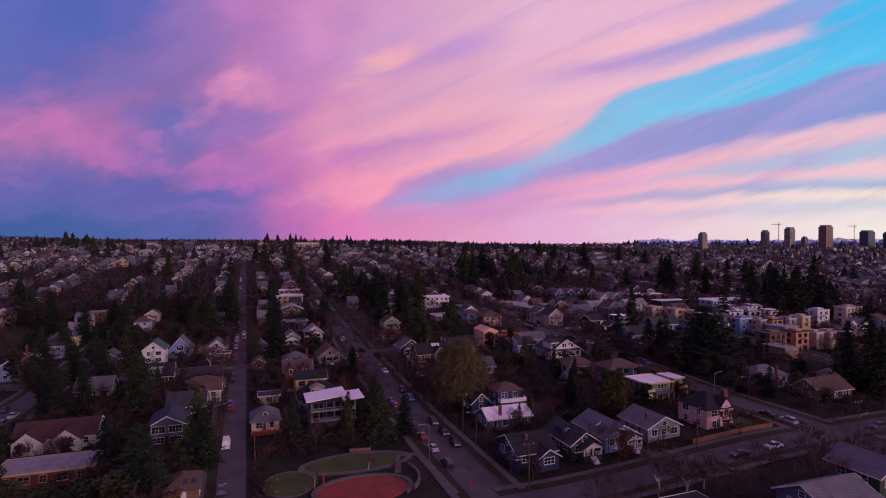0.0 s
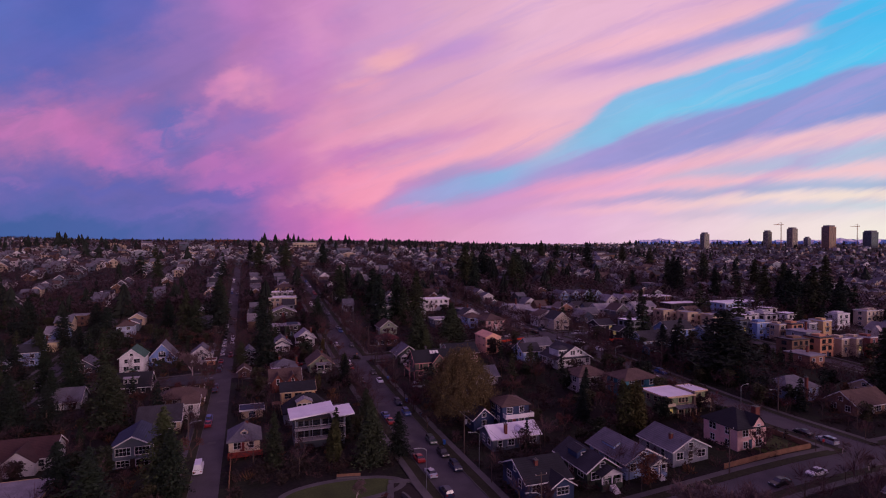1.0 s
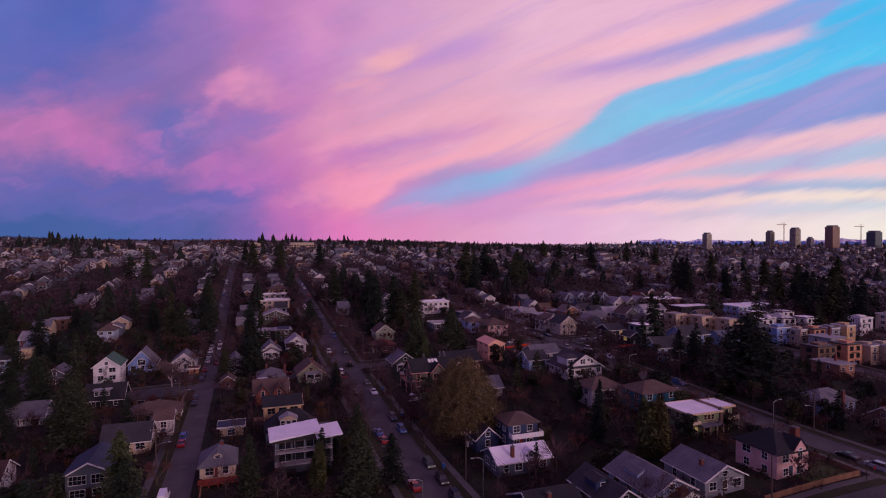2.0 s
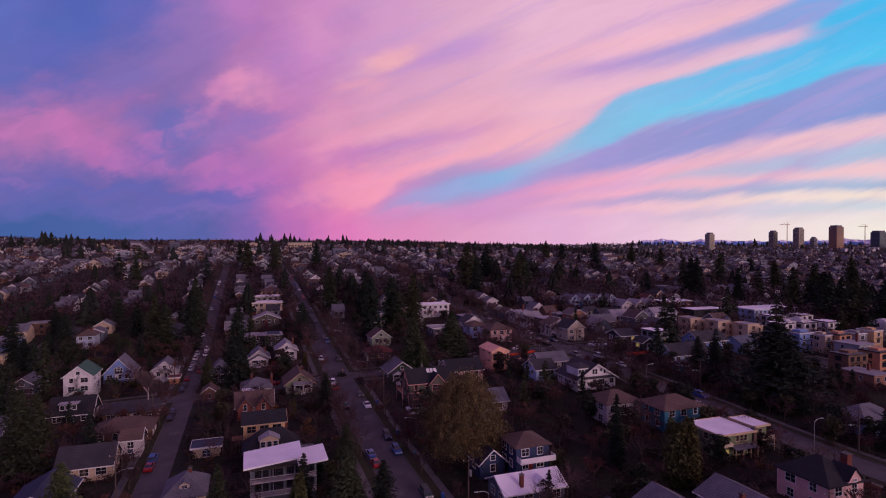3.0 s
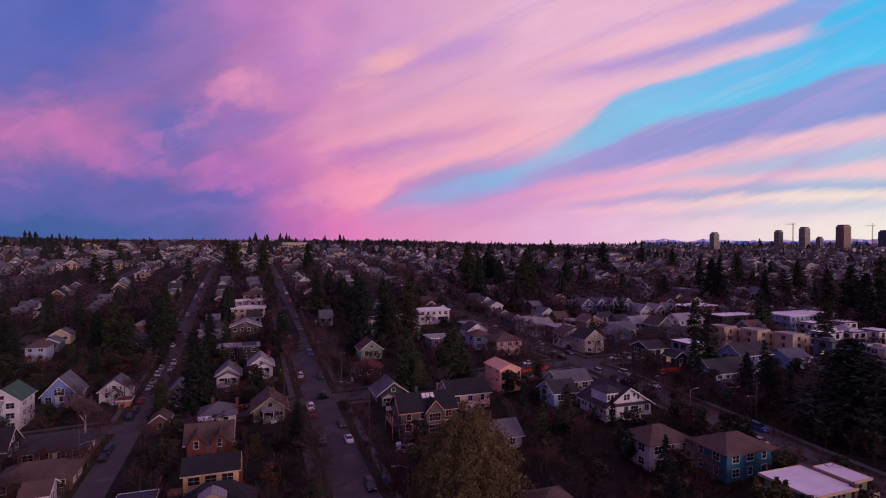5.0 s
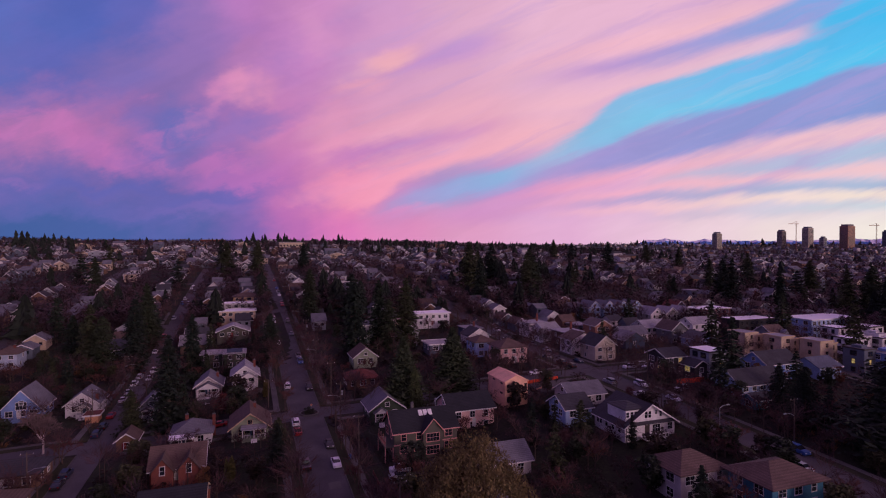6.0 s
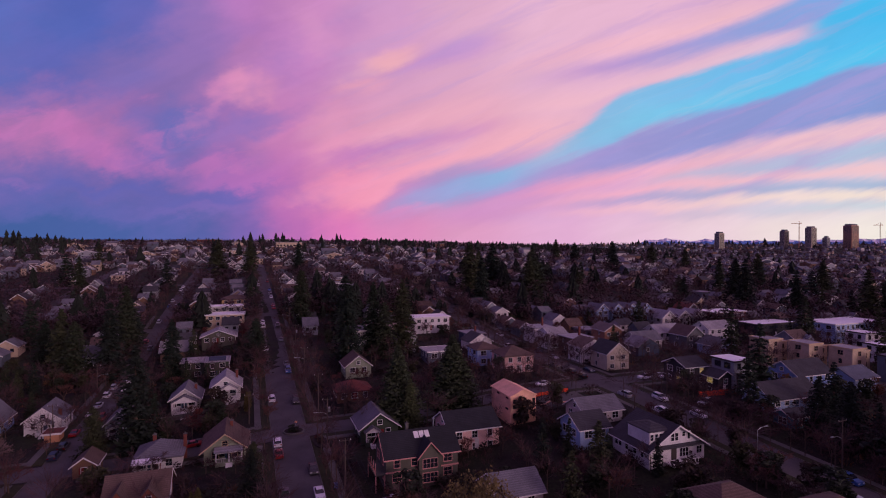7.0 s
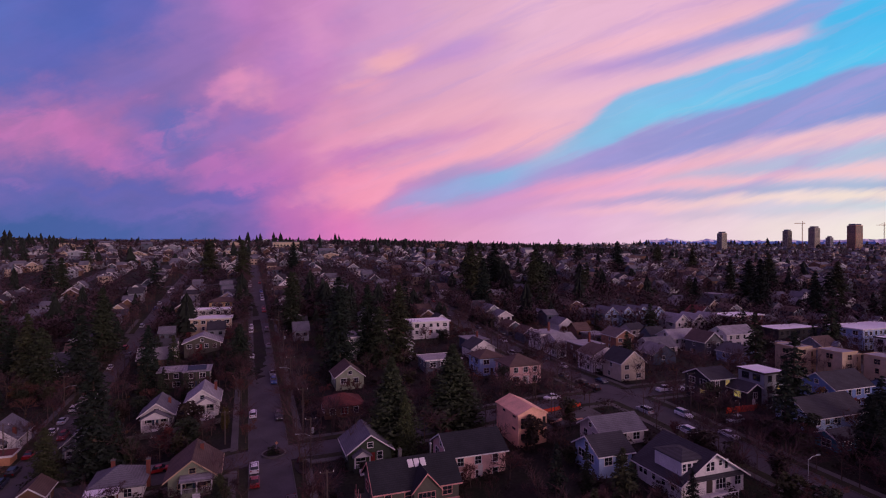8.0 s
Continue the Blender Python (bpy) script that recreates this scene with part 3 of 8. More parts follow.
def window_meshes(w, h, trim, split):
    """A frame with a sill around one or more lights, as one connected grid, its panes, and a plain window of both in one."""
    t = 0.11
    cols = max(1, round(w / 0.85)) if split else 1
    xs = [-w / 2 - t]
    for k in range(cols):
        xs += [-w / 2 + w * k / cols + (0.022 if k else 0), -w / 2 + w * (k + 1) / cols - (0.022 if k < cols - 1 else 0)]
    xs += [w / 2 + t]
    zs = [-h / 2 - t - 0.05, -h / 2, -0.018, 0.018, h / 2, h / 2 + t] if split else [-h / 2 - t - 0.05, -h / 2, h / 2, h / 2 + t]
    out = []
    for filled in (False, True):
        g = Geo()
        n, m = len(xs), len(zs)
        hole = [[i % 2 == 1 and j % 2 == 1 for i in range(n - 1)] for j in range(m - 1)]
        for y in (-0.09, 0.02):
            g.v += [(x, y, z) for z in zs for x in xs]
        at = lambda i, j, b: b * n * m + j * n + i
        for j in range(m - 1):
            for i in range(n - 1):
                if hole[j][i]:
                    for (p, q), (r, s) in (((i, j), (i + 1, j)), ((i + 1, j), (i + 1, j + 1)), ((i + 1, j + 1), (i, j + 1)), ((i, j + 1), (i, j))):
                        g.f.append((at(p, q, 0), at(p, q, 1), at(r, s, 1), at(r, s, 0)))
                        g.m.append(0)
                    if filled:
                        g.f.append((at(i, j, 1), at(i + 1, j, 1), at(i + 1, j + 1, 1), at(i, j + 1, 1)))
                        g.m.append(1)
                else:
                    g.f.append((at(i, j, 0), at(i + 1, j, 0), at(i + 1, j + 1, 0), at(i, j + 1, 0)))
                    g.m.append(0)
        edge = [(i, 0) for i in range(n)] + [(n - 1, j) for j in range(1, m)] + [(i, m - 1) for i in range(n - 2, -1, -1)] + [(0, j) for j in range(m - 2, 0, -1)]
        for (p, q), (r, s) in zip(edge, edge[1:] + edge[:1]):
            g.f.append((at(p, q, 1), at(r, s, 1), at(r, s, 0), at(p, q, 0)))
            g.m.append(0)
        if filled:
            for k in range(len(g.v) // 2, len(g.v)):
                x, y, z = g.v[k]
                g.v[k] = (x, -0.02, z)
        out.append(g.mesh("window", [trim, M["glass"]]))
    p = Geo()
    p.box(-w / 2, w / 2, -0.035, 0.02, -h / 2, h / 2)
    return out[0], p.mesh("pane", M["glass"]), p.mesh("lit_pane", M["lit"]), out[1]


def window(parent, face, u, z, w, h, dims, trim, lit=False, split=True, plain=False):
    """A framed window on one side (S, N, E, W) of a body w x d, centred u along it."""
    key = (round(w, 2), round(h, 2), trim.name, split)
    if key not in WINDOWS:
        WINDOWS[key] = window_meshes(w, h, trim, split)
    W, D = dims
    m = {"S": pose(u, -D / 2, z), "N": pose(-u, D / 2, z, 0, 0, 180), "E": pose(W / 2, u, z, 0, 0, 90), "W": pose(-W / 2, -u, z, 0, 0, -90)}[face]
    if plain:
        return part("window", WINDOWS[key][3], None, parent, m=m)
    fr = part("window", WINDOWS[key][0], None, parent, m=m)
    part("pane", WINDOWS[key][2 if lit else 1], None, fr, "lit yellow pane" if lit else "")
    return fr


def gable_body(g, w, d, eave, rise, ridge, x=0, y=0, z0=-2.5):
    """Walls with gable ends under a ridge along x or y (rise 0: a plain box)."""
    x0, x1, y0, y1 = x - w / 2, x + w / 2, y - d / 2, y + d / 2
    g.box(x0, x1, y0, y1, z0, eave)
    if rise and ridge == "y":
        g.solid([(x0, y0, eave), (x1, y0, eave), (x, y0, eave + rise)], [(x0, y1, eave), (x1, y1, eave), (x, y1, eave + rise)])
    elif rise and ridge == "x":
        g.solid([(x0, y1, eave), (x0, y0, eave), (x0, y, eave + rise)], [(x1, y1, eave), (x1, y0, eave), (x1, y, eave + rise)])


def roof_shape(g, w, d, eave, rise, ridge, over=0.55, th=0.2, x=0, y=0):
    """Roof slabs: gable with its ridge along x or y, hip, or flat with a rim."""
    if ridge == "flat":
        g.box(x - w / 2 - over, x + w / 2 + over, y - d / 2 - over, y + d / 2 + over, eave, eave + th + 0.1)
        return
    if ridge == "hip":
        ax, ay = w / 2 + over, d / 2 + over
        lx, ly = max(0, ax - ay), max(0, ay - ax)
        lo = eave - over * rise / min(ax, ay)
        b = [(-ax, -ay), (ax, -ay), (ax, ay), (-ax, ay)]
        g.solid([(x + p, y + q, lo) for p, q in b], [(x + p, y + q, lo + th) for p, q in b])
        r0, r1 = (-lx, -ly), (lx, ly)
        top = eave + rise
        A, B, C, D = [(x + p, y + q, lo + th) for p, q in b]
        R0, R1 = (x + r0[0], y + r0[1], top), (x + r1[0], y + r1[1], top)
        if lx >= ly:
            g.face((A, B, R1, R0)), g.face((B, C, R1)), g.face((C, D, R0, R1)), g.face((D, A, R0))
        else:
            g.face((A, B, R0)), g.face((B, C, R1, R0)), g.face((C, D, R1)), g.face((D, A, R0, R1))
        return
    half, run_ = (w / 2, d / 2) if ridge == "y" else (d / 2, w / 2)
    k = rise / half
    lo = eave - over * k
    for s in (-1, 1):
        pts = [(0, eave + rise), (s * (half + over), lo), (s * (half + over), lo + th), (0, eave + rise + th * 1.15)]
        if s > 0:
            pts = pts[::-1]
        if ridge == "y":
            a = [(x + p, y - run_ - over, z) for p, z in pts]
            b = [(x + p, y + run_ + over, z) for p, z in pts]
        else:
            a = [(x + run_ + over, y + p, z) for p, z in pts]
            b = [(x - run_ - over, y + p, z) for p, z in pts]
        g.solid(b, a)


def verge_boards(parent, mat, w, d, eave, rise, ridge, over=0.55, th=0.24, x=0, y=0, sides="SE"):
    """Painted boards: one folded bargeboard on each seen gable end, one fascia along each seen eave."""
    half, run_ = (w / 2, d / 2) if ridge == "y" else (d / 2, w / 2)
    k = rise / half
    out, lo = half + over, eave - over * k
    P = (lambda p, z, q: (x + p, y + q, z)) if ridge == "y" else (lambda p, z, q: (x + q, y + p, z))
    ends = {"y": {"S": -1, "N": 1}, "x": {"E": 1, "W": -1}}[ridge]
    eaves = {"y": {"E": 1, "W": -1}, "x": {"S": -1, "N": 1}}[ridge]
    for f in sides:
        if f in ends:
            e = ends[f]
            q0, q1 = e * (run_ + over + 0.004), e * (run_ + over + 0.07)
            prof = [(-out, lo - 0.1), (0, eave + rise - 0.1), (out, lo - 0.1), (out, lo + th - 0.03), (0, eave + rise + th - 0.03), (-out, lo + th - 0.03)]
            g = Geo()
            n = len(prof)
            g.v = [P(p, z, q0) for p, z in prof] + [P(p, z, q1) for p, z in prof]
            for o in (0, n):
                g.f += [(o, o + 1, o + 4, o + 5), (o + 1, o + 2, o + 3, o + 4)]
            g.f += [(i, (i + 1) % n, n + (i + 1) % n, n + i) for i in range(n)]
            g.m = [0] * len(g.f)
            part("bargeboard", g, mat, parent)
        elif f in eaves:
            s = eaves[f]
            c = sorted((s * out + s * 0.004, s * out + s * 0.08))
            g = Geo()
            if ridge == "y":
                g.box(x + c[0], x + c[1], y - run_ - over, y + run_ + over, lo - 0.04, lo + th - 0.06)
            else:
                g.box(x - run_ - over, x + run_ + over, y + c[0], y + c[1], lo - 0.04, lo + th - 0.06)
            part("fascia", g, mat, parent)


def row_of_windows(parent, face, span, z, dims, trim, rnd, n=None, lit=0.0, h=1.5):
    n = n if n is not None else max(1, int(span / 2.9))
    for i in range(n):
        u = -span / 2 + span * (i + 0.5) / n
        window(parent, face, u, z, rnd.choice((1.1, 1.3, 1.7, 2.0)) if span / n > 2.4 else 0.95, h, dims, trim, lit=rnd.random() < lit)


def chimney(parent, x, y, z0, z1, mat=None, s=0.7):
    z1 -= 0.7
    g = Geo()
    g.box(x - s / 2, x + s / 2, y - s / 2, y + s / 2, z0, z1)
    c = part("chimney", g, mat or M["brick"], parent, "brick chimney")
    g = Geo()
    g.box(x - s / 2 - 0.08, x + s / 2 + 0.08, y - s / 2 - 0.08, y + s / 2 + 0.08, z1, z1 + 0.14)
    g.tube((x, y, z1 + 0.14), (x, y, z1 + 0.5), 0.13, 0.11, 8)
    part("chimney_cap", g, M["concrete"], c)


def dormer(parent, x, y, w, d, z0, h, rise, wall, roof, trim, ridge="y", face="S", n=2):
    """A small roofed box that stands out of a roof slope."""
    g = Geo()
    gable_body(g, w, d, z0 + h, rise if ridge != "flat" else 0, ridge, x, y, z0)
    dm = part("dormer", g, wall, parent)
    g = Geo()
    roof_shape(g, w, d, z0 + h, rise, ridge, 0.3, 0.14, x, y)
    part("dormer_roof", g, roof, dm)
    for i in range(n):
        fr = window(dm, face, -w / 2 + w * (i + 0.5) / n, z0 + h * 0.55, min(1.0, w / n - 0.35), min(1.2, h * 0.62), (w, d), trim)
        fr.matrix_basis = pose(x, y, 0) @ fr.matrix_basis


def porch(parent, x, y, w, d, h, wall, roof, trim, rise=1.1, steps=True, floor=1.0):
    """A roofed front porch on posts, with a rail and steps, in front (south) of a body."""
    g = Geo()
    g.box(x - w / 2, x + w / 2, y - d, y, -2.0, floor)
    p = part("porch", g, wall, parent)
    for sx in (-1, 0.0, 1) if w > 4 else (-1, 1):
        g = Geo()
        g.box(x + sx * (w / 2 - 0.15) - 0.13, x + sx * (w / 2 - 0.15) + 0.13, y - d + 0.02, y - d + 0.28, floor, h)
        part("post", g, trim, p)
    g = Geo()
    if rise:
        gable_body(g, w, d, h, 0, "y", x, y - d / 2, h - 0.25)
        g.solid([(x - w / 2, y - d + 0.05, h), (x + w / 2, y - d + 0.05, h), (x, y - d + 0.05, h + rise)], [(x - w / 2, y, h), (x + w / 2, y, h), (x, y, h + rise)])
    else:
        g.box(x - w / 2, x + w / 2, y - d, y, h - 0.25, h)
    part("porch_gable", g, trim, p)
    g = Geo()
    if rise:
        roof_shape(g, w, d, h, rise, "y", 0.35, 0.15, x, y - d / 2)
    else:
        g.solid([(x - w / 2 - 0.3, y - d - 0.3, h), (x + w / 2 + 0.3, y - d - 0.3, h), (x + w / 2 + 0.3, y, h + 0.5), (x - w / 2 - 0.3, y, h + 0.5)],
                [(x - w / 2 - 0.3, y - d - 0.3, h + 0.15), (x + w / 2 + 0.3, y - d - 0.3, h + 0.15), (x + w / 2 + 0.3, y, h + 0.65), (x - w / 2 - 0.3, y, h + 0.65)])
    part("porch_roof", g, roof, p)
    for a, b in ((x - w / 2 + 0.2, x - 0.7), (x + 0.7, x + w / 2 - 0.2)):
        if b > a:
            g = Geo()
            g.box(a, b, y - d + 0.1, y - d + 0.18, floor + 0.75, floor + 0.85)
            part("railing", g, trim, p)
            for i in range(int((b - a) / 0.35) + 1):
                g = Geo()
                g.box(a + i * 0.35, a + i * 0.35 + 0.07, y - d + 0.11, y - d + 0.17, floor, floor + 0.75)
                part("baluster", g, trim, p)
    g = Geo()
    g.box(x - 0.45, x + 0.45, y - 0.05, y - 0.004, floor, floor + 2.05)
    part("front_door", g, M["door"], p)
    if int(w * 10) % 3 == 0:
        g = Geo()
        g.tube((x + 0.75, y - 0.16, floor + 1.85), (x + 0.75, y - 0.16, floor + 2.1), 0.09, 0.06, 8)
        g.box(x + 0.71, x + 0.79, y - 0.16, y - 0.004, floor + 2.08, floor + 2.14)
        part("porch_lamp", g, M["bulb"], p, "small glowing porch lamp")
    # dark glass panes added on the wall to imitate the shade under the porch
    for a in (x - w * 0.3, x + w * 0.3):
        if w > 4:
            g = Geo()
            g.box(a - 0.7, a + 0.7, y - 0.05, y - 0.004, floor + 0.6, floor + 1.95)
            part("porch_window", g, M["glass"], p)
    if steps:
        n = max(3, int(floor / 0.18) + 3)
        for i in range(n):
            g = Geo()
            g.box(x - 0.7, x + 0.7, y - d - 0.28 * (i + 1), y - d - 0.28 * i, -2.0, floor - 0.18 * (i + 1))
            part("step", g, M["trim"], p)


HOUSES = []


def house(x, y, w, d, eave, rise, ridge, wall, roof, trim="trim", label="", rz=0, storeys=None, seed=0, over=0.55, lit=0.0, faces=None, base=None, door=True, win=True, group="", name="house", gable_window=True):
    """A house body centred at (x, y): walls, roof, boards, windows and a front door on its south side. Returns its Empty."""
    faces = faces or ("SE" if x < 38 else "SW")
    z = ground_z(x, y)
    if base is not None:
        z = base
    HOUSES.append((x, y, w / 2, d / 2))
    rnd = random.Random(int(x * 13 + y * 7) + seed)
    ob = thing(name, pose(x, y, z, 0, 0, rz), label, "house", group)
    W, R, T = M[wall], M[roof], M[trim]
    g = Geo()
    gable_body(g, w, d, eave, rise if ridge in "xy" else 0, ridge)
    part("wall", g, W, ob)
    g = Geo()
    roof_shape(g, w, d, eave, rise, ridge, over)
    part("roof", g, R, ob)
    if ridge in "xy":
        verge_boards(ob, T, w, d, eave, rise, ridge, over, sides=faces)
    elif ridge == "flat":
        g = Geo()
        for a in ((-w / 2 - over - 0.06, w / 2 + over + 0.06, -d / 2 - over - 0.06, -d / 2 - over), (-w / 2 - over - 0.06, w / 2 + over + 0.06, d / 2 + over, d / 2 + over + 0.06),
                  (-w / 2 - over - 0.06, -w / 2 - over, -d / 2 - over, d / 2 + over), (w / 2 + over, w / 2 + over + 0.06, -d / 2 - over, d / 2 + over)):
            g.box(*a, eave - 0.05, eave + 0.42)
        part("roof_edge", g, T, ob)
    if win:
        n = storeys or max(1, round(eave / 2.9))
        for k in range(n):
            zc = eave - 1.35 - 2.75 * (n - 1 - k)
            if zc < 0.2:
                continue
            if "S" in faces:
                row_of_windows(ob, "S", w - 0.8, zc, (w, d), T, rnd, lit=lit)
            for fc in "EW":
                if fc in faces:
                    row_of_windows(ob, fc, d - 1.2, zc, (w, d), T, rnd, n=max(1, int(d / 4)), lit=lit)
        if ridge == "y" and gable_window and rise > 2.0:
            window(ob, "S", 0, eave + rise * 0.32, 1.1, 1.0, (w, d), T, lit=rnd.random() < lit)
        if ridge == "x" and gable_window and rise > 2.0:
            window(ob, "E" if x < 38 else "W", 0, eave + rise * 0.32, 1.1, 1.0, (w, d), T)
    if door:
        g = Geo()
        u = rnd.choice((-0.5, 0.0, 0.5)) if win else 0
        g.box(u - 0.5, u + 0.5, -d / 2 - 0.05, -d / 2 + 0.02, max(0.1, eave - 2.75 * (storeys or max(1, round(eave / 2.9)))), max(0.1, eave - 2.75 * (storeys or max(1, round(eave / 2.9)))) + 2.1)
        part("door", g, M["door"], ob)
    return ob


# ---------------------------------------------------------------- trees
def cards(centres, size, rnd, droop=0.0, flat=0.0):
    """Small irregular leaf sprays, one kite a centre."""
    v, f = [], []
    for c, s in centres:
        a = rnd.uniform(0, 2 * math.pi)
        t = Vector((math.cos(a), math.sin(a), rnd.uniform(-0.6, 0.6) * (1 - flat) - droop)).normalized()
        n = Vector((rnd.gauss(0, 1), rnd.gauss(0, 1), rnd.gauss(0, 1) + flat * 3))
        b = t.cross(n).normalized()
        l, w = size * s * rnd.uniform(0.7, 1.3), size * s * rnd.uniform(0.3, 0.6)
        i = len(v)
        v += [tuple(c - t * l * 0.5), tuple(c + b * w * 0.5 + t * l * 0.05), tuple(c + t * l * 0.6), tuple(c - b * w * 0.5)]
        f.append((i, i + 1, i + 2, i + 3))
    return v, f


def crown_mesh(name, v, f, mat):
    me = bpy.data.meshes.new(name)
    me.from_pydata(v, [], f)
    me.materials.append(mat)
    me.update()
    return me


def conifer_meshes(h, r, seed, levels, branches, sprays, mat, size=0.8, shape=0.85, bare=0.1, sweep=0.28):
    rnd = random.Random(seed)
    pts = []
    for i in range(levels):
        f = (i + rnd.random() * 0.6) / levels
        z = h * (bare + (1 - bare) * f)
        rr = r * (1 - f) ** shape * rnd.uniform(0.72, 1.12) * min(1.0, 0.55 + f * 4)
        for k in range(branches):
            a = rnd.uniform(0, 2 * math.pi)
            L = rr * rnd.uniform(0.55, 1.15)
            for j in range(sprays):
                q = (j + rnd.random()) / sprays
                o = L * q ** 0.8
                side = rnd.uniform(-0.28, 0.28) * o
                x, y = math.cos(a) * o - math.sin(a) * side, math.sin(a) * o + math.cos(a) * side
                pts.append((Vector((x, y, z - sweep * o * (0.6 + 0.5 * q) + rnd.uniform(-0.2, 0.2))), 1.0 - 0.45 * f + 0.1 * (1 - q)))
    v, f = cards(pts, size, rnd, 0.35, 0.3)
    g = Geo()
    g.tube((0, 0, -1.0), (0, 0, h * 0.5), h * 0.018 + 0.1, h * 0.011 + 0.06, 7)
    g.tube((0, 0, h * 0.5), (0, 0, h * 0.985), h * 0.011 + 0.06, 0.03, 6)
    for i in range(10):
        a, z = rnd.uniform(0, 6.28), h * rnd.uniform(0.08, 0.7)
        L = r * (1 - z / h) * 0.7
        g.tube((0, 0, z), (math.cos(a) * L, math.sin(a) * L, z - 0.2 * L), 0.07, 0.02, 4)
    return g.mesh("trunk", M["bark"]), crown_mesh("crown", v, f, mat)


def column_meshes(h, r, seed, n, mat, size=0.6):
    """A tall narrow evergreen with several soft tips."""
    rnd = random.Random(seed)
    tips = [(rnd.uniform(-0.5, 0.5) * r, rnd.uniform(-0.5, 0.5) * r, h * rnd.uniform(0.72, 1.0)) for _ in range(6)]
    pts = []
    for _ in range(n):
        tx, ty, th = rnd.choice(tips)
        f = rnd.random() ** 0.8
        rr = r * 0.75 * math.sin(math.pi * min(1.0, f * 0.85 + 0.15)) ** 0.6 * (1 - f * 0.55)
        a = rnd.uniform(0, 6.28)
        o = rr * rnd.uniform(0.75, 1.08)
        pts.append((Vector((tx * (0.4 + f) + math.cos(a) * o, ty * (0.4 + f) + math.sin(a) * o, 0.4 + (th - 0.4) * f)), rnd.uniform(0.8, 1.2)))
    v, f = cards(pts, size, rnd, -0.6)
    g = Geo()
    g.tube((0, 0, -1), (0, 0, h * 0.8), 0.25, 0.05, 6)
    return g.mesh("trunk", M["bark"]), crown_mesh("crown", v, f, mat)


def broad_meshes(h, r, seed, lobes, n, mat, size=0.55, droop=0.3, low=0.25):
    """A round-headed tree: lobes of leaf sprays with gaps between them."""
    rnd = random.Random(seed)
    balls = []
    for _ in range(lobes):
        a, q = rnd.uniform(0, 6.28), math.sqrt(rnd.random())
        z = rnd.uniform(low, 0.9)
        k = math.sin(math.pi * min(1, max(0, (z - low) / (1.02 - low)) * 0.75 + 0.2))
        balls.append((Vector((math.cos(a) * q * r * 0.72 * k, math.sin(a) * q * r * 0.72 * k, h * z)), r * rnd.uniform(0.22, 0.4)))
    pts = []
    for _ in range(n):
        c, b = rnd.choice(balls)
        d = Vector((rnd.gauss(0, 1), rnd.gauss(0, 1), rnd.gauss(0, 1))).normalized()
        pts.append((c + Vector((d.x, d.y, d.z * 0.85)) * b * rnd.uniform(0.7, 1.05), rnd.uniform(0.7, 1.3)))
    v, f = cards(pts, size, rnd, droop)
    g = Geo()
    g.tube((0, 0, -1), (0, 0, h * 0.35), 0.02 * h + 0.12, 0.014 * h + 0.08, 8)
    for c, b in balls[: min(14, lobes)]:
        g.tube((0, 0, h * 0.3), tuple(c), 0.012 * h + 0.04, 0.03, 5)
    return g.mesh("trunk", M["bark"]), crown_mesh("crown", v, f, mat)


def weeping_meshes(h, r, seed, lobes, n, mat, size=0.6):
    """A big loose evergreen: upright leaders hung with long drooping plumes."""
    rnd = random.Random(seed)
    plumes = []
    for _ in range(lobes):
        a, q, z = rnd.uniform(0, 6.28), math.sqrt(rnd.random()), rnd.uniform(0.10, 0.97)
        k = min(1.0, 0.72 + z) * (1.0 - max(0.0, z - 0.45) ** 1.6 * 2.1)
        o = r * 0.86 * q * max(0.12, k)
        plumes.append((Vector((math.cos(a) * o, math.sin(a) * o, h * z)), r * rnd.uniform(0.10, 0.20), h * rnd.uniform(0.07, 0.15)))
    pts = []
    for _ in range(n):
        c, w, l = rnd.choice(plumes)
        d = Vector((rnd.gauss(0, 1), rnd.gauss(0, 1), rnd.gauss(0, 1))).normalized() * rnd.uniform(0.6, 1.1)
        pts.append((c + Vector((d.x * w * (1.1 - 0.5 * d.z), d.y * w * (1.1 - 0.5 * d.z), d.z * l)), rnd.uniform(0.7, 1.3)))
    v, f = cards(pts, size, rnd, 1.3)
    g = Geo()
    g.tube((0, 0, -1), (0, 0, h * 0.45), 0.5, 0.3, 8)
    for c, w, l in plumes[:16]:
        g.tube((0, 0, h * rnd.uniform(0.15, 0.4)), tuple(c), 0.2, 0.03, 5)
    return g.mesh("trunk", M["bark"]), crown_mesh("crown", v, f, mat)


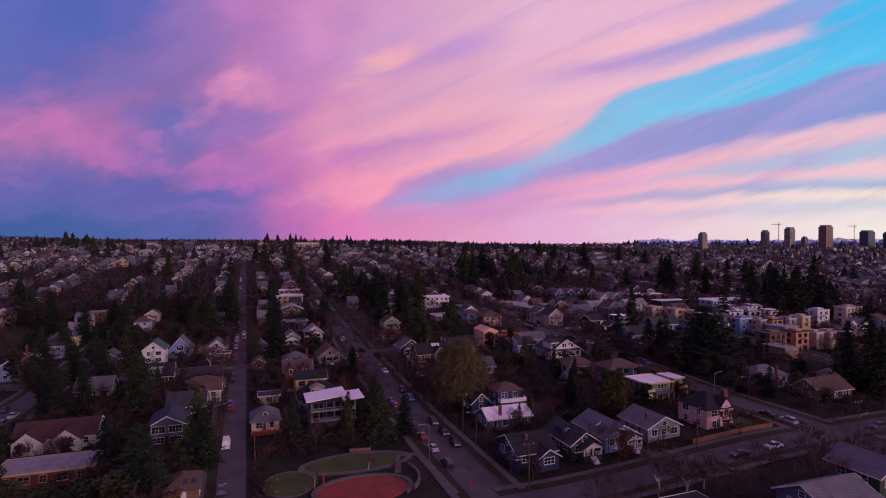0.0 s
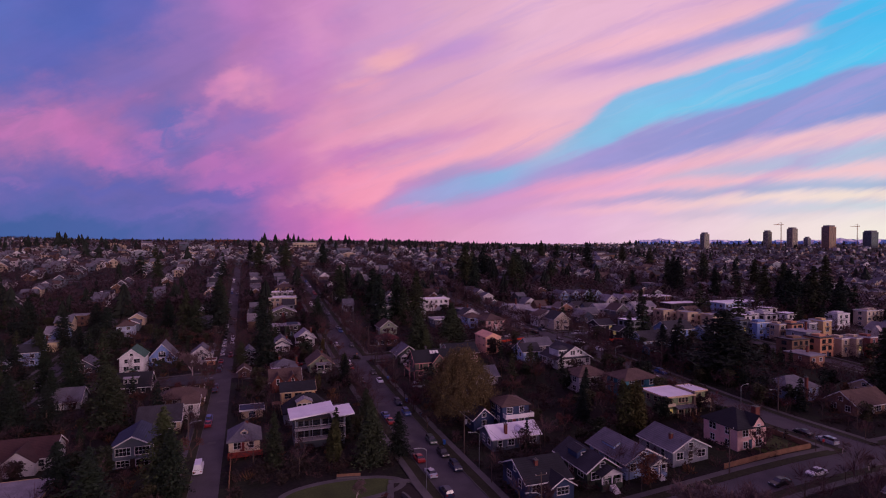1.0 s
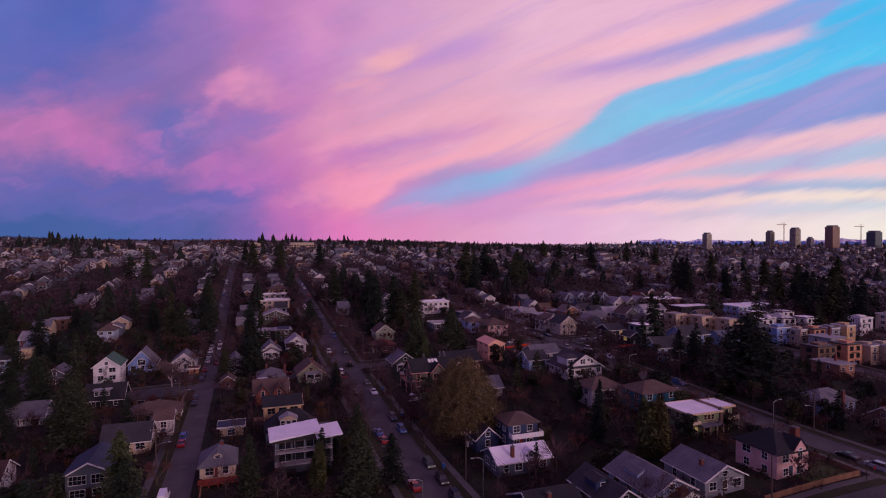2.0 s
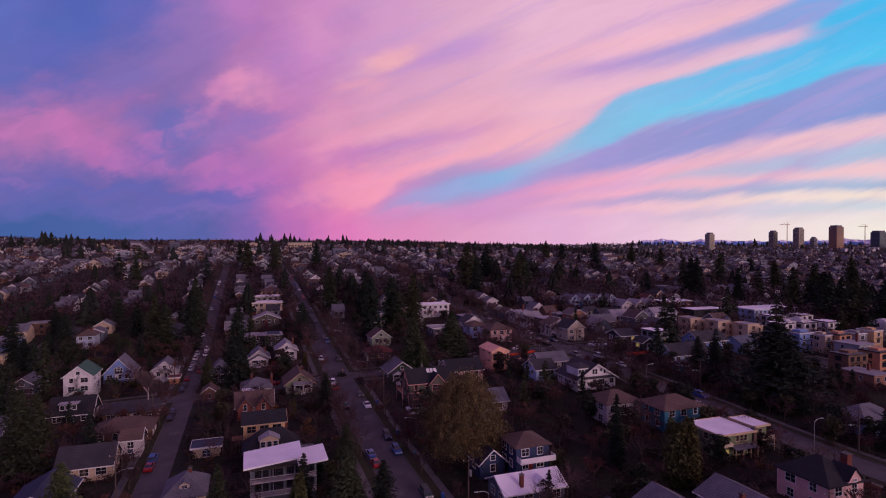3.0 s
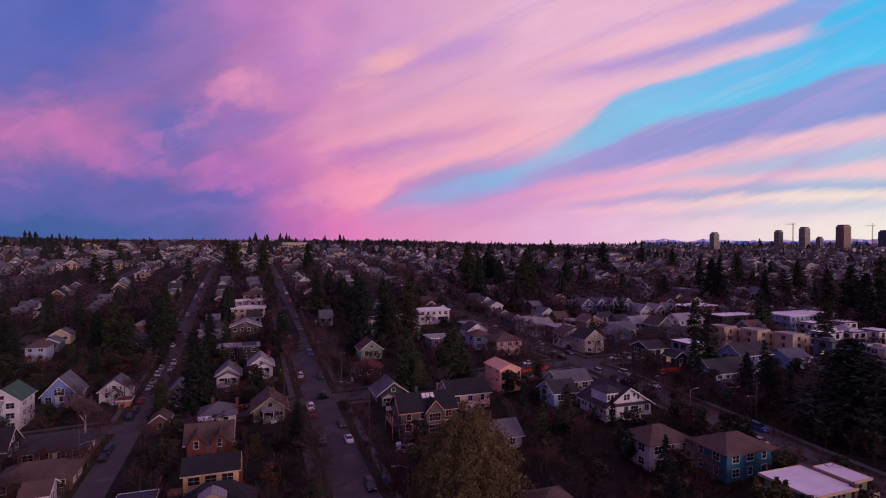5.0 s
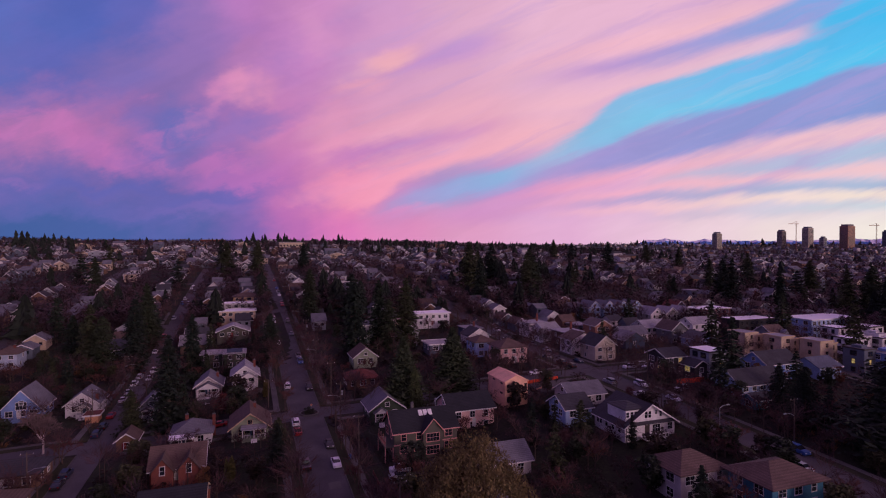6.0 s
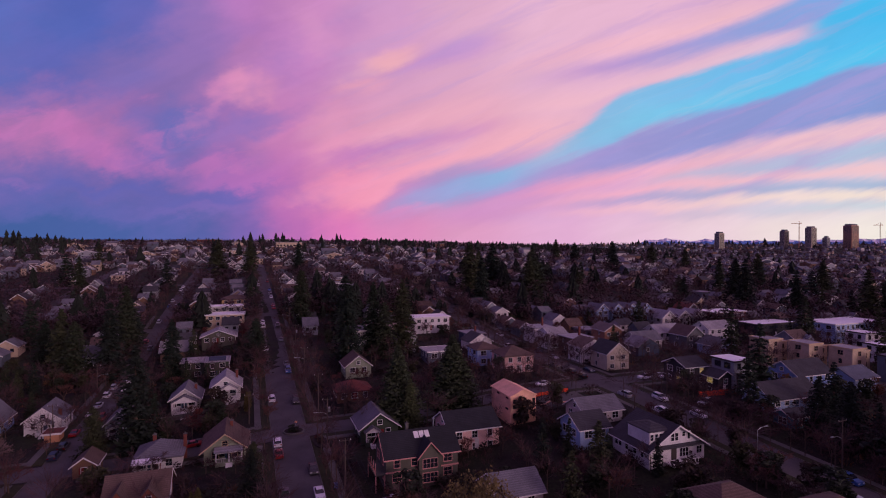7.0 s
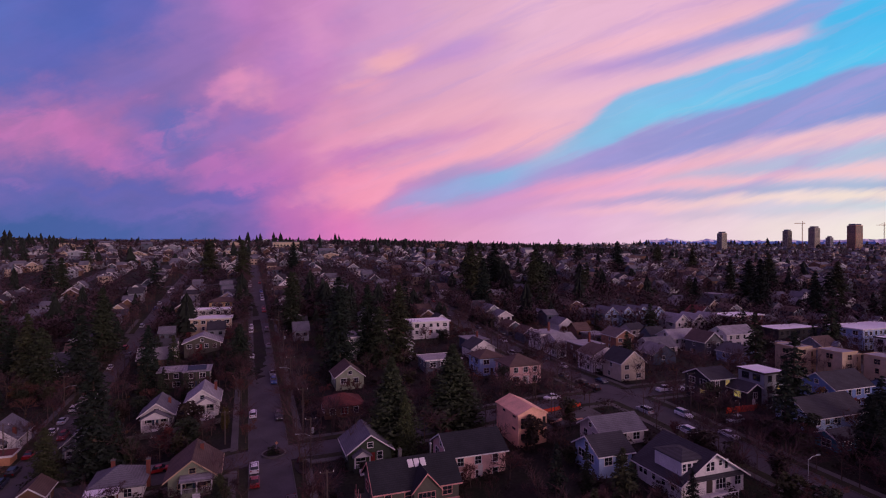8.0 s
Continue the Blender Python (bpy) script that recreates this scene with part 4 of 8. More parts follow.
def bare_meshes(h, seed, depth, kids, mat, twigs=3, spread_=0.55):
    """A leafless tree: trunk and main limbs in one mesh, the fine branches and twigs in the other."""
    rnd = random.Random(seed)
    limb, fine = Geo(), Geo()

    def grow(p, d, L, r, k):
        e = p + d * L
        (limb if k >= depth - 1 else fine).tube(p, e, r, r * 0.66, 5 if k >= depth - 1 else 3, cap=False)
        if k == 0:
            for _ in range(twigs):
                t = (d + Vector((rnd.gauss(0, 0.5), rnd.gauss(0, 0.5), rnd.gauss(0.05, 0.45)))).normalized()
                s = p + d * L * rnd.uniform(0.0, 1.0)
                q = s + t * L * rnd.uniform(0.6, 1.35)
                o = t.cross(Vector((rnd.gauss(0, 1), rnd.gauss(0, 1), rnd.gauss(0, 1)))).normalized() * rnd.uniform(0.024, 0.055)
                m = s.lerp(q, 0.45)
                fine.face((s, m + o, q, m - o))
            return
        for i in range(kids + (1 if rnd.random() < 0.4 else 0)):
            t = (d * 0.9 + Vector((rnd.gauss(0, spread_), rnd.gauss(0, spread_), rnd.gauss(0.18, 0.3)))).normalized()
            grow(p + d * L * rnd.uniform(0.6, 1.0), t, L * rnd.uniform(0.62, 0.84), r * 0.6, k - 1)

    grow(Vector((0, 0, -0.5)), Vector((rnd.gauss(0, 0.04), rnd.gauss(0, 0.04), 1)).normalized(), h * 0.27, h * 0.017 + 0.06, depth)
    return limb.mesh("trunk", M["birch"] if mat == M["birch"] else M["bark"]), fine.mesh("crown", M["pale_twig"] if mat == M["birch"] else mat)


KINDS = {}


def tree(kind, x, y, scale=1.0, label="", rz=0.0, lift=0.0, group="", squash=1.0):
    tr, cr, name, cat, lab = KINDS[kind]
    ob = thing(name, pose(x, y, ground_z(x, y) + lift, 0, 0, rz), label or lab, cat, group)
    ob.scale = (scale * squash, scale * squash, scale)
    part("trunk", tr, None, ob)
    part("crown", cr, None, ob)
    return ob


for i in range(3):
    KINDS["fir%d" % i] = (*conifer_meshes(20, 5.4, 10 + i, 32, 13, 8, M["needle"], 1.15, 0.66, 0.06), "conifer_tree", "tree", "tall dark green conifer tree with drooping branches")
for i in range(2):
    KINDS["cedar%d" % i] = (*conifer_meshes(17, 6.6, 20 + i, 27, 17, 10, M["needle"], 1.0, 0.6, 0.02), "conifer_tree", "tree", "broad dark green cedar with full branches")
KINDS["bigcedar0"] = (*conifer_meshes(17, 6.6, 27, 30, 19, 10, M["needle_light"], 0.95, 0.6, 0.02), "conifer_tree", "tree", "broad full cedar with light green branch tips")
KINDS["fullcedar0"] = (*conifer_meshes(17, 5.8, 28, 44, 27, 10, M["needle_mid"], 1.0, 0.72, 0.0, 0.35), "conifer_tree", "tree", "dense dark green cone-shaped cedar")
KINDS["pine0"] = (*conifer_meshes(16, 8.6, 33, 24, 22, 13, M["needle"], 0.95, 0.62, 0.06, 0.1), "conifer_tree", "tree", "spreading dark cedar with layered flat branches")
for i in range(2):
    KINDS["farfir%d" % i] = (*conifer_meshes(20, 4.4, 40 + i, 16, 8, 4, M["needle"], 1.7), "conifer_tree", "tree", "dark conifer standing between far houses")
for i in range(2):
    KINDS["midfir%d" % i] = (*conifer_meshes(20, 5.4, 45 + i, 20, 9, 5, M["needle"], 1.75, 0.66, 0.05), "conifer_tree", "tree", "dark green conifer tree among the houses")
KINDS["cypress0"] = (*column_meshes(11, 2.6, 50, 2600, M["cypress"]), "cypress_tree", "tree", "olive green columnar cypress tree")
KINDS["cypress1"] = (*column_meshes(10, 2.2, 51, 2400, M["cypress"]), "cypress_tree", "tree", "olive green columnar cypress tree")
KINDS["golden0"] = (*weeping_meshes(20, 9.5, 60, 200, 46000, M["golden"], 0.36), "broadleaf_tree", "tree", "large olive-gold broad evergreen tree with drooping foliage")
for i in range(2):
    KINDS["ever%d" % i] = (*broad_meshes(8, 3.8, 70 + i, 18, 850, M["leaf"], 0.95), "evergreen_tree", "tree", "rounded dark evergreen tree")
KINDS["rust0"] = (*broad_meshes(8, 4.0, 75, 18, 800, M["rust"], 0.65), "broadleaf_tree", "tree", "small tree with rust-brown winter leaves")
for i in range(4):
    KINDS["bare%d" % i] = (*bare_meshes(11, 80 + i, 4, 3, M["twig"], 6), "bare_tree", "tree", "leafless brown winter tree")
for i in range(2):
    KINDS["birch%d" % i] = (*bare_meshes(10, 90 + i, 5, 3, M["birch"], 5, 0.4), "bare_tree", "tree", "leafless tree with pale bark")
for i in range(3):
    KINDS["farbare%d" % i] = (*bare_meshes(11, 95 + i, 3, 3, M["twig"], 14), "bare_tree", "tree", "leafless brown tree between far houses")
KINDS["shrub0"] = (*broad_meshes(2.6, 1.9, 100, 7, 480, M["leaf"], 0.4, 0.0, 0.15), "shrub", "shrub", "dark evergreen garden shrub")
KINDS["shrub1"] = (*broad_meshes(2.4, 1.9, 101, 7, 420, M["rust"], 0.35, 0.0, 0.15), "shrub", "shrub", "rust-brown winter garden shrub")


# ---------------------------------------------------------------- the houses near the path
# between the west street and the middle street
h = house(4.6, 161.0, 7.2, 9, 3.8, 2.9, "hip", "cream", "r_grey", label="cream bungalow with grey hipped roof and red timber deck")
dormer(h, 0, -2.4, 1.8, 2.0, 4.6, 0.9, 0.6, M["cream"], M["r_grey"], M["trim"], n=1)
chimney(h, 0.6, 1.0, 4.2, 7.6)
g = Geo()
g.box(-3.8, 4.2, -7.4, -4.5, 0.6, 0.9)
for i in range(5):
    g.box(-3.7 + i * 1.9, -3.5 + i * 1.9, -7.4, -7.2, -1.5, 1.8)
for z in (1.1, 1.4, 1.7):
    g.box(-3.8, 4.2, -7.38, -7.3, z, z + 0.12)
part("deck", g, M["redwood"], h, "red timber deck")

h = house(22.8, 160.3, 12.4, 9.5, 7.2, 0, "flat", "slate", "r_grey", "trim_dark", label="modern three-storey house with sloped white roofs and terraces", win=False, door=False)
g = Geo()
g.solid([(-7.6, -6.3, 7.9), (3.6, -6.3, 9.0), (3.6, 2.4, 9.2), (-7.6, 2.4, 8.1)], [(-7.6, -6.3, 8.25), (3.6, -6.3, 9.35), (3.6, 2.4, 9.55), (-7.6, 2.4, 8.45)])
part("roof_slab", g, M["membrane"], h, "white sloped roof slab")
g = Geo()
g.solid([(2.6, -6.8, 7.6), (8.4, -6.8, 8.1), (8.4, 1.6, 8.3), (2.6, 1.6, 7.8)], [(2.6, -6.8, 7.9), (8.4, -6.8, 8.4), (8.4, 1.6, 8.6), (2.6, 1.6, 8.1)])
part("roof_slab", g, M["membrane"], h, "white sloped roof slab")
for z, y0 in ((2.4, -6.6), (5.0, -6.2)):
    g = Geo()
    g.box(-6.4, 6.2, y0, -4.75, z, z + 0.22)
    g.box(-6.4, 6.2, y0, y0 + 0.06, z + 1.0, z + 1.12)
    part("balcony", g, M["pale"], h)
    for i in range(7):
        gp = Geo()
        gp.box(-6.3 + i * 2.05, -6.18 + i * 2.05, y0 + 0.02, y0 + 0.14, z + 0.22, z + 2.6)
        part("post", gp, M["grey"], h)
    for u in (-4.2, -1.2, 1.8, 4.6):
        window(h, "S", u, z + 1.4, 2.4, 1.9, (12.4, 9.5), M["trim_dark"])
for u in (-2.5, 2.0):
    window(h, "W", u, 5.8, 1.6, 1.6, (12.4, 9.5), M["trim_dark"])

h = house(19.9, 189.3, 9.8, 8, 6.8, 1.8, "x", "yellow", "r_black", "trim_tan", label="two-storey yellow house with black shingle roof")
g = Geo()
g.box(-7.6, -4.95, -3.4, -0.4, 2.9, 3.1)
for i in range(4):
    g.box(-7.6 + i * 0.85, -7.5 + i * 0.85, -3.4, -3.3, -1, 4.0)
g.box(-7.6, -4.95, -3.4, -3.34, 3.9, 4.0)
part("balcony", g, M["wood"], h)
chimney(h, 5.4, 0.5, 0, 8.2)
h = house(21.5, 178.6, 12.5, 8, 3.8, 4.0, "hip", "grey", "r_black", label="low house with black hipped roof and a wide dormer")
dormer(h, -0.8, -2.6, 4.2, 3.0, 4.0, 2.4, 0.9, M["tan"], M["r_light"], M["trim"], n=3)
h = house(6.6, 188.3, 6.0, 5, 2.3, 0, "flat", "tan", "r_blue", label="small tan garage with flat blue-grey roof", storeys=1)
h = house(17.9, 216.5, 10.3, 9, 3.4, 3.2, "x", "red", "r_brown", label="red-brown house with twin front gables")
for u in (-2.6, 2.4):
    g = Geo()
    gable_body(g, 4.0, 3.0, 3.4, 2.5, "y", u, -4.6, -2.0)
    f = part("front_gable", g, M["red"], h)
    g = Geo()
    roof_shape(g, 4.0, 4.6, 3.4, 2.5, "y", 0.4, 0.16, u, -3.9)
    part("gable_roof", g, M["r_brown"], f)
    fr = window(f, "S", 0, 3.5, 0.9, 1.7, (4.0, 3.0), M["trim"])
    fr.matrix_basis = pose(u, -4.6, 0) @ fr.matrix_basis
h = house(18.8, 237.0, 9.2, 9, 3.2, 2.6, "hip", "white", "r_grey", label="white bungalow with grey hipped roof")
chimney(h, -1.5, 1.5, 4.5, 7.0)
chimney(h, 4.9, 0.5, 0, 6.8)
porch(h, -2.0, -4.5, 5.2, 2.0, 2.7, M["white"], M["membrane"], M["trim"], rise=0, floor=0.5)
h = house(32.4, 236.0, 8.7, 11, 3.0, 3.2, "y", "sage", "r_brown", "trim_tan", label="sage craftsman bungalow with broad brown gable roof", over=0.9)
porch(h, 0.9, -5.5, 5.6, 2.2, 2.8, M["sage"], M["r_light"], M["trim"], rise=0, floor=0.6)
chimney(h, 1.2, 2.2, 4.5, 7.4)
house(4.2, 238.5, 4.4, 6, 2.8, 1.6, "y", "brown", "r_brown", label="small brown cottage beside the street")
h = house(6.0, 264.5, 6.4, 9, 3.6, 3.0, "y", "grey", "r_grey", label="grey gabled bungalow with white trim")
porch(h, 0, -4.5, 4.6, 1.8, 2.9, M["grey"], M["r_grey"], M["trim"], floor=0.8)
h = house(20.2, 277.5, 7.4, 10, 4.3, 2.8, "y", "pale", "r_grey", label="pale bungalow with gabled front porch and white steps", over=0.8)
porch(h, 0, -5.0, 6.4, 2.4, 3.8, M["pale"], M["r_grey"], M["trim"], rise=1.7, floor=1.5)
chimney(h, 2.4, 1.0, 5, 7.6)
h = house(31.0, 279.5, 8.0, 10.5, 4.6, 3.0, "y", "white", "r_light", label="white gabled house with pale grey roof", over=0.7)
porch(h, 1.0, -5.2, 4.4, 1.8, 4.2, M["white"], M["r_light"], M["trim"], rise=1.4, floor=1.2)
chimney(h, 3.0, 2.0, 5, 8.6)
house(18.8, 316.0, 7.5, 9, 5.4, 1.0, "hip", "darkgreen", "r_light", label="dark green shingled house with pale roof and white trim")
h = house(27.2, 309.0, 7.4, 9, 5.4, 1.0, "hip", "darkgreen", "r_light", label="dark green shingled house with solar panels on its roof")
g = Geo()
g.solid([(-2.8, -4.2, 5.75), (2.8, -4.2, 5.75), (2.8, -1.2, 6.6), (-2.8, -1.2, 6.6)], [(-2.8, -4.25, 5.85), (2.8, -4.25, 5.85), (2.8, -1.25, 6.7), (-2.8, -1.25, 6.7)])
part("solar_panel", g, M["r_blue"], h, "dark blue solar panels")
h = house(25.6, 353.0, 13, 10, 4.2, 2.6, "y", "taupe", "r_light", label="broad brown shingled house with pale gable roof", over=0.9)
house(27.0, 385.0, 17, 10, 6.0, 0, "flat", "tan", "membrane", label="long tan apartment house with flat white roof")
house(26.0, 400.0, 17, 8, 7.0, 0, "flat", "pale", "membrane", label="long pale apartment house with flat white roof")
house(31.0, 420.0, 14, 10, 6.0, 2.2, "hip", "yellow", "r_brown", label="warm yellow two-storey house", lit=0.15)

# west of the west street
h = house(-36.5, 257.5, 8.2, 11, 8.2, 3.2, "y", "white", "r_green", label="tall white three-storey house with green gable roof")
porch(h, -0.3, -5.5, 4.2, 1.8, 3.0, M["white"], M["r_green"], M["trim"], floor=1.0)
h = house(-31.4, 228.5, 10.6, 9, 3.2, 3.8, "x", "black", "r_black", label="black craftsman house with white trim and a dormer")
dormer(h, -0.6, -2.2, 4.4, 3.4, 3.8, 2.0, 0.6, M["black"], M["r_light"], M["trim"], ridge="flat", n=3)
h = house(-28.5, 276.5, 9.5, 11, 3.8, 5.2, "y", "blue", "r_grey", label="blue house with steep grey gable roof")
window(h, "S", 0, 4.6, 2.6, 2.0, (9.5, 11), M["trim"])
h = house(-13.2, 274.0, 8.4, 10, 3.6, 3.2, "y", "white", "r_grey", label="white gabled bungalow with small front porch", lit=0.0)
porch(h, 0.6, -5.0, 3.6, 1.8, 3.0, M["white"], M["r_grey"], M["trim"], floor=1.0)
chimney(h, 3.4, -3.2, 0, 6.6)
h = house(-9.0, 263.0, 3.2, 4.0, 2.2, 0, "flat", "orange", "r_red", label="small orange garden shed with red roof", door=False, win=False)
house(-15.7, 224.2, 13.5, 9, 3.2, 2.0, "hip", "brown", "r_dark", label="wide low house with dark hipped roof")
h = house(-14.4, 207.0, 13.5, 9, 3.2, 2.4, "hip", "brown", "r_brown", label="low brown house with brown hipped roof")
h = house(-17.4, 184.4, 10.4, 8.4, 3.3, 3.2, "x", "tan", "r_dark", label="tan house with broad dark gable roof")
house(-10.4, 193.6, 4.2, 5.5, 4.6, 1.6, "x", "pale", "r_brown", label="narrow pale annex with bay windows")
h = house(-19.7, 162.6, 8.2, 11, 5.2, 2.2, "y", "slate", "r_blue", label="slate split-level house with wide windows and blue-grey roof", over=0.8, win=False)
for u in (-2.0, 2.0):
    window(h, "S", u, 3.9, 3.0, 1.7, (8.2, 11), M["trim"])
    window(h, "S", u, 1.2, 2.6, 1.4, (8.2, 11), M["trim"])
h = house(-41, 142.0, 18, 9, 3.4, 0, "flat", "brick", "r_light", "trim_tan", label="long low brick building with flat grey roof")
h = house(-46, 167.5, 18, 10, 3.2, 3.0, "x", "white", "r_maroon", label="white ranch house with brown gable roofs")
for u in (3.2, -5.0):
    g = Geo()
    gable_body(g, 6.4, 3.4, 3.2, 2.5, "y", u, -6.0, -2.0)
    f = part("front_gable", g, M["white"], h)
    g = Geo()
    roof_shape(g, 6.4, 6.4, 3.2, 2.5, "y", 0.4, 0.18, u, -4.6)
    part("gable_roof", g, M["r_maroon"], f)
    fr = window(f, "S", 0, 1.7, 1.6, 1.3, (6.4, 3.4), M["trim"])
    fr.matrix_basis = pose(u, -6.0, 0) @ fr.matrix_basis
h = house(-49.2, 217.5, 10.5, 9, 2.6, 3.2, "x", "grey", "r_grey", label="grey house with broad grey gambrel roof")
h = house(-12.6, 123.5, 6.5, 8, 3.0, 2.0, "hip", "brown", "r_brown", label="small house with brown roof and two skylights")
for u in (0.3, 1.8):
    g = Geo()
    g.solid([(u, -3.2, 3.55), (u + 0.9, -3.2, 3.55), (u + 0.9, -2.2, 4.15), (u, -2.2, 4.15)], [(u, -3.25, 3.68), (u + 0.9, -3.25, 3.68), (u + 0.9, -2.25, 4.28), (u, -2.25, 4.28)])
    part("skylight", g, M["glass"], h)
h = house(-55.0, 267.0, 8.6, 10, 3.6, 3.0, "y", "slate", "r_grey", label="slate grey bungalow with white gable trim")
porch(h, -1.0, -5.0, 4.0, 1.8, 3.0, M["slate"], M["r_grey"], M["trim"], floor=0.8)

# between the middle street and the east street
h = house(66.8, 232.0, 9.0, 9.5, 3.6, 3.2, "y", "darkgreen", "r_grey", label="dark green bungalow with grey gable roof and small porch", over=0.7)
porch(h, -1.9, -4.7, 3.4, 1.6, 3.0, M["darkgreen"], M["r_grey"], M["trim"], floor=0.6)
h = house(70.2, 208.5, 15.0, 9.0, 6.0, 3.4, "x", "taupe", "r_black", "trim_pink", label="large olive craftsman house with black roof and tan trim", seed=3)
g = Geo()
gable_body(g, 4.6, 1.6, 6.0, 2.6, "y", 1.2, -4.9, -2.0)
f = part("front_gable", g, M["taupe"], h)
g = Geo()
roof_shape(g, 4.6, 5.4, 6.0, 2.6, "y", 0.5, 0.16, 1.2, -3.0)
part("gable_roof", g, M["r_black"], f)
verge_boards(f, M["trim_pink"], 4.6, 5.4, 6.0, 2.6, "y", 0.5, 0.2, 1.2, -3.0, sides="S")
for z in (1.6, 4.4):
    fr = window(f, "S", 0, z, 3.0, 1.8, (4.6, 1.6), M["trim_pink"])
    fr.matrix_basis = pose(1.2, -4.9, 0) @ fr.matrix_basis
for i in range(3):
    g = Geo()
    u = -0.9 + i * 1.15
    g.solid([(u, -1.75, 8.15), (u + 0.95, -1.75, 8.15), (u + 0.95, -0.55, 9.05), (u, -0.55, 9.05)], [(u, -1.82, 8.4), (u + 0.95, -1.82, 8.4), (u + 0.95, -0.62, 9.3), (u, -0.62, 9.3)])
    part("skylight", g, M["trim"], h, "white roof skylight")
chimney(h, -1.6, 1.6, 7, 11.0, M["concrete"], 0.6)
g = Geo()
g.box(-7.62, 7.62, -4.62, -4.52, 2.9, 3.2)
part("belt_board", g, M["trim_pink"], h)
g = Geo()
g.box(-9.6, -7.52, -4.3, 3.0, 2.6, 2.85)
deck = part("side_deck", g, M["taupe"], h)
for k in range(8):
    g = Geo()
    g.box(-9.6, -9.5, -4.3 + k, -4.2 + k, 2.85, 3.8 if k % 2 else 5.2)
    part("post", g, M["trim_pink"], deck)
g = Geo()
g.box(-9.6, -9.52, -4.3, 3.0, 3.7, 3.82)
part("rail", g, M["redwood"], deck)
for u in (-9.5, -7.7):
    for v in (-4.2, 2.9):
        g = Geo()
        g.box(u - 0.1, u + 0.1, v - 0.1, v + 0.1, -1.5, 2.6)
        part("post", g, M["trim_pink"], deck)
g = Geo()
g.tube((4.0, 0.8, 8.5), (4.0, 0.8, 11.0), 0.16, 0.16, 8)
g.tube((4.0, 0.8, 11.0), (4.0, 0.8, 11.25), 0.3, 0.2, 8)
part("flue", g, M["metal"], h, "pale metal flue pipe")
house(85.5, 218.5, 12, 10, 4.6, 2.8, "x", "pink", "r_black", label="pale pink house with black gable roof")
h = house(101.5, 226.0, 7.0, 11, 6.7, 1.5, "y", "osb", "osb", "osb", label="new house shell of bare orange sheathing board", win=False, door=False, over=0.22)
for fc, u, z, w_, hh in (("S", -2.3, 5.4, 1.1, 1.1), ("S", -1.05, 5.4, 1.1, 1.1), ("S", -2.3, 4.15, 1.1, 1.0), ("S", -1.05, 4.15, 1.1, 1.0), ("S", -2.3, 1.9, 1.1, 1.3), ("S", -1.0, 1.9, 1.1, 1.3), ("S", 0.7, 1.35, 1.0, 2.3), ("S", 2.9, 4.8, 0.8, 2.2),
                         ("W", 3.6, 6.0, 1.5, 0.45), ("W", -1.5, 6.0, 1.2, 0.45), ("W", 3.4, 3.3, 1.6, 0.5)):
    # no hole is cut: a black slab gives the shade inside the opening
    g = Geo()
    g.box(-w_ / 2, w_ / 2, -0.012, 0.3, -hh / 2, hh / 2)
    part("opening", g, M["tyre"], h, "black panel imitating the dark inside of an unglazed window opening", pose(u, -5.5, z) if fc == "S" else pose(-3.5, -u, z, 0, 0, -90))
g = Geo()
g.box(0.0, 1.6, -6.2, -5.52, 2.7, 2.85)
part("canopy", g, M["osb"], h)
house(71.8, 285.0, 8.5, 10, 3.8, 3.2, "y", "sage", "r_brown", label="green cottage with gable roof and white trim")
house(66.5, 262.5, 10.0, 9, 3.0, 2.2, "hip", "brown", "r_red", label="low brown house with red-brown roof")
h = house(116, 340.0, 16.5, 10, 6.6, 0, "flat", "white", "membrane", label="long white two-storey apartment house with flat roof")
h = house(79.3, 315.0, 8.5, 12, 8.4, 0, "flat", "pale", "r_grey", label="three-storey grey apartment house with balconies")
for z in (2.6, 5.4):
    g = Geo()
    g.box(-1.0, 4.2, -7.6, -6.02, z, z + 0.2)
    g.box(-1.0, 4.2, -7.6, -7.54, z + 0.9, z + 1.0)
    part("balcony", g, M["green"], h)
h = house(121.5, 266.0, 10.5, 10, 5.8, 2.6, "hip", "pink", "r_brown", label="pale pink two-storey house with brown hipped roof")
house(117.0, 280.0, 8.5, 9, 5.6, 2.0, "hip", "lightblue", "r_brown", label="pale blue house with brown roof")
house(104.0, 290.0, 12, 9, 4.0, 0, "flat", "slate", "r_light", label="low grey house with flat terrace roof")
h = house(119.4, 194.0, 14, 11.5, 3.2, 4.3, "y", "white", "r_dark", label="large white craftsman house with dark gable roof", win=False, over=0.8, door=False)
for u, z, w_, hh in ((-1.2, 5.2, 0.8, 1.5), (-0.2, 5.2, 0.8, 1.5), (1.6, 5.6, 0.7, 0.9), (2.9, 5.2, 0.7, 1.5), (-5.4, 1.9, 0.8, 1.3), (-4.6, 1.9, 0.8, 1.3), (1.7, 1.9, 2.2, 1.7), (5.6, 2.0, 1.3, 1.5)):
    window(h, "S", u, z, w_, hh, (14, 11.5), M["trim"])
for u in (-4.4, -3.2, -1.0, 1.5, 3.8):
    window(h, "W", u, 1.9, 0.9, 1.4, (14, 11.5), M["trim"])
g = Geo()
g.box(-1.5, -0.2, -5.81, -5.7, 0.6, 2.8)
part("door", g, M["trim_dark"], h, "dark front door")
g = Geo()
g.solid([(-7.4, -6.5, 3.15), (7.4, -6.5, 3.15), (7.4, -5.76, 3.5), (-7.4, -5.76, 3.5)], [(-7.4, -6.5, 3.3), (7.4, -6.5, 3.3), (7.4, -5.76, 3.75), (-7.4, -5.76, 3.75)])
part("pent_roof", g, M["r_dark"], h)
